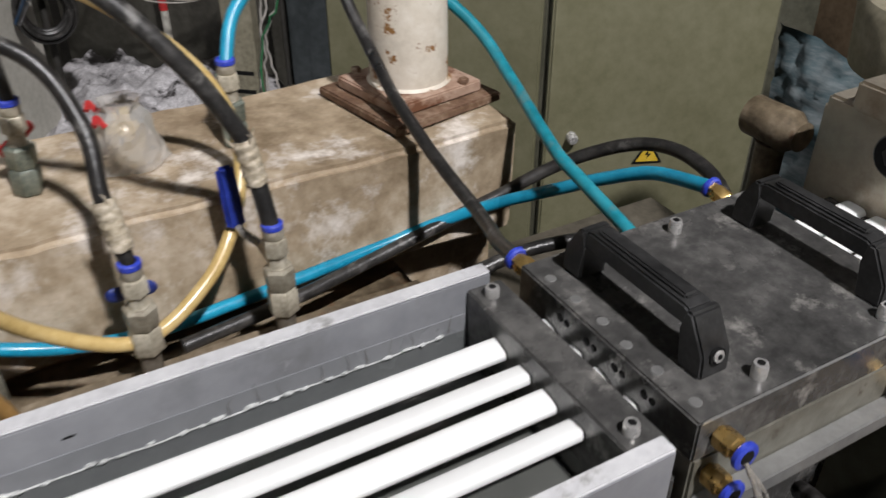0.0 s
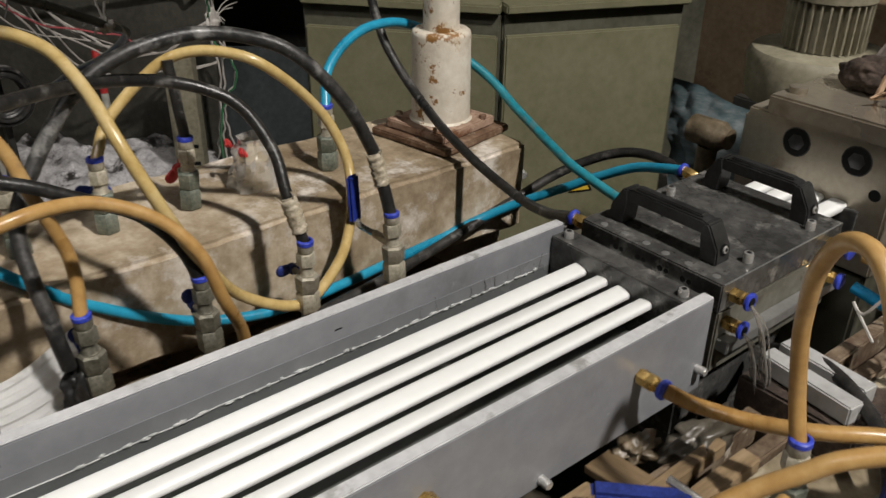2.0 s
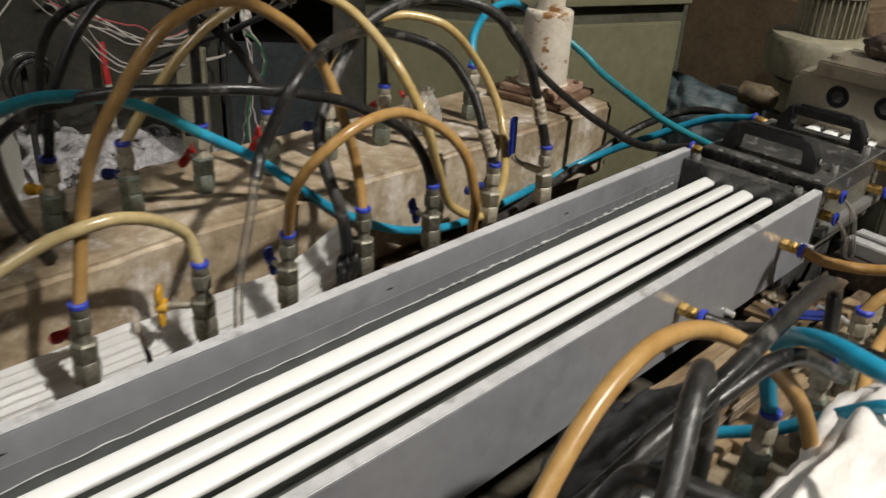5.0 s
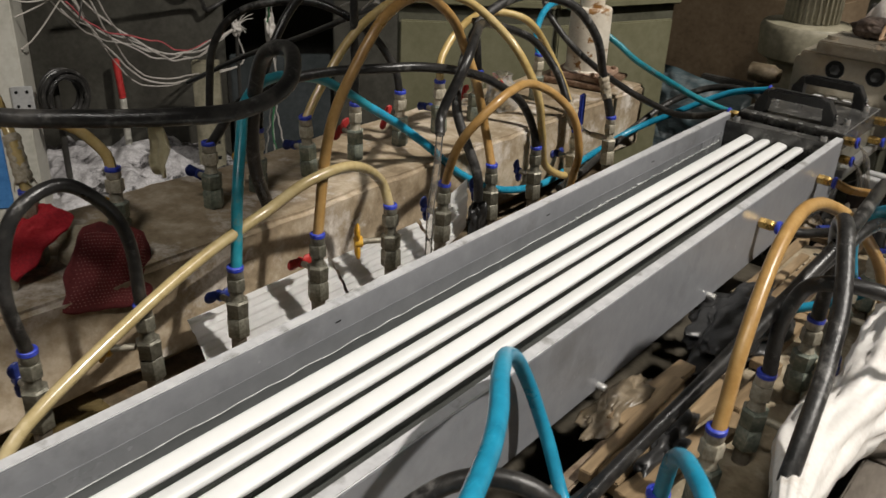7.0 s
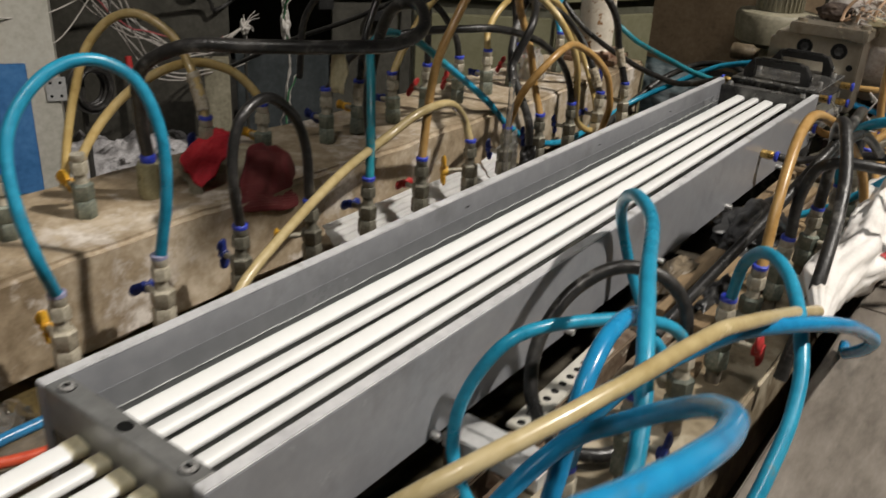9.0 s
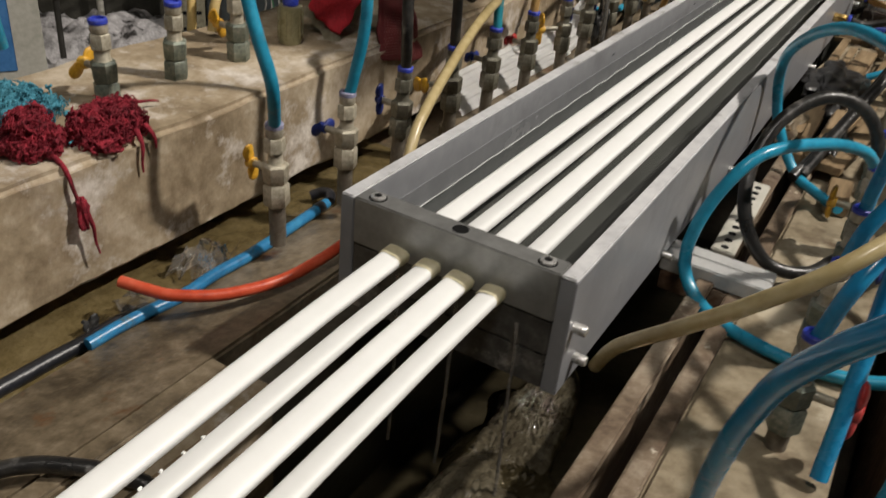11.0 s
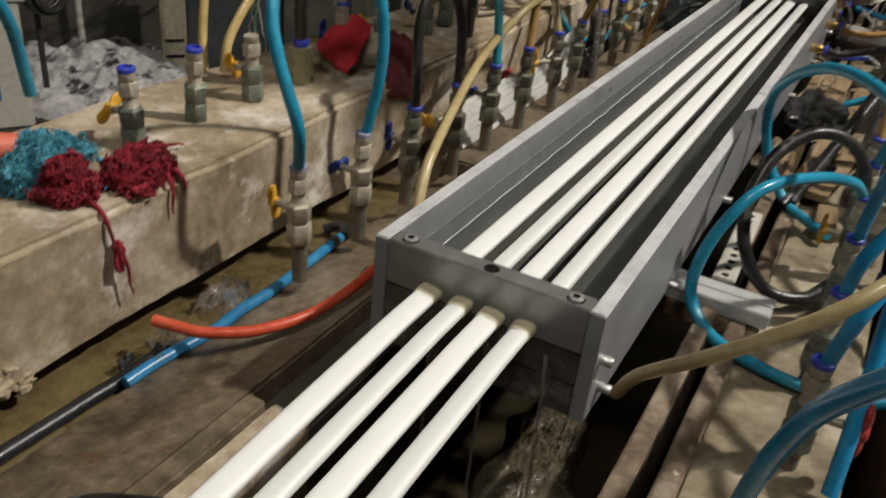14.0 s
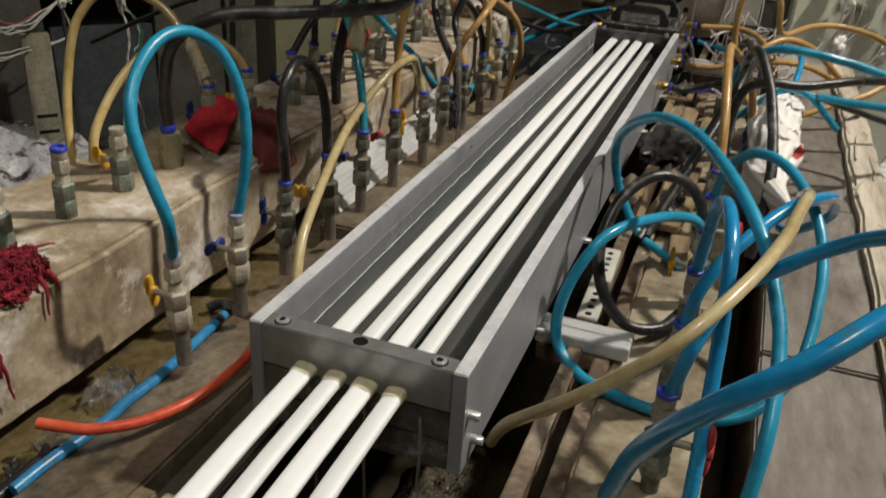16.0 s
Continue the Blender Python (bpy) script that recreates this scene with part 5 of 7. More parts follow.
def hoses():
    black, blue, tan, yellow = "dusty black rubber hose", "sky blue water hose", "aged amber water hose", "yellowed clear water hose"
    # left bank
    hose(black + " arching between two valves", HOSE_SCUFF, [(-0.290, 1.531, 0.965), (-0.303, 1.527, 1.01), (-0.313, 1.521, 1.05), (-0.313, 1.478, 1.128), (-0.34, 1.424, 1.187), (-0.38, 1.355, 1.205), (-0.385, 1.28, 1.20), (-0.385, 1.215, 1.172), (-0.37, 1.155, 1.11), (-0.345, 1.118, 1.05), (-0.300, 1.120, 0.96), (-0.298, 1.125, 0.91)], 0.0082)
    hose(black + " with taped ends", HOSE_BLACK, [(-0.290, 1.406, 0.962), (-0.313, 1.400, 1.020), (-0.346, 1.402, 1.072), (-0.385, 1.375, 1.125), (-0.41, 1.30, 1.155), (-0.36, 1.19, 1.18), (-0.28, 1.07, 1.19), (-0.245, 1.005, 1.165), (-0.258, 0.975, 1.10), (-0.245, 0.955, 1.075)], 0.0072)
    hose("clear thin drain tube", PLASTIC_FILM, [(-0.245, 0.955, 1.078), (-0.235, 0.94, 1.04), (-0.222, 0.915, 0.98), (-0.215, 0.905, 0.92), (-0.212, 0.90, 0.83)], 0.0052)
    hose(yellow + " looping down from the plinth", HOSE_YELLOW, [(-0.487, 1.242, 1.046), (-0.508, 1.27, 1.085), (-0.515, 1.32, 1.125), (-0.50, 1.36, 1.152), (-0.475, 1.41, 1.155), (-0.445, 1.457, 1.133), (-0.436, 1.522, 1.066), (-0.408, 1.542, 1.002), (-0.365, 1.518, 0.945), (-0.326, 1.473, 0.905), (-0.298, 1.40, 0.882), (-0.30, 1.325, 0.92), (-0.281, 1.275, 0.993), (-0.273, 1.239, 1.07), (-0.301, 1.217, 1.137), (-0.357, 1.207, 1.186), (-0.411, 1.185, 1.216), (-0.46, 1.13, 1.222), (-0.49, 1.04, 1.17), (-0.492, 0.96, 1.09), (-0.487, 0.922, 1.045)], 0.0070)
    hose(tan + " in a tall arch", HOSE_TAN, [(-0.289, 1.146, 0.965), (-0.313, 1.153, 1.023), (-0.319, 1.134, 1.094), (-0.333, 1.112, 1.159), (-0.314, 1.053, 1.214), (-0.300, 0.975, 1.252), (-0.293, 0.898, 1.239), (-0.294, 0.835, 1.172), (-0.297, 0.795, 1.096), (-0.291, 0.767, 0.965)], 0.0072)
    hose(tan + " in a low arch", HOSE_TAN, [(-0.290, 1.026, 0.965), (-0.258, 1.015, 1.04), (-0.228, 1.035, 1.092), (-0.222, 1.09, 1.118), (-0.235, 1.16, 1.112), (-0.222, 1.215, 1.085), (-0.203, 1.245, 1.045), (-0.198, 1.262, 0.985), (-0.218, 1.285, 0.93), (-0.24, 1.30, 0.84)], 0.0068)
    hose(black + " running back over the plinth", HOSE_BLACK, [(-0.290, 1.274, 0.965), (-0.291, 1.256, 1.014), (-0.294, 1.222, 1.058), (-0.294, 1.172, 1.09), (-0.303, 1.109, 1.121), (-0.312, 1.01, 1.147), (-0.345, 0.93, 1.152), (-0.40, 0.85, 1.145), (-0.46, 0.79, 1.11), (-0.487, 0.745, 1.045)], 0.0070)
    hose("thick dusty black hose curling over the plinth", HOSE_BLACK, [(-0.485, 0.384, 1.015), (-0.475, 0.372, 1.08), (-0.44, 0.355, 1.15), (-0.385, 0.385, 1.186), (-0.31, 0.45, 1.189), (-0.25, 0.53, 1.188), (-0.222, 0.605, 1.186), (-0.225, 0.67, 1.20), (-0.27, 0.715, 1.222), (-0.33, 0.725, 1.205), (-0.37, 0.735, 1.13), (-0.40, 0.755, 1.04), (-0.42, 0.79, 0.96)], 0.0092)
    # Shade put into the colour: the same hose goes on below in HOSE_BLUE.
    hose("shaded stretch of a blue hose, coloured teal, dipping behind the trough", HOSE_TEAL, [(-0.288, 0.633, 0.965), (-0.306, 0.655, 1.047), (-0.339, 0.691, 1.109), (-0.372, 0.73, 1.145), (-0.40, 0.80, 1.152), (-0.418, 0.885, 1.132), (-0.42, 0.941, 1.103), (-0.415, 0.987, 1.071)], 0.0070)
    hose(blue + " running along the foot of the plinth", HOSE_BLUE, [(-0.415, 0.987, 1.071), (-0.41, 1.056, 1.026), (-0.388, 1.112, 0.977), (-0.385, 1.182, 0.919), (-0.375, 1.287, 0.862), (-0.36, 1.40, 0.842), (-0.375, 1.55, 0.838), (-0.385, 1.70, 0.846), (-0.36, 1.79, 0.872), (-0.29, 1.85, 0.917), (-0.20, 1.884, 0.970), (-0.117, 1.885, 0.995)], 0.0070)
    hose("black hose beside a blue one at the plinth foot", HOSE_BLACK, [(-0.335, 1.44, 0.832), (-0.352, 1.56, 0.834), (-0.372, 1.68, 0.842), (-0.372, 1.80, 0.868), (-0.34, 1.90, 0.915), (-0.27, 1.95, 0.955), (-0.18, 1.95, 0.965), (-0.10, 1.93, 0.93)], 0.0076)
    hose("black hose dipping into the sump by the calibrator", HOSE_BLACK, [(-0.30, 1.62, 0.832), (-0.29, 1.72, 0.84), (-0.275, 1.82, 0.86), (-0.23, 1.90, 0.87), (-0.16, 1.94, 0.85), (-0.13, 1.96, 0.80)], 0.0078)
    hose(black + " hanging past the post", HOSE_BLACK, [(-0.66, 1.72, 1.42), (-0.625, 1.723, 1.22), (-0.59, 1.725, 1.12), (-0.553, 1.726, 1.074), (-0.50, 1.728, 1.033), (-0.426, 1.724, 0.998), (-0.363, 1.725, 0.973), (-0.299, 1.725, 0.955), (-0.242, 1.722, 0.947), (-0.18, 1.700, 0.962), (-0.118, 1.676, 0.988)], 0.0070)
    hose("blue hose bending behind the post", HOSE_BLUE, [(-0.487, 1.561, 1.045), (-0.515, 1.585, 1.09), (-0.535, 1.637, 1.123), (-0.545, 1.70, 1.134), (-0.56, 1.776, 1.115), (-0.53, 1.83, 1.075)], 0.0070)
    hose("teal hose slanting down to the calibrator", HOSE_TEAL, [(-0.53, 1.83, 1.075), (-0.47, 1.858, 1.035), (-0.41, 1.862, 1.0), (-0.29, 1.84, 0.968), (-0.231, 1.84, 0.952), (-0.14, 1.831, 0.941)], 0.0070)
    hose("pale clear hose sweeping down behind the trough", HOSE_PALE, [(-0.291, 0.906, 0.965), (-0.300, 0.895, 1.008), (-0.285, 0.83, 1.05), (-0.290, 0.76, 1.049), (-0.300, 0.688, 1.021), (-0.292, 0.594, 0.999), (-0.277, 0.507, 0.975), (-0.257, 0.415, 0.947), (-0.236, 0.326, 0.910), (-0.215, 0.26, 0.828)], 0.0072)
    hose(black + " in a small arch", HOSE_BLACK, [(-0.289, 0.379, 0.966), (-0.284, 0.367, 1.029), (-0.290, 0.374, 1.076), (-0.292, 0.395, 1.115), (-0.297, 0.441, 1.127), (-0.293, 0.478, 1.1), (-0.292, 0.502, 1.053), (-0.290, 0.507, 0.966)], 0.0072)
    hose("sky blue hose in a tall loop", HOSE_BLUE, [(-0.289, 0.123, 0.966), (-0.272, 0.098, 1.03), (-0.296, 0.097, 1.095), (-0.319, 0.116, 1.150), (-0.326, 0.162, 1.193), (-0.318, 0.213, 1.205), (-0.298, 0.253, 1.178), (-0.279, 0.265, 1.117), (-0.275, 0.261, 1.047), (-0.288, 0.254, 0.966)], 0.0070)
    hose("sky blue hose beside the plinth end", HOSE_BLUE, [(-0.53, -0.16, 1.02), (-0.545, -0.13, 1.10), (-0.57, -0.05, 1.15), (-0.58, 0.0, 1.10), (-0.60, 0.03, 1.0)], 0.0070)
    hose("yellowed hose arching over the plinth", HOSE_YELLOW, [(-0.575, 0.325, 0.962), (-0.580, 0.345, 1.01), (-0.574, 0.40, 1.07), (-0.555, 0.455, 1.108), (-0.548, 0.52, 1.118), (-0.53, 0.572, 1.103), (-0.505, 0.60, 1.07), (-0.488, 0.60, 1.045)], 0.0070)
    hose("yellowed hose with a taped end", HOSE_YELLOW, [(-0.62, 0.33, 0.95), (-0.65, 0.37, 1.04), (-0.66, 0.42, 1.14), (-0.63, 0.47, 1.185), (-0.57, 0.50, 1.16), (-0.51, 0.495, 1.10), (-0.488, 0.49, 1.045)], 0.0068)
    hose("black hose rising from the plinth", HOSE_BLACK, [(-0.487, 1.03, 1.045), (-0.492, 1.033, 1.14), (-0.50, 1.04, 1.25), (-0.52, 1.06, 1.45)], 0.0066)
    hose("black hose arching back from the plinth", HOSE_BLACK, [(-0.487, 1.137, 1.045), (-0.495, 1.125, 1.10), (-0.53, 1.09, 1.16), (-0.60, 1.04, 1.195), (-0.68, 0.97, 1.18), (-0.72, 0.93, 1.12), (-0.72, 0.91, 1.0)], 0.0066)
    hose("black hose stub standing on a plinth valve", HOSE_BLACK, [(-0.487, 1.355, 1.045), (-0.490, 1.353, 1.09), (-0.497, 1.35, 1.15)], 0.0068)
    hose("black hose arching high behind the valves", HOSE_BLACK, [(-0.487, 0.83, 1.045), (-0.49, 0.85, 1.13), (-0.50, 0.92, 1.22), (-0.50, 1.02, 1.26), (-0.54, 1.13, 1.262), (-0.64, 1.25, 1.205), (-0.744, 1.36, 1.142), (-0.90, 1.44, 1.085), (-1.10, 1.46, 1.0), (-1.31, 1.44, 0.915), (-1.55, 1.42, 0.80)], 0.0066)
    hose("short muddy blue hose lying in the gutter", HOSE_MUDDY, [(-0.325, -0.111, 0.801), (-0.321, -0.066, 0.804), (-0.312, 0.004, 0.8055), (-0.315, 0.048, 0.8055), (-0.313, 0.114, 0.8055), (-0.319, 0.188, 0.8055), (-0.324, 0.264, 0.8055)], 0.0070)
    hose("short black rubber sleeve on a blue hose", HOSE_WET, [(-0.3225, 0.240, 0.8055), (-0.3232, 0.248, 0.8055), (-0.3238, 0.254, 0.8055)], 0.0076, "rubber sleeves")
    hose("black rubber elbow beyond a blue hose end", HOSE_WET, [(-0.327, 0.274, 0.803), (-0.336, 0.286, 0.806), (-0.350, 0.288, 0.803), (-0.362, 0.280, 0.797)], 0.0072, "rubber sleeves")
    hose("black hose lying wet in the gutter", HOSE_WET, [(-0.346, -0.75, 0.792), (-0.346, -0.45, 0.792), (-0.343, -0.231, 0.793), (-0.341, -0.16, 0.793), (-0.339, -0.103, 0.793), (-0.342, -0.057, 0.791), (-0.345, -0.02, 0.784)], 0.0080)
    hose("short red hose bent over the ledge", HOSE_RED, [(-0.346, -0.049, 0.834), (-0.318, -0.041, 0.8325), (-0.290, -0.031, 0.832), (-0.252, -0.001, 0.833), (-0.224, 0.05, 0.8345), (-0.211, 0.11, 0.840), (-0.206, 0.17, 0.850), (-0.203, 0.23, 0.868)], 0.0064)
    hose("black hose crossing the pit edge", HOSE_BLACK, [(-0.30, -0.40, 0.806), (-0.245, -0.325, 0.826), (-0.207, -0.272, 0.840), (-0.168, -0.243, 0.840), (-0.133, -0.226, 0.836), (-0.103, -0.219, 0.828), (-0.056, -0.210, 0.80)], 0.0068)
    # right bank
    hose(tan + " from the trough side", HOSE_TAN, [(0.140, 1.533, 0.954), (0.165, 1.553, 0.942), (0.21, 1.572, 0.943), (0.265, 1.59, 0.958), (0.32, 1.64, 0.960), (0.42, 1.72, 0.945), (0.52, 1.78, 0.90)], 0.0074)
    hose(tan + " standing in a hook", HOSE_TAN, [(0.260, 1.554, 0.965), (0.247, 1.558, 1.01), (0.241, 1.551, 1.072), (0.246, 1.541, 1.125), (0.264, 1.528, 1.162), (0.288, 1.515, 1.173), (0.312, 1.505, 1.156), (0.328, 1.505, 1.115), (0.335, 1.530, 1.070), (0.345, 1.570, 1.045), (0.365, 1.62, 1.036), (0.42, 1.74, 1.040), (0.49, 1.80, 1.037), (0.57, 1.78, 1.025), (0.617, 1.70, 1.005), (0.61, 1.60, 0.975), (0.56, 1.52, 0.945), (0.47, 1.46, 0.912), (0.397, 1.42, 0.885)], 0.0072)
    hose(tan + " leaning out from the bed", HOSE_TAN, [(0.262, 1.414, 0.965), (0.270, 1.424, 0.982), (0.283, 1.440, 0.996), (0.304, 1.460, 1.015), (0.325, 1.480, 1.033), (0.36, 1.51, 1.042), (0.42, 1.55, 1.02), (0.50, 1.60, 0.95)], 0.0074)
    hose("muddy amber hose drooping over the bed", HOSE_TAN, [(0.285, 1.50, 0.95), (0.288, 1.43, 0.945), (0.296, 1.36, 0.94), (0.315, 1.29, 0.925), (0.335, 1.25, 0.89)], 0.0072)
    hose(black + " from the trough side", HOSE_BLACK, [(0.140, 1.275, 0.955), (0.165, 1.295, 0.948), (0.209, 1.302, 0.962), (0.267, 1.286, 0.984), (0.33, 1.276, 0.995), (0.42, 1.28, 0.98), (0.55, 1.33, 0.94), (0.75, 1.42, 0.88)], 0.0072)
    hose(black + " leaning along the bed", HOSE_BLACK, [(0.272, 1.28, 0.965), (0.266, 1.282, 1.02), (0.262, 1.272, 1.05), (0.272, 1.20, 1.082), (0.284, 1.10, 1.098), (0.288, 1.0, 1.09), (0.275, 0.90, 1.055), (0.245, 0.80, 0.99), (0.215, 0.72, 0.93), (0.19, 0.65, 0.875)], 0.0078)
    hose("black hose beside another along the bed", HOSE_BLACK, [(0.32, 1.16, 1.03), (0.30, 1.08, 1.075), (0.285, 1.0, 1.065), (0.262, 0.89, 1.03), (0.232, 0.79, 0.965), (0.200, 0.70, 0.90), (0.18, 0.64, 0.872)], 0.0074)
    hose("scuffed grey-black hose in a hook", HOSE_SCUFF, [(0.276, 1.02, 0.965), (0.281, 1.0, 1.04), (0.284, 0.965, 1.105), (0.302, 0.915, 1.122), (0.328, 0.85, 1.077), (0.3415, 0.79, 1.034), (0.349, 0.735, 1.003), (0.352, 0.70, 0.962), (0.350, 0.675, 0.92), (0.346, 0.66, 0.870)], 0.0084)
    hose(tan + " in a broad arch over the bed", HOSE_TAN, [(0.277, 0.745, 0.965), (0.268, 0.79, 1.04), (0.256, 0.87, 1.098), (0.251, 0.945, 1.117), (0.256, 1.02, 1.103), (0.280, 1.08, 1.065), (0.305, 1.135, 1.0), (0.318, 1.17, 0.93)], 0.0074)
    hose("blue hose arching off the bed", HOSE_BLUE, [(0.274, 1.155, 0.965), (0.266, 1.142, 1.02), (0.284, 1.118, 1.068), (0.320, 1.085, 1.097), (0.360, 1.064, 1.106), (0.402, 1.066, 1.103), (0.46, 1.08, 1.092), (0.526, 1.10, 1.072), (0.583, 1.12, 1.040), (0.598, 1.14, 1.018), (0.570, 1.17, 1.003), (0.500, 1.19, 0.996), (0.430, 1.21, 0.994)], 0.0078)
    hose("sky blue hose looping over the trough edge", HOSE_BLUE, [(0.250, 0.58, 0.872), (0.212, 0.625, 0.868), (0.178, 0.655, 0.876), (0.136, 0.672, 0.935), (0.124, 0.64, 1.015), (0.150, 0.575, 1.072), (0.192, 0.505, 1.108), (0.240, 0.432, 1.118), (0.284, 0.325, 1.116), (0.322, 0.245, 1.095), (0.348, 0.19, 1.057), (0.362, 0.14, 1.02), (0.364, 0.07, 0.97), (0.355, 0.02, 0.87)], 0.0070)
    hose("blue-green hose in a low ring beside the trough", HOSE_BLUE, [(0.276, 0.505, 0.962), (0.255, 0.475, 0.99), (0.215, 0.41, 1.008), (0.168, 0.325, 1.008), (0.138, 0.29, 0.95), (0.135, 0.277, 0.89), (0.170, 0.252, 0.862), (0.229, 0.225, 0.861), (0.30, 0.22, 0.862), (0.36, 0.235, 0.875), (0.402, 0.28, 0.92), (0.412, 0.345, 0.975), (0.408, 0.40, 1.015), (0.388, 0.45, 1.05), (0.355, 0.51, 1.07), (0.318, 0.56, 1.064), (0.288, 0.61, 1.022), (0.277, 0.629, 0.965)], 0.0068)
    hose("thick glossy blue hose coiling over the bed", HOSE_BRIGHT, [(0.255, -0.07, 0.862), (0.246, -0.10, 0.95), (0.262, -0.15, 1.075), (0.298, -0.187, 1.153), (0.336, -0.186, 1.190), (0.378, -0.155, 1.218), (0.418, -0.105, 1.226), (0.440, -0.02, 1.212), (0.432, 0.075, 1.176), (0.395, 0.145, 1.130), (0.345, 0.155, 1.088), (0.312, 0.145, 1.06), (0.288, 0.10, 1.02), (0.277, 0.10, 0.965)], 0.0070)
    hose("glossy blue hose bent sharply over a valve", HOSE_BRIGHT, [(0.277, 0.37, 0.965), (0.281, 0.358, 1.035), (0.286, 0.318, 1.080), (0.296, 0.24, 1.102), (0.304, 0.185, 1.085), (0.309, 0.150, 1.031), (0.312, 0.115, 0.969), (0.315, 0.07, 0.862)], 0.0072)
    hose("pale clear hose with a cut end", HOSE_PALE, [(0.118, 0.075, 0.875), (0.139, 0.053, 0.921), (0.197, 0.005, 0.998), (0.258, -0.004, 1.062), (0.302, 0.035, 1.102), (0.340, 0.135, 1.118), (0.362, 0.26, 1.115), (0.372, 0.33, 1.10), (0.379, 0.44, 1.064), (0.384, 0.545, 1.025)], 0.0063)
    hose("glossy blue hose folded beside the table", HOSE_BRIGHT, [(0.277, 0.235, 0.965), (0.285, 0.242, 1.01), (0.312, 0.275, 1.05), (0.355, 0.34, 1.076), (0.390, 0.404, 1.072), (0.418, 0.49, 1.045), (0.432, 0.585, 0.997), (0.434, 0.612, 0.978), (0.424, 0.650, 0.948), (0.400, 0.72, 0.900), (0.388, 0.80, 0.870)], 0.0072)
    hose("black hose coiled in a ring by the trough", HOSE_BLACK, [(0.275, 0.500, 0.955), (0.262, 0.512, 1.0), (0.235, 0.50, 1.03), (0.200, 0.475, 1.038), (0.168, 0.44, 1.015), (0.155, 0.395, 0.968), (0.170, 0.365, 0.918), (0.205, 0.362, 0.878), (0.245, 0.385, 0.870), (0.27, 0.44, 0.872)], 0.0076)
    hose("black hose leaving the bed over the table", HOSE_BLACK, [(0.277, 0.868, 0.965), (0.276, 0.868, 1.02), (0.288, 0.875, 1.068), (0.320, 0.875, 1.085), (0.38, 0.90, 1.083), (0.47, 0.97, 1.088), (0.60, 1.12, 1.066), (0.85, 1.4, 0.99)], 0.0078)
    hose("blue hose crossing behind the bag", HOSE_BLUE, [(0.205, 1.19, 0.880), (0.24, 1.20, 0.898), (0.27, 1.205, 0.918), (0.312, 1.212, 0.955), (0.357, 1.20, 0.998), (0.41, 1.21, 0.995), (0.48, 1.23, 0.93)], 0.0066)
    hose("bright blue hose from the calibrator", HOSE_BRIGHT, [(0.144, 1.872, 0.942), (0.19, 1.87, 0.935), (0.25, 1.86, 0.928), (0.32, 1.85, 0.94), (0.38, 1.80, 0.97), (0.41, 1.72, 0.96), (0.40, 1.60, 0.90)], 0.0072)
    hose("amber hose from the calibrator", HOSE_TAN, [(0.146, 1.872, 0.982), (0.19, 1.872, 0.985), (0.25, 1.86, 0.99), (0.30, 1.80, 0.985), (0.335, 1.72, 0.96), (0.35, 1.66, 0.92)], 0.0072)
    hose("black hose under the calibrator", HOSE_BLACK, [(0.10, 1.80, 0.862), (0.16, 1.76, 0.905), (0.22, 1.73, 0.915), (0.28, 1.69, 0.905), (0.33, 1.62, 0.88)], 0.0076)
    # taped ends
    for a, b, r in (((-0.296, 1.405, 0.980), (-0.313, 1.400, 1.020), 0.0098), ((-0.302, 1.527, 1.006), (-0.312, 1.522, 1.046), 0.0096), ((-0.52, 0.497, 1.11), (-0.492, 0.492, 1.06), 0.0098)):
        w = thing("tape_wrap", a, "ragged pale cloth tape wound round a hose end", "tape", "tape wraps")
        d = Vector(b) - Vector(a)
        bm = bmesh.new()
        side = d.cross(Vector((0, 0, 1))).normalized()
        up = side.cross(d).normalized()
        loops = []
        for j in range(37):
            u = j / 36
            turn = (u * 5.0) % 1.0
            loop = []
            for k in range(22):
                q = 2 * math.pi * k / 22
                rr = r * (0.93 + 0.16 * ((turn + k / 22) % 1.0) + 0.16 * noise.noise(Vector((math.cos(q) * 2, math.sin(q) * 2, u * 7 + r * 900))))
                ragged = d * (0.05 * noise.noise(Vector((math.cos(q) * 3, math.sin(q) * 3, 5.0))) if j in (0, 36) else 0.0)
                loop.append(bm.verts.new(d * u + ragged + (side * math.cos(q) + up * math.sin(q)) * rr))
            loops.append(loop)
        for m, n in zip(loops, loops[1:]):
            for k in range(22):
                bm.faces.new((m[k], m[(k + 1) % 22], n[(k + 1) % 22], n[k]))
        bm.faces.new(loops[0])
        bm.faces.new(loops[-1])
        part("winding", bm, TAPE, w, smooth="all")
        for k in range(4):
            q = 1.7 * k
            foot = d * 0.92 + (side * math.cos(q) + up * math.sin(q)) * r
            part("loose_thread", tube([foot, foot * 1.02 + d * 0.12 + (side * math.cos(q) + up * math.sin(q)) * 0.003, foot * 1.02 + d * 0.22 + (side * math.cos(q + 0.5) + up * math.sin(q + 0.5)) * 0.005], 0.0011, 5, 4, taper=0.5), TAPE, w)


hoses()

# ---------- loose things ----------


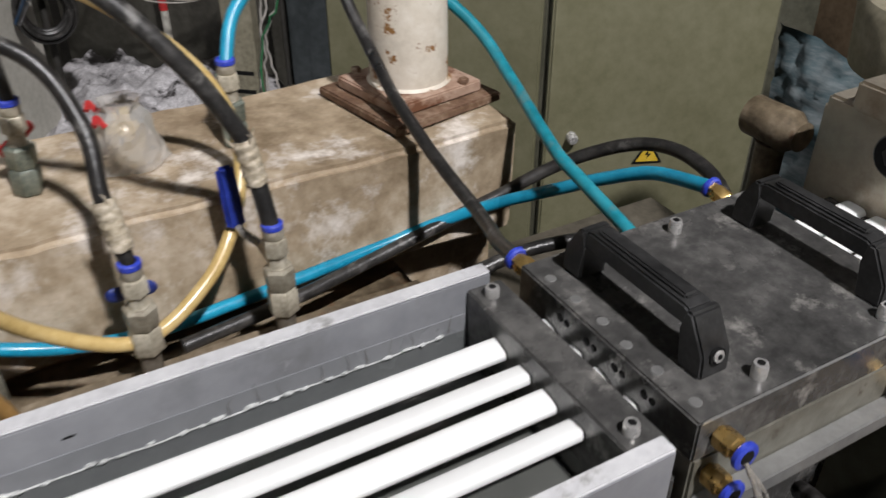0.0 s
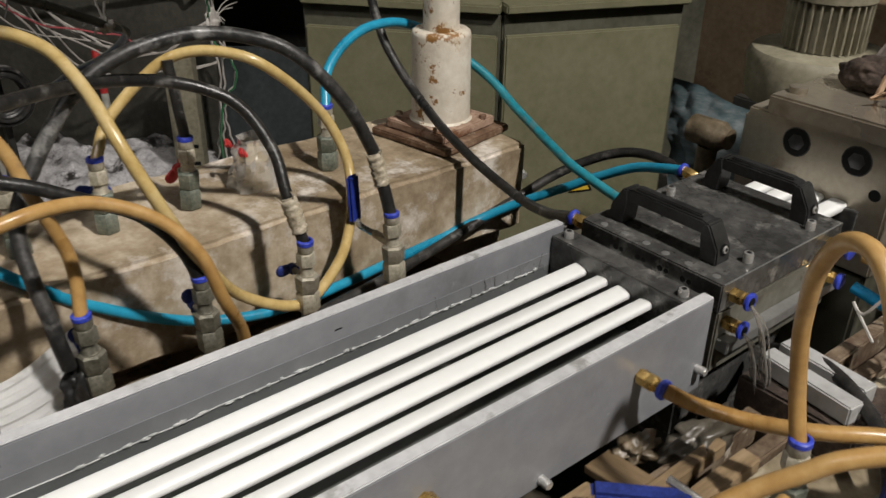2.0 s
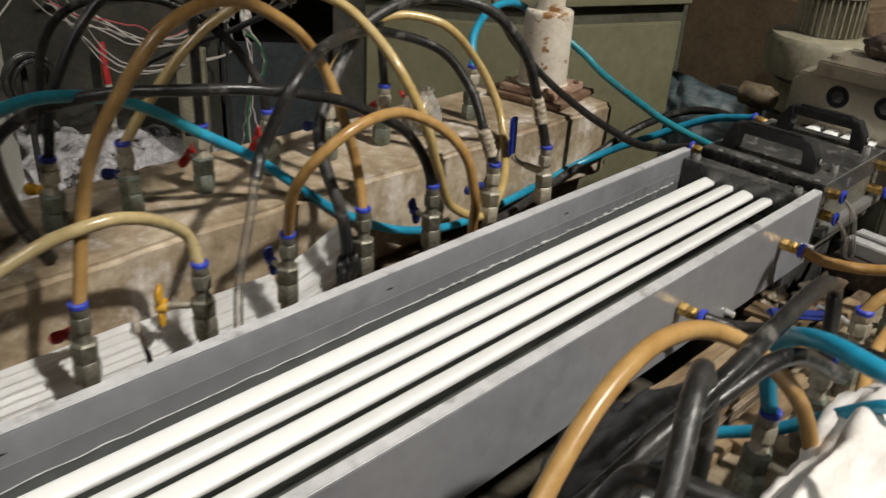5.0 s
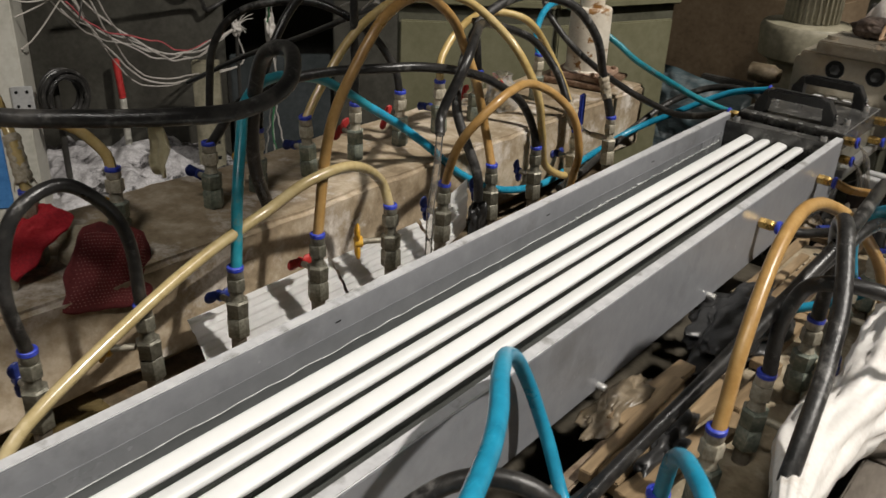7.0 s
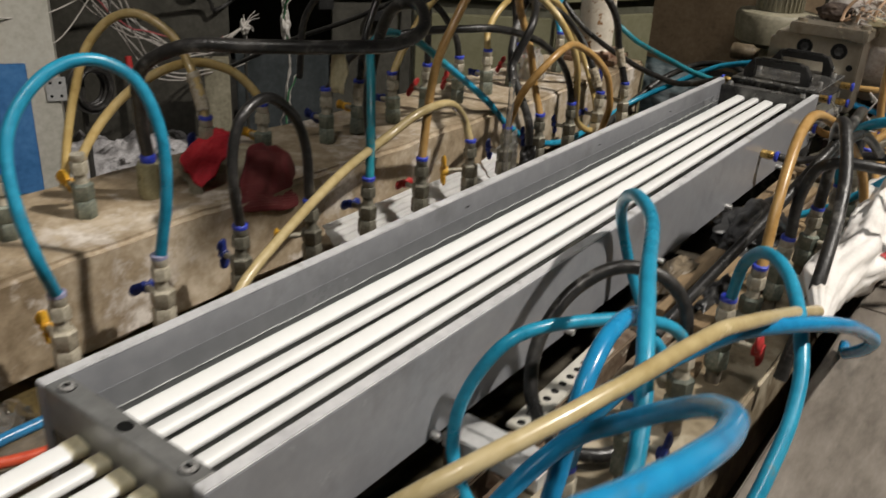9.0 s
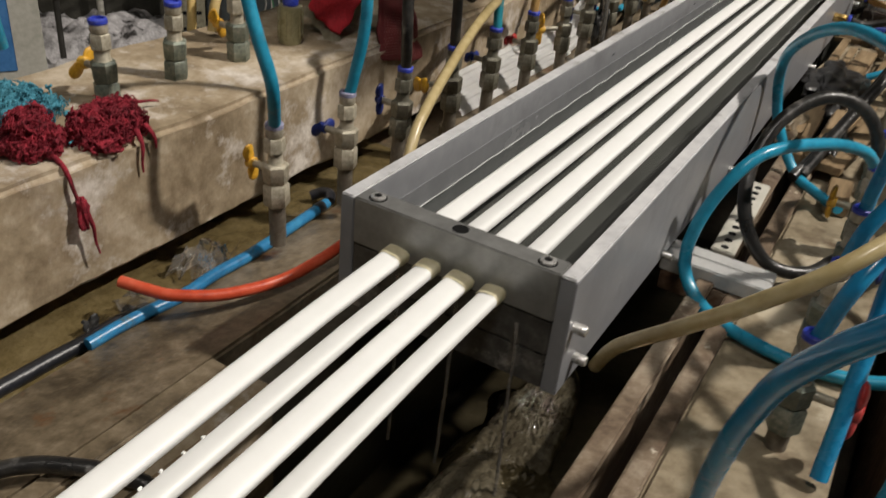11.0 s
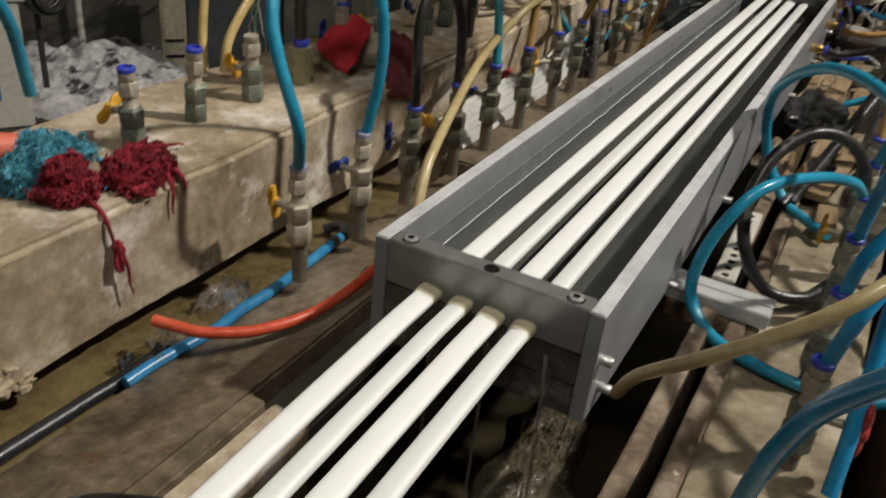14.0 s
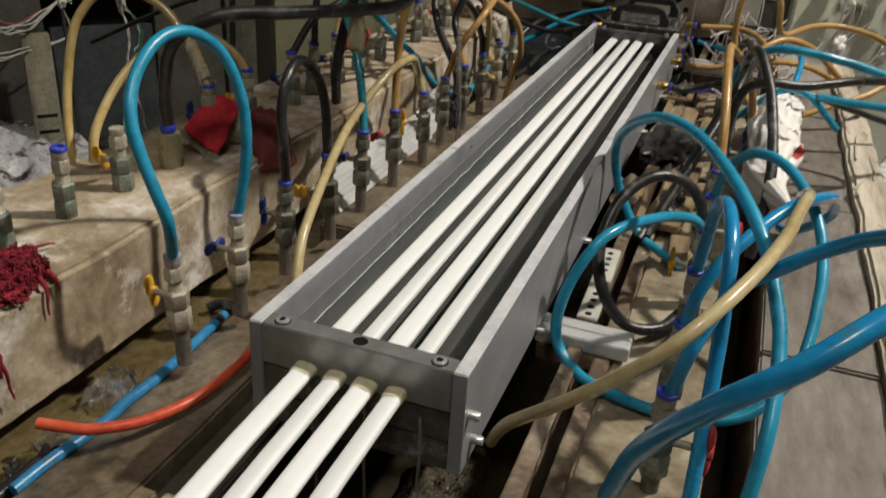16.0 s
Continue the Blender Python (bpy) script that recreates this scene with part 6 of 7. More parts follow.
def yarn_heap(centre, size, material, label, seed, loops=260, tails=(), cords=70):
    """A mop head: a ragged lumpy core under thick cords and fine loops of yarn, with hanging strands."""
    rnd = random.Random(seed)
    m = thing("mop_head", centre, label, "mop head", "mop heads")
    low = -size[2] * 0.62

    def reach(c):
        k = Vector((seed, 0, 0))
        return 0.80 + 0.55 * noise.noise(c * 1.3 + k) + 0.30 * abs(noise.noise(c * 3.1 + k)) + 0.20 * noise.noise(c * 6.5 + k)

    bm = bmesh.new()
    made = bmesh.ops.create_icosphere(bm, subdivisions=6, radius=1.0)
    for v in made["verts"]:
        c = v.co.copy()
        c *= reach(c) - 0.05 + 0.10 * noise.noise(c * 14 + Vector((seed, 5, 0))) + 0.05 * noise.noise(c * 30)
        v.co = Vector((c.x * size[0], c.y * size[1], max(low, c.z * size[2])))
    part("core", bm, material, m, smooth="all")
    bm = bmesh.new()
    for i in range(loops + cords):
        thick = i >= loops
        a, b = rnd.uniform(0, 2 * math.pi), rnd.uniform(-0.45, 1.0)
        c = math.sqrt(max(0, 1 - b * b))
        way0 = Vector((math.cos(a) * c, math.sin(a) * c, b))
        base = way0 * reach(way0) * rnd.uniform(0.90, 1.04)
        base = Vector((base.x * size[0], base.y * size[1], base.z * size[2]))
        out = way0.normalized()
        pts = [base]
        step = 0.0075 if thick else 0.0042
        for j in range(4 if thick else 3):
            way = Vector((rnd.uniform(-1, 1), rnd.uniform(-1, 1), rnd.uniform(-1, 1)))
            q = pts[-1] + (way - out * way.dot(out) * 0.45) * step + Vector((0, 0, -0.0012))
            q.z = max(low + 0.001, q.z)
            pts.append(q)
        tube(pts, rnd.uniform(0.0009, 0.0017) if thick else rnd.uniform(0.0003, 0.0007), 6 if thick else 4, 3, bm, shake=0.0008 if thick else 0.0)
    tagged(part("yarn", bm, material, m, smooth="all"), kind="stuff")
    for t in tails:
        part("strand", tube([Vector(q) - Vector(centre) for q in t], 0.0034, 9, 8, shake=0.005, taper=0.3), material, m)
    return m


def glove(corners, fold, sag, palm, label, seed, dots, cuff):
    """A limp work glove: a folded cloth between four corners (left, top, right, bottom), with a cream cuff."""
    left, top, right, bottom = (Vector(q) for q in corners)
    g = thing("work_glove", (left + right) / 2, label, "glove", "work gloves")
    home = g.location.copy()
    out = (right - left).cross(top - bottom).normalized()
    if out.x < 0:
        out = -out

    def skin(u, v):
        """u and v run from 0 to 1, from the left corner to the right one and from the bottom to the top."""
        q = left.lerp(top, v).lerp(bottom.lerp(right, v), u)
        mid = (q - left).dot(right - left) / (right - left).length_squared
        ridge = 1 - abs(v - u)
        e = 4 * min(u, 1 - u, v, 1 - v)
        w = 0.010 * noise.noise(Vector((u * 2.3 + seed, v * 2.1, 4.0))) + 0.007 * abs(noise.noise(Vector((u * 4.1, v * 3.2 + seed, 7.0)))) + 0.0015 * noise.noise(Vector((u * 15, v * 14, seed)))
        edge = Vector((0, 0.006 * noise.noise(Vector((u * 5, v * 5, seed))), 0.006 * noise.noise(Vector((u * 5, v * 5, seed + 9)))))
        return q - home + out * (fold * ridge * math.sin(math.pi * min(1, max(0, mid))) + w * min(1, e) + sag * u * (1 - u) * v * (1 - v) * 8) + edge * (1 - min(1, e))

    def corner(u, v):
        """Square to a shape with rounded corners."""
        x, y = u * 2 - 1, v * 2 - 1
        k = 1 - 0.13 * x * x * y * y
        return skin((x * k + 1) / 2, (y * k + 1) / 2)

    n = 30
    bm = bmesh.new()
    rows = [[bm.verts.new(corner(i / n, j / n)) for i in range(n + 1)] for j in range(n + 1)]
    for p, q in zip(rows, rows[1:]):
        for i in range(n):
            bm.faces.new((p[i], p[i + 1], q[i + 1], q[i]))
    bmesh.ops.recalc_face_normals(bm, faces=bm.faces[:])
    bmesh.ops.solidify(bm, geom=bm.faces[:], thickness=0.005)
    part("palm", bm, palm, g, smooth="all")
    if cuff:
        bm = bmesh.new()
        rows = [[bm.verts.new(skin(i / 14, -0.10 + 0.16 * j / 5) - out * (0.006 + 0.002 * math.sin(i)) + Vector((0, 0, 0.003 * noise.noise(Vector((i * 0.7, j, seed)))))) for i in range(15)] for j in range(6)]
        for p, q in zip(rows, rows[1:]):
            for i in range(14):
                bm.faces.new((p[i], p[i + 1], q[i + 1], q[i]))
        bmesh.ops.solidify(bm, geom=bm.faces[:], thickness=0.003)
        part("cuff", bm, GLOVE_CREAM, g, "cream cotton cuff", smooth="all")
    if dots:
        bm = bmesh.new()
        for i in range(2, 23):
            for j in range(2, 23):
                p = corner((i + 0.5 * (j % 2)) / 25, j / 25) + out * 0.0002
                bmesh.ops.create_icosphere(bm, subdivisions=1, radius=0.0008, matrix=Matrix.Translation(p))
        tagged(part("grip_dots", bm, DOT, g, "small pale rubber grip dots"), kind="stuff")
    return g


def wrapper(at, size, turn, seed, label):
    """A torn sheet of clear film, crumpled into an open tent with flat facets."""
    bm = bmesh.new()
    rows = []
    n = 11
    for j in range(n):
        row = []
        for i in range(n):
            u, v = i / (n - 1) * 2 - 1, j / (n - 1) * 2 - 1
            g = Vector((u * 1.5 + seed, v * 1.5, seed * 0.7))
            ridge = 1 - 2.2 * abs(noise.noise(g))
            edge = 1 - 0.55 * max(abs(u), abs(v)) ** 2
            h = max(0.0, 0.62 * edge + 0.50 * ridge - 0.30 + 0.22 * noise.noise(g * 3.1))
            q = Vector((u * (1 + 0.25 * noise.noise(g * 1.3 + Vector((4, 0, 0)))), v * (1 + 0.25 * noise.noise(g * 1.3 + Vector((0, 7, 0)))), h))
            row.append(bm.verts.new((q.x * size[0], q.y * size[1], q.z * size[2])))
        rows.append(row)
    for a, c in zip(rows, rows[1:]):
        for i in range(n - 1):
            bm.faces.new((a[i], a[i + 1], c[i + 1]))
            bm.faces.new((a[i], c[i + 1], c[i]))
    ob = solid("cellophane", bm, PLASTIC_FILM, label, "wrapper", "cellophane scraps", smooth=False)
    ob.matrix_world = pose(*at, 0, 0, turn)
    return ob


def left_clutter():
    yarn_heap((-0.413, 0.010, 0.970), (0.031, 0.043, 0.025), MOP_RED, "crimson yarn mop head dropped on the plinth edge", 3, 2600,
              [[(-0.388, 0.022, 0.966), (-0.379, 0.022, 0.95), (-0.377, 0.021, 0.922)], [(-0.388, 0.034, 0.966), (-0.379, 0.036, 0.957), (-0.377, 0.038, 0.942)], [(-0.43, 0.045, 0.975), (-0.445, 0.075, 0.966), (-0.44, 0.10, 0.9585)]], 40)
    yarn_heap((-0.483, -0.050, 0.974), (0.038, 0.048, 0.031), MOP_TEAL, "teal yarn mop head on the plinth", 8, 3000,
              [[(-0.45, -0.01, 0.975), (-0.428, -0.005, 0.966), (-0.418, -0.022, 0.9585)], [(-0.46, 0.0, 0.970), (-0.432, -0.012, 0.962), (-0.415, -0.035, 0.9585)]], 60)
    bundle = yarn_heap((-0.434, -0.064, 0.974), (0.026, 0.031, 0.027), MOP_RED, "crimson yarn bundle with a hanging strand", 13, 2000,
              [[(-0.425, -0.063, 0.962), (-0.40, -0.064, 0.959), (-0.378, -0.066, 0.945), (-0.376, -0.064, 0.92), (-0.376, -0.058, 0.90)], [(-0.376, -0.061, 0.925), (-0.373, -0.058, 0.905), (-0.372, -0.052, 0.885), (-0.374, -0.047, 0.856)]], 30)
    part("tuft", blob((0.059, 0.004, -0.066), (0.0040, 0.0055, 0.017), 4, 0.5, 8, 4), MOP_RED, bundle, smooth="all")
    solid("bent_pipe_stub", tube([(-0.604, -0.13, 0.972), (-0.575, -0.075, 0.974), (-0.541, -0.036, 0.972)], 0.0155, 16, 5), SALMON, "orange-red plastic pipe stub lying on the plinth", "pipe")
    glove(((-0.381, 0.449, 0.936), (-0.432, 0.520, 1.022), (-0.424, 0.598, 0.990), (-0.378, 0.575, 0.910)), 0.004, 0.012, NET_MAROON, "maroon rubber-dotted cotton glove hanging over the plinth edge", 2.3, True, False)
    glove(((-0.519, 0.455, 0.985), (-0.480, 0.498, 1.036), (-0.460, 0.540, 1.012), (-0.436, 0.434, 0.960)), 0.016, 0.004, NET_RED, "bright red work glove lying limp on the plinth", 7.1, False, True)
    glove(((-0.470, 0.50, 0.962), (-0.462, 0.528, 1.005), (-0.418, 0.560, 1.000), (-0.405, 0.520, 0.962)), 0.004, 0.002, GLOVE_CREAM, "cream cotton glove lining folded between two gloves", 11.4, False, False)
    # bottle in a clear bag
    b = thing("bagged_bottle", (-0.500, 1.452, 0.957), "brown bottle in a crumpled clear plastic bag", "bottle")
    part("bottle", lathe([(0, 0.018), (0.003, 0.020), (0.04, 0.020), (0.05, 0.010), (0.058, 0.009)], 18), HOSE_PALE, b)
    bm = bmesh.new()
    rows = []
    for j in range(15):
        s = j / 14
        r0 = 0.036 - 0.014 * s - 0.016 * max(0, s - 0.75) / 0.25 + 0.014 * max(0, s - 0.88) / 0.12
        row = []
        for i in range(30):
            a = 2 * math.pi * i / 30
            r = r0 * (1 + 0.22 * noise.noise(Vector((math.cos(a) * 1.8, math.sin(a) * 1.8, s * 3))) + 0.16 * noise.noise(Vector((math.cos(a) * 5, math.sin(a) * 5, s * 5))))
            row.append(bm.verts.new((r * math.cos(a), r * math.sin(a), 0.001 + 0.070 * s + 0.004 * noise.noise(Vector((a, s * 4, 2))) * s)))
        rows.append(row)
    for a, c in zip(rows, rows[1:]):
        for i in range(30):
            bm.faces.new((a[i], a[(i + 1) % 30], c[(i + 1) % 30], c[i]))
    part("bag", bm, BAG_FILM, b, smooth=False)
    for q in (-0.022, 0.02):
        part("tie", tube([(q, -0.02, 0.052), (q - 0.004, -0.026, 0.062), (q + 0.006, -0.03, 0.058)], 0.0032, 6, 4), HANDLE_RED, b)
    wrapper((-0.350, 0.070, 0.790), (0.024, 0.034, 0.044), 10, 17.3, "crumpled clear cellophane in the gutter")
    wrapper((-0.347, -0.030, 0.789), (0.016, 0.022, 0.030), -15, 27.6, "crumpled clear cellophane by the gutter hose")
    solid("rubber_scrap", blob((-0.352, -0.085, 0.797), (0.005, 0.009, 0.009), 5, 0.6, 7, 3), BLACK_PLASTIC, "black rubber scrap in the gutter", "scrap", smooth=False)
    # crumpled film heaps behind the plinth
    for (cx, cy, rx, ry, hgt, seed) in ((-2.72, 1.86, 0.64, 0.46, 0.045, 1.0),):
        bm = bmesh.new()
        rows = []
        for j in range(131):
            row = []
            for i in range(111):
                u, v = i / 55 - 1, j / 65 - 1
                x, y = cx + rx * u, cy + ry * v
                fall = max(0.0, 1 - (u * u + v * v)) ** 0.32
                n = noise.noise(Vector((x * 6, y * 6, seed))) + 0.6 * noise.noise(Vector((x * 14, y * 14, 2.3)))
                m = 1 - 2 * abs(noise.noise(Vector((x * 7, y * 6, 4.0 + seed)))) + 0.6 * abs(noise.noise(Vector((x * 17, y * 14, 1.0)))) + 0.16 * noise.noise(Vector((x * 45, y * 40, 1.0)))
                row.append(bm.verts.new((x, y, 0.061 + fall * (hgt * (1.15 - 0.5 * u) + 0.035 * n + 0.050 * m))))
            rows.append(row)
        for a, c in zip(rows, rows[1:]):
            for i in range(110):
                if any(v.co.z > 0.062 for v in (a[i], a[i + 1], c[i + 1], c[i])):
                    bm.faces.new((a[i], a[i + 1], c[i + 1], c[i]))
        bmesh.ops.delete(bm, geom=[v for v in bm.verts if not v.link_faces], context="VERTS")
        solid("film_heap", bm, FILM, "heap of crumpled grey white plastic film behind the plinth", "plastic film", kind="stuff", smooth="all")
    # Made-up black slab that keeps the floor behind the plinth dark.
    solid("floor_mat", box(-3.3, -0.625, -0.9, 2.3, 0.0, 0.06, 0.005), MACHINE_DARK, "black slab added to keep the floor behind the plinth dark", "mat", kind="structure")
    # ribbed white offcuts leaning at the foot of the plinth
    for (y0, y1, foot, head, curl, lift) in ((0.60, 0.845, (-0.315, 0.829), (-0.364, 0.876), 0.0, 0.002), (0.853, 1.045, (-0.318, 0.829), (-0.366, 0.872), 0.0, 0.0), (1.050, 1.140, (-0.325, 0.829), (-0.364, 0.876), 0.022, 0.054)):
        bm = bmesh.new()
        rows = []
        n = 24
        for j in range(n + 1):
            s = j / n
            f = Vector((foot[0] - curl * s * s * 0.3, 0, foot[1] + lift * 0.3 * s * s))
            t = Vector((head[0] + curl * 1.1 * s * s * s, 0, head[1] + lift * s * s))
            d = (t - f)
            out = Vector((-d.z, 0, d.x)).normalized() * -1
            row = []
            for i in range(41):
                u = i / 40
                rib = 0.0030 * math.sin(u * math.pi) + 0.0009 * max(-1, min(1, 3 * math.sin(u * 3.5 * 2 * math.pi)))
                row.append(bm.verts.new(f + d * u + out * rib + Vector((0, y0 + (y1 - y0) * s + 0.006 * u, 0))))
            rows.append(row)
        for a, c in zip(rows, rows[1:]):
            for i in range(40):
                bm.faces.new((a[i], a[i + 1], c[i + 1], c[i]))
        bmesh.ops.solidify(bm, geom=bm.faces[:], thickness=0.0022)
        solid("ribbed_offcut", bm, WHITE_SCRAP, "white curled plastic offcut by the plinth" if curl else "white ribbed plastic profile offcut leaning on the plinth", "offcut", "white offcuts", smooth=False)
    # torn amber film caught on the thick black hose
    bm = bmesh.new()
    rows = []
    for j in range(9):
        row = []
        for i in range(9):
            u, v = i / 8, j / 8
            w = 0.028 * (0.45 + 0.55 * math.sin(v * 2.6))
            row.append(bm.verts.new((-0.252 + (u - 0.5) * w + 0.004 * noise.noise(Vector((u * 4, v * 4, 1))), 0.525 + 0.010 * noise.noise(Vector((u * 3, v * 3, 8))), 1.186 - 0.058 * v)))
        rows.append(row)
    for a, c in zip(rows, rows[1:]):
        for i in range(8):
            bm.faces.new((a[i], a[i + 1], c[i + 1], c[i]))
    bmesh.ops.solidify(bm, geom=bm.faces[:], thickness=0.0008)
    solid("torn_film", bm, CREAM, "torn scrap of yellow film hanging on a black hose", "scrap", smooth="all")
    # harness of thin wires tied to a standing rod
    h = thing("wire_harness", (-2.475, 2.287, 0.0), "harness of sagging white wires tied to a rod", "wiring")
    h.scale = (2.0, 2.0, 2.0)
    part("rod", lathe([(0.0, 0.004), (0.36, 0.004)], 10), MACHINE_DARK, h)
    part("knot", blob((0, 0, 0.345), (0.008, 0.010, 0.014), 6, 0.6, 9, 4), WIRE_WHITE, h, "knot of white wire ends", smooth="all")
    rnd = random.Random(31)
    for i in range(9):
        a = Vector((rnd.uniform(-0.04, 0.04), -0.36 + rnd.uniform(-0.03, 0.03), 0.46 + rnd.uniform(-0.03, 0.03)))
        low = i in (2, 5, 8)
        b = Vector((0, 0.01, 0.27)) if low else Vector((rnd.uniform(-0.01, 0.01), -0.10, 0.310 + rnd.uniform(-0.01, 0.01)))
        q = Vector((rnd.uniform(-0.03, 0.03), -0.21 + rnd.uniform(-0.03, 0.03), (0.265 if low else 0.335) + rnd.uniform(-0.02, 0.02)))
        part("wire", tube([a, a * 0.65 + q * 0.35 + Vector((0, 0, -0.022)), q, q * 0.5 + b * 0.5 + Vector((0, 0, -0.010)), b, Vector((0, 0, 0.345))], rnd.choice((0.0012, 0.0015, 0.0019)), 6, 6, shake=0.004), WIRE_RED if i == 7 else WIRE_WHITE, h)
    for i in range(6):
        a = Vector((0, 0, 0.345))
        way = Vector((rnd.uniform(-0.02, 0.02), rnd.uniform(0.0, 0.06), rnd.uniform(-0.01, 0.04)))
        part("wire_end", tube([a, a + way * 0.5 + Vector((0, 0, 0.006)), a + way], 0.0013, 5, 4, taper=0.6), WIRE_WHITE, h)
    for i in range(7):
        a = Vector((rnd.uniform(-0.03, 0.03), -0.35 + rnd.uniform(-0.02, 0.02), 0.46 + rnd.uniform(-0.02, 0.02)))
        b = a + Vector((rnd.uniform(-0.05, 0.05), rnd.uniform(-0.30, 0.16), rnd.uniform(-0.22, 0.10)))
        part("wire", tube([a, (a + b) / 2 + Vector((0, 0, -rnd.uniform(0.01, 0.05))), b], 0.0015, 6, 7), WIRE_WHITE if i % 3 else HOSE_BLACK, h)
    for i in range(6):
        a = Vector((rnd.uniform(-0.3, 0.0), rnd.uniform(-0.3, 0.0), 0.50 + rnd.uniform(0, 0.15)))
        b = a + Vector((rnd.uniform(-0.1, 0.1), rnd.uniform(0.3, 0.6), rnd.uniform(-0.05, 0.15)))
        part("cable", tube([a, a * 0.6 + b * 0.4 + Vector((0, 0, -0.10)), (a + b) / 2 + Vector((0, 0, -0.13)), b], 0.0045, 8, 7), HOSE_BLACK, h, "dusty black cable")
    coil = thing("cable_coil", (-2.59, 1.54, 0.0), "black cable coiled on a hook beside the operator panel", "cable coil")
    part("hook_post", lathe([(0.0, 0.012), (0.62, 0.012)], 10), MACHINE_DARK, coil)
    for k in range(9):
        q, rr = 0.35 * k, 0.075 + 0.012 * math.sin(2.3 * k)
        ring = [(0.03 + 0.008 * k, rr * math.cos(q + w * 0.7), 0.53 + rr * 1.1 * math.sin(q + w * 0.7)) for w in range(10)]
        part("turn", tube(ring, 0.008, 7, 5), HOSE_BLACK, coil)
    r = thing("marker_rod", (-2.878, 1.965, 0.158), "thin rod painted red above and white below", "rod")
    part("lower_rod", tube([(0.004, 0, -0.097), (0, 0, 0.206)], 0.015, 12, 2), PALE_PANEL, r)
    part("upper_rod", tube([(0, 0, 0.207), (-0.022, 0.000, 0.374)], 0.015, 12, 2), HANDLE_RED, r, "red painted upper half")
    d = thing("dangling_wires", (-1.96, 2.05, 0.0), "loose bundle of white and green wires dangling from above", "wiring")
    for k, (x, y) in enumerate(((0.0, 0.0), (0.016, 0.024), (-0.022, -0.016), (0.03, -0.02))):
        part("wire", tube([(x, y, 2.4), (x + 0.01, y + 0.01, 1.10), (x * 0.3, y * 0.3, 0.86), (x * 0.4 - 0.01, y * 0.4, 0.78), (x + 0.02, y + 0.02 * k, 0.66), (x * 0.3, y * 0.3, 0.52), (x * 1.4, y * 1.4, 0.30), (x + 0.01, y, 0.02)], 0.0032, 6, 8, shake=0.010), WIRE_GREEN if k == 3 else WIRE_WHITE, d)
    part("tape", blob((0, 0, 0.80), (0.016, 0.016, 0.05), 9, 0.5, 9, 4), WIRE_WHITE, d, "white tape round the wires", smooth="all")
    hang = thing("taped_joint", (-0.744, 1.36, 1.142), "white tape with loose ends round a cable joint", "tape")
    part("wrap", blob((0, 0, 0), (0.016, 0.011, 0.010), 17, 0.5, 9, 4), WIRE_WHITE, hang, smooth="all")
    for k in range(5):
        e = Vector((rnd.uniform(-0.16, -0.05), rnd.uniform(-0.01, 0.05), rnd.uniform(-0.06, 0.05)))
        part("loose_end", tube([(0, 0, 0), e * 0.5 + Vector((0, 0, 0.012)), e], 0.0018, 6, 6, shake=0.003), WIRE_WHITE, hang)


left_clutter()


def bar(name, p, q, w, h, mat, label, category, group=""):
    """A bar lying from p to q (its underside), w wide and h high."""
    d = Vector(q) - Vector(p)
    bm = box(-w / 2, w / 2, 0, d.length, 0, h, min(w, h) * 0.08, wear=0.0006, cuts=6)
    ob = solid(name, bm, mat, label, category, group)
    ob.matrix_world = Matrix.Translation(p) @ d.to_track_quat("Y", "Z").to_matrix().to_4x4()
    return ob


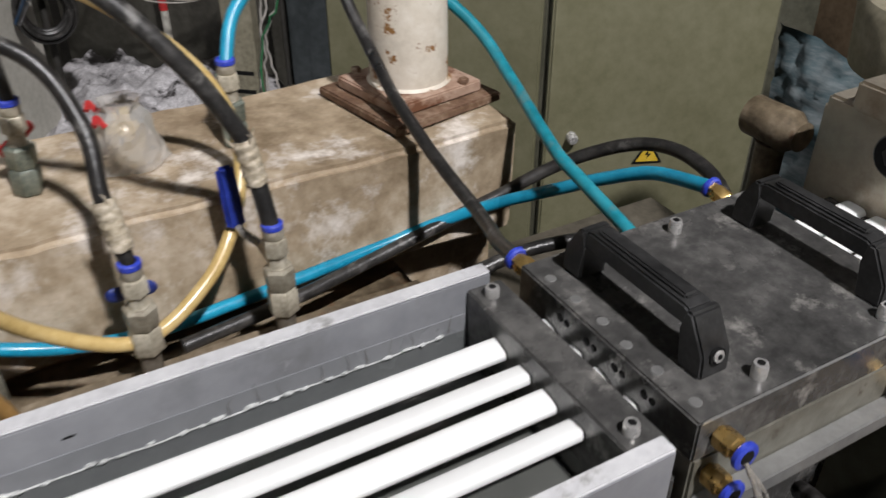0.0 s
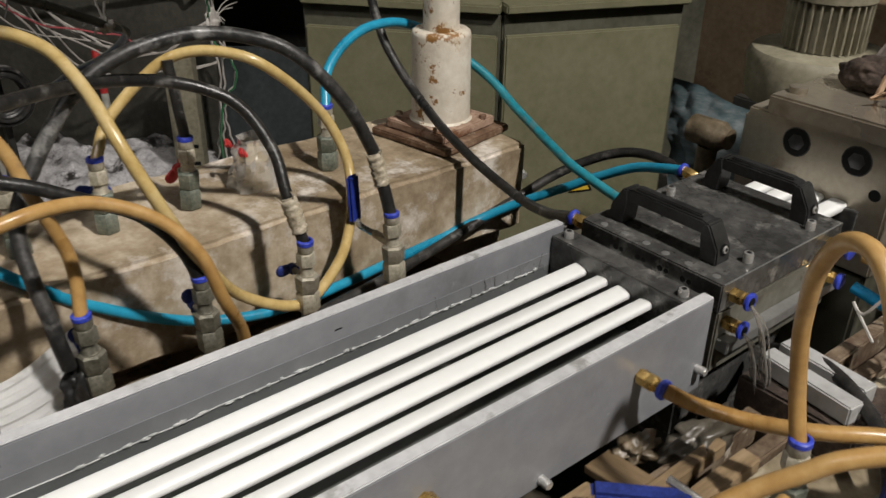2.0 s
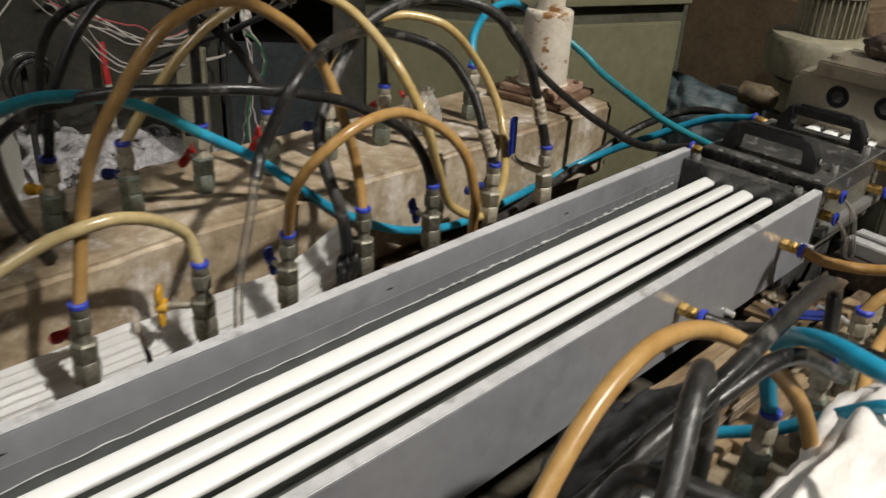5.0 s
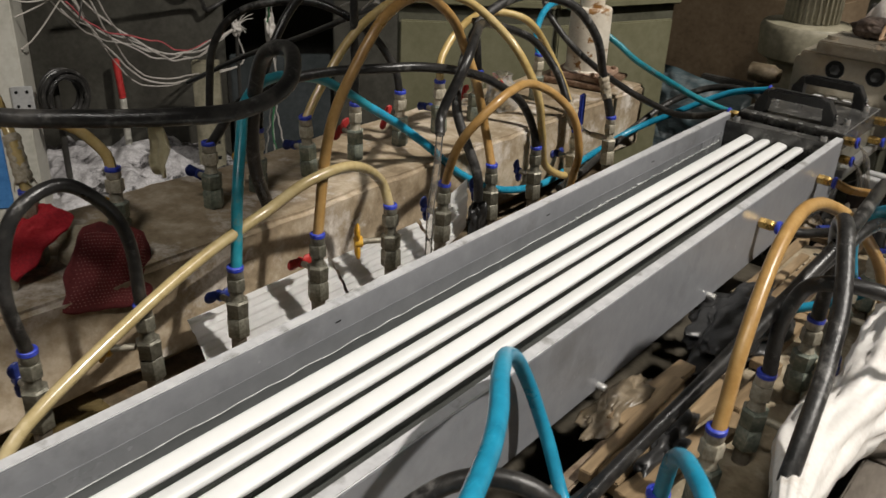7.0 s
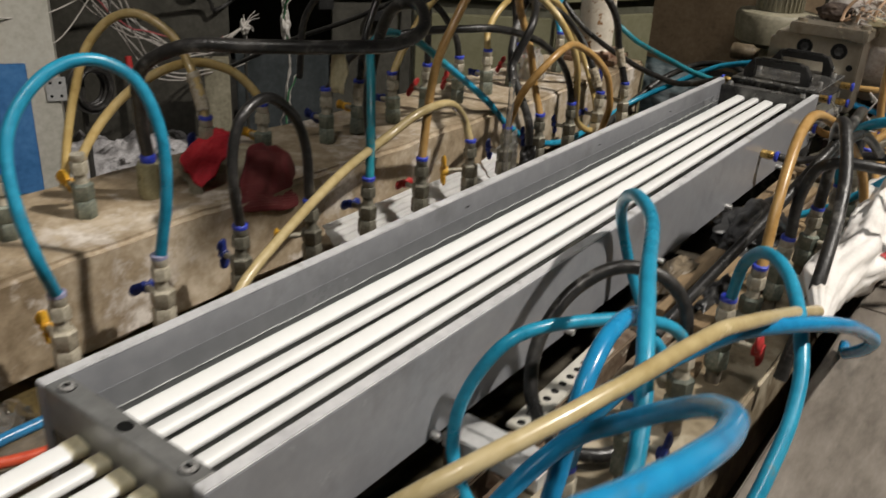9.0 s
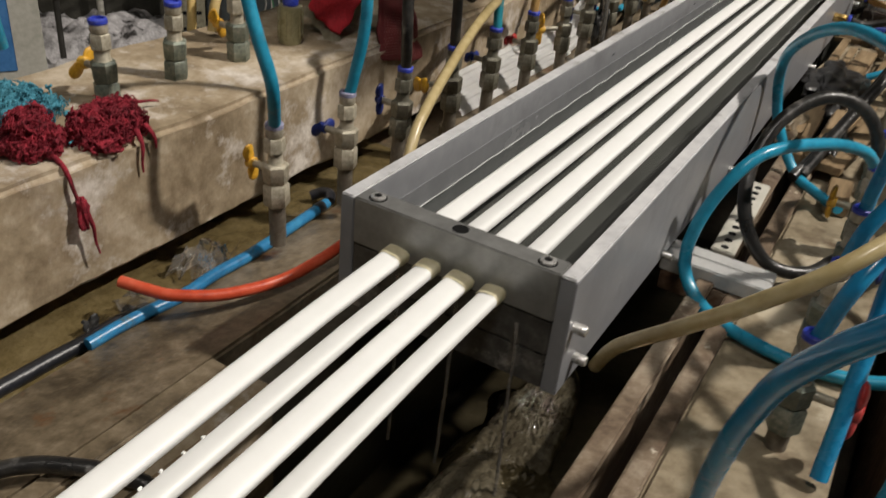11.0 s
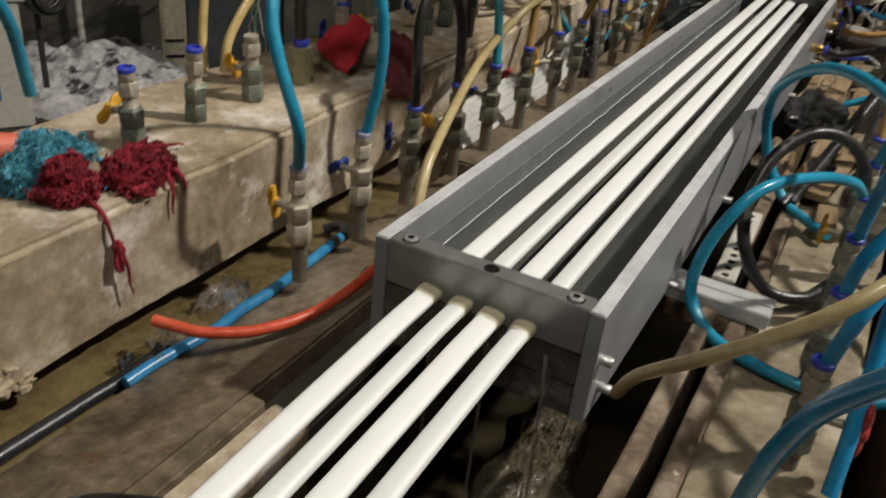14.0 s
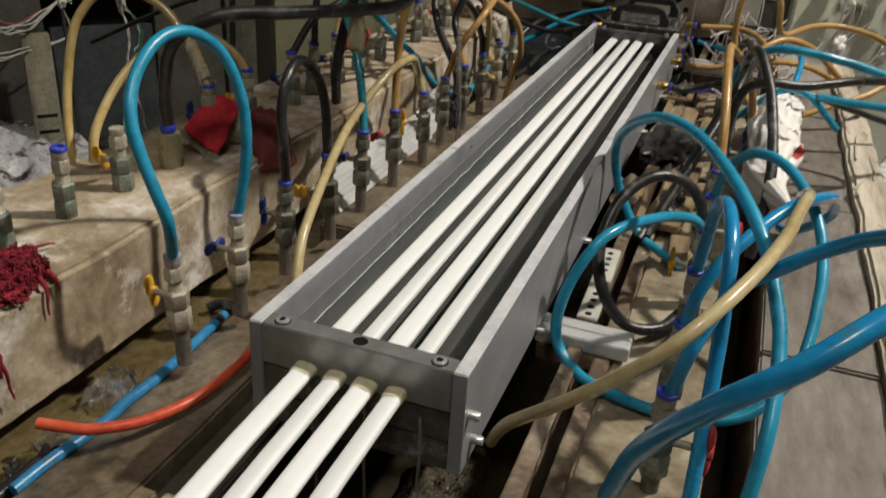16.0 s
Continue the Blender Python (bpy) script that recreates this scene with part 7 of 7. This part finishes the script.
def right_clutter():
    # perforated strips
    for (p, ang, n, w, pitch) in (((0.1565, 0.364, 0.8685), 0.03, 11, 0.027, 0.0190), ((0.146, 1.19, 0.869), -0.10, 9, 0.058, 0.026)):
        s = thing("perforated_strip", p, "beige perforated steel strip lying on the rails", "strip", "perforated strips")
        s.rotation_euler = (0, 0, ang)
        high = 0.006
        part("plate", box(-w / 2, w / 2, 0, n * pitch + 0.01, 0, high, 0.0015), PALE_PANEL if w < 0.035 else BEIGE, s)
        for i in range(n):
            part("hole", lathe([(high, 0.0048), (high + 0.0004, 0.0045)], 14, "z", (0.006 if i % 2 and w > 0.035 else 0, 0.010 + i * pitch, 0)), SOCKET, s)
    bar("rusty_bar", (0.108, 0.322, 0.838), (0.196, 0.322, 0.838), 0.046, 0.023, RUST, "rust-red flat bar under aluminium bars", "bar", "rusty bars")
    bar("aluminium_bar", (0.105, 0.311, 0.8615), (0.220, 0.309, 0.8615), 0.021, 0.0185, ALU, "pale aluminium bar under the trough", "bar", "aluminium bars")
    bar("aluminium_bar", (0.105, 0.334, 0.8615), (0.220, 0.332, 0.8615), 0.022, 0.0185, ALU, "pale aluminium bar under the trough", "bar", "aluminium bars")
    bar("aluminium_bar", (0.138, 1.715, 0.898), (0.246, 1.700, 0.898), 0.022, 0.022, ALU, "grey aluminium bar beside the calibrator", "bar", "aluminium bars")
    bar("aluminium_bar", (0.140, 1.748, 0.898), (0.240, 1.738, 0.898), 0.022, 0.022, ALU, "grey aluminium bar beside the calibrator", "bar", "aluminium bars")
    # Bracket blackened in its colour to keep the space under the bars dark.
    solid("steel_bracket", box(0.13, 0.26, 1.68, 1.78, 0.853, 0.8975, 0.003), CHAR, "bracket under aluminium bars, coloured black for the dark beneath", "bracket")
    for p, q, w, h, lab in (((0.172, 0.70, 0.869), (0.168, 0.92, 0.869), 0.014, 0.016, "muddy wooden batten on the rails"), ((0.196, 0.71, 0.863), (0.197, 0.95, 0.866), 0.017, 0.018, "muddy wooden batten on the rails"),
                            ((0.171, 1.47, 0.863), (0.170, 1.598, 0.865), 0.014, 0.017, "splintered wooden batten by the calibrator"), ((0.203, 1.43, 0.862), (0.200, 1.606, 0.863), 0.020, 0.018, "splintered wooden batten by the calibrator"), ((0.134, 1.20, 0.863), (0.135, 1.452, 0.864), 0.016, 0.017, "muddy wooden batten beside the trough"), ((0.156, 1.16, 0.869), (0.158, 1.385, 0.869), 0.014, 0.012, "muddy wooden batten beside the trough"),
                            ((0.215, 1.05, 0.853), (0.218, 1.24, 0.853), 0.020, 0.012, "muddy wooden batten on the bed"), ((0.24, 0.70, 0.853), (0.245, 0.60, 0.853), 0.03, 0.014, "muddy wooden block on the bed"), ((0.232, 0.93, 0.853), (0.236, 1.06, 0.853), 0.016, 0.018, "muddy wooden batten on the bed")):
        bar("batten", p, q, w, h, PLANK_BROWN, lab, "batten", "battens")
    for p, q, w, h in (((0.186, 0.715, 0.870), (0.216, 0.955, 0.872), 0.026, 0.010), ((0.219, 0.70, 0.868), (0.247, 0.905, 0.870), 0.030, 0.012), ((0.150, 0.80, 0.872), (0.160, 0.96, 0.874), 0.022, 0.009), ((0.180, 1.17, 0.869), (0.187, 1.388, 0.870), 0.033, 0.010), ((0.224, 1.22, 0.853), (0.232, 1.41, 0.854), 0.028, 0.014), ((0.108, 1.488, 0.866), (0.163, 1.490, 0.869), 0.036, 0.009)):
        bar("broken_plank", p, q, w, h, PLANK_BROWN, "wet brown broken plank wedged on the bed", "plank", "broken planks")
    solid("rusty_nut", hexagon([(0.0, 0.016), (0.002, 0.018), (0.016, 0.018), (0.018, 0.015)], "z", (-0.215, -0.318, 0.8305)), RUST, "rusty nut lying on the ledge", "nut")
    for x, y, z, s, k in ((-0.389, -0.205, 0.826, 0.014, 3), (-0.388, -0.235, 0.815, 0.016, 7), (-0.388, -0.178, 0.815, 0.010, 9), (-0.390, -0.26, 0.836, 0.014, 12), (-0.389, -0.225, 0.842, 0.009, 21), (-0.389, -0.19, 0.838, 0.008, 25), (-0.389, -0.25, 0.818, 0.011, 28)):
        solid("broken_concrete", blob((x, y, z), (s * 0.6, s, s * 0.9), k, 0.5, 9, 4), CONCRETE, "crumbled concrete lump on the plinth foot", "rubble", "crumbled lumps", smooth=False)
    solid("black_rag", blob((-0.303, 1.136, 0.872), (0.014, 0.020, 0.044), 33, 0.45, 7, 5), BLACK_PLASTIC, "black rubber rag bound round a hose end", "rag", "rags", smooth="all")
    # Rag made large so that its black also covers the shadowed gap.
    solid("black_rag", blob((0.158, 1.10, 0.874), (0.046, 0.105, 0.026), 41, 0.6, 6, 5), BLACK_PLASTIC, "oily black rag stuffed beside the trough, enlarged to stand in for shadow", "rag", "rags", smooth="all")
    solid("black_rag", blob((0.215, 0.80, 0.872), (0.022, 0.055, 0.020), 47, 0.6, 6, 5), BLACK_PLASTIC, "oily black rag on the bed", "rag", "rags", smooth="all")
    solid("muddy_rag", blob((0.122, 1.53, 0.872), (0.014, 0.022, 0.010), 61, 0.7, 9, 4), BED_PAINT, "muddy slimy lump at the trough foot", "froth", "rags", smooth="all")
    solid("muddy_rag", blob((0.135, 0.84, 0.868), (0.022, 0.070, 0.018), 52, 0.6, 6, 5), BED_PAINT, "muddy wet rag under the trough", "rag", "rags", smooth="all")
    solid("muddy_rag", blob((0.150, 1.60, 0.872), (0.018, 0.045, 0.014), 58, 0.6, 9, 4), PIT, "slimy rag under the calibrator", "rag", "rags", smooth="all")
    # white sack
    bm = bmesh.new()
    rows = []
    for j in range(61):
        s = j / 60
        w = 0.003 + 0.036 * math.sin(min(1, s * 2.2) * math.pi / 2) + 0.010 * s - 0.022 * max(0, s - 0.85) / 0.15
        hgt = 0.006 + 0.056 * math.sin(min(1, s * 1.7) * math.pi / 2) - 0.030 * max(0, s - 0.8) / 0.2
        c = Vector((0.383 - 0.036 * math.sin(min(1, s / 0.3) * math.pi / 2) + 0.030 * max(0, s - 0.3) / 0.7, 0.60 + 0.82 * s, 0.984 - hgt - 0.035 * max(0, s - 0.8) / 0.2))
        row = []
        for i in range(56):
            a = 2 * math.pi * i / 56
            ca, sa = math.cos(a), math.sin(a)
            g = Vector((ca * 1.1 + 3, sa * 1.1, s * 3.2))
            f = 0.86 + 0.34 * noise.noise(g) + 0.45 * abs(noise.noise(g * 1.9 + Vector((s * 2, 1, 4)))) - 0.22 * abs(noise.noise(g * 3.7 + Vector((0, s * 3, 9)))) + 0.16 * (0.5 - abs(noise.noise(g * 7.3))) + 0.06 * noise.noise(g * 15)
            f = 1 + (f - 1) * min(1.0, 0.15 + s * 2.2)
            row.append(bm.verts.new((c.x + ca * w * f, c.y + 0.012 * noise.noise(Vector((ca * 2, sa * 2, s))), max(0.8605, c.z + sa * hgt * f))))
        rows.append(row)
    for a, b in zip(rows, rows[1:]):
        for i in range(56):
            bm.faces.new((a[i], a[(i + 1) % 56], b[(i + 1) % 56], b[i]))
    bm.faces.new(rows[0])
    bm.faces.new(rows[-1])
    sack = thing("white_sack", (0, 0, 0), "crumpled white woven sack with a red print", "sack")
    prints = [[[rows[j][i].co + Vector((0.0012, -0.0006, 0.0014)) for i in range(i0, i1)] for j in range(j0, j1)] for j0, j1, i0, i1 in ((23, 28, 3, 6),)]
    part("cloth", bm, BAG, sack, smooth="all")
    for patch in prints:
        bm = bmesh.new()
        grid = [[bm.verts.new(q) for q in line] for line in patch]
        for a, b in zip(grid, grid[1:]):
            for i in range(len(a) - 1):
                bm.faces.new((a[i], a[i + 1], b[i + 1], b[i]))
        part("red_print", bm, HANDLE_RED, sack, "faded red printed bar", smooth="all")
    # carton with a white sheet beyond the beam
    k = thing("orange_carton", (0.74, 1.08, 0.0), "orange-brown printed carton beyond the beam", "carton")
    part("body", box(-0.115, 0.25, -0.30, 0.20, 0.30, 0.80, 0.005, wear=0.002, cuts=3), ORANGE_BOX, k)
    part("stand", box(-0.10, 0.24, -0.28, 0.18, 0.0, 0.2995, 0.004), MACHINE_DARK, k)
    bm = bmesh.new()
    rows = []
    for j in range(31):
        row = []
        for i in range(31):
            u, v = i / 30, j / 30
            n = noise.noise(Vector((u * 3, v * 3, 5))) * 0.02 + abs(noise.noise(Vector((u * 6 + v * 3, v * 5, 2)))) * 0.025
            row.append(bm.verts.new((0.600 + 0.30 * u + 0.01 * math.sin(v * 7), 1.14 + 0.25 * v, 0.806 + n + 0.03 * v)))
        rows.append(row)
    for a, b in zip(rows, rows[1:]):
        for i in range(30):
            bm.faces.new((a[i], a[i + 1], b[i + 1], b[i]))
    bmesh.ops.solidify(bm, geom=bm.faces[:], thickness=0.002)
    solid("white_sheet", bm, BAG, "creased white woven sheet lying on a carton", "sheet", smooth="all")
    # leaking stream and churning water
    for k, (p, q) in enumerate((((0.127, 1.683, 0.984), (0.158, 1.688, 0.872)), ((0.126, 1.682, 0.950), (0.152, 1.686, 0.868)))):
        w = thing("leaking_stream", p, "clear water stream leaking from an open fitting", "water stream", "leaking streams")
        d = Vector(q) - Vector(p)
        for j in range(4):
            r = 0.0017 - 0.0002 * j
            off = Vector((0.0045 * math.sin(j * 2.4), 0.0045 * math.cos(j * 2.4), 0)) * (j > 0)
            part("strand", tube([off * 0, off + Vector((d.x * 0.55, d.y * 0.3, d.z * 0.18)), off + Vector((d.x * 0.85, d.y * 0.7, d.z * 0.55)), off + d], r, 8, 8, shake=0.004), SPRAY, w)
        STREAMS.append((w, p))


STREAMS, CHURN = [], []
right_clutter()


def churning():
    """Lumps of churning water where the trough drains into the pit, with thin falls from its end."""
    rnd = random.Random(77)
    for k, (x, y, sx, sy) in enumerate(((0.066, 0.105, 0.048, 0.085), (0.062, 0.02, 0.050, 0.085), (0.060, -0.07, 0.054, 0.09), (0.054, -0.165, 0.058, 0.09))):
        w = thing("churning_patch", (x, y, 0.760), "churning grey-brown water in the pit", "water", "churning patches")
        bm = bmesh.new()
        rows = []
        for j in range(32):
            row = []
            for i in range(96):
                a = 2 * math.pi * i / 96
                r = (j / 31) * (1 + 0.50 * noise.noise(Vector((math.cos(a) * 1.6, math.sin(a) * 1.6, k * 4.0))))
                u, v = r * math.cos(a), r * math.sin(a)
                n = noise.noise(Vector((u * 4 + k * 5, v * 4, 1.0))) * 0.5 + abs(noise.noise(Vector((u * 8, v * 10 + k, 2.0)))) * 1.0 + noise.noise(Vector((u * 17, v * 22 + k, 5.0))) * 0.7
                h = 0.0022 + 0.0062 * n * (1 - (j / 31) ** 4) - 0.009 * (j / 31) ** 6
                row.append(bm.verts.new((u * sx, v * sy, h)))
            rows.append(row)
        for a, c in zip(rows, rows[1:]):
            for i in range(96):
                if a is rows[0]:
                    continue
                bm.faces.new((a[i], a[(i + 1) % 96], c[(i + 1) % 96], c[i]))
        bm.faces.new(rows[1])
        for q in rows[0]:
            bm.verts.remove(q)
        part("surface_water", bm, FOAM, w, smooth="all")
        CHURN.append((w, (x, y, 0.760)))
    for x in (-0.045, 0.012, 0.068):
        s = thing("dripping_stream", (x, -0.002, 0.93), "thin water trickle running off the trough end", "water stream", "trickles")
        part("strand", tube([(0, -0.001, 0.015), (0.002, -0.003, 0.0), (0.004, -0.004, -0.06), (0.006, -0.008, -0.11), (0.007, -0.012, -0.165)], 0.0016, 7, 8, shake=0.0015), SPRAY, s)
        STREAMS.append((s, (x, -0.002, 0.93)))


FOAM = surface("grey_brown_churn", [(0.034, 0.028, 0.018), (0.066, 0.056, 0.037), (0.12, 0.105, 0.075)], 0.05, big=24, fine=120, bump=1.0, bump_scale=140, rough_var=0.03, spec=0.8)
churning()

# ---------- what moves ----------


def motions():
    for i, ob, y in PROFILES:
        rows = []
        for t in range(17):
            foot, head = on_line(i, y - PACE * t), on_line(i, y - PACE * t + STEP)
            d = head - foot
            rows.append((t, pose(foot.x, foot.y, foot.z, math.degrees(math.atan2(d.z, d.y)), 0, math.degrees(-math.atan2(d.x, d.y)))))
        walk(ob, rows)
    for k, (w, p) in enumerate(STREAMS):
        walk(w, [(t * 0.5, pose(p[0], p[1], p[2], 1.6 * math.sin(5.1 * t + k), 1.6 * math.cos(4.3 * t + 2 * k), 9 * math.sin(2.7 * t + k))) for t in range(33)])
    for k, (w, p) in enumerate(CHURN):
        walk(w, [(t * 0.5, pose(p[0] + 0.006 * math.sin(3.3 * t + k), p[1] + 0.006 * math.cos(2.9 * t), p[2] + 0.003 * math.sin(4.7 * t + 2 * k), 3 * math.sin(3.7 * t + k), 3 * math.cos(4.1 * t), 8 * math.sin(2.1 * t + k))) for t in range(33)])


motions()
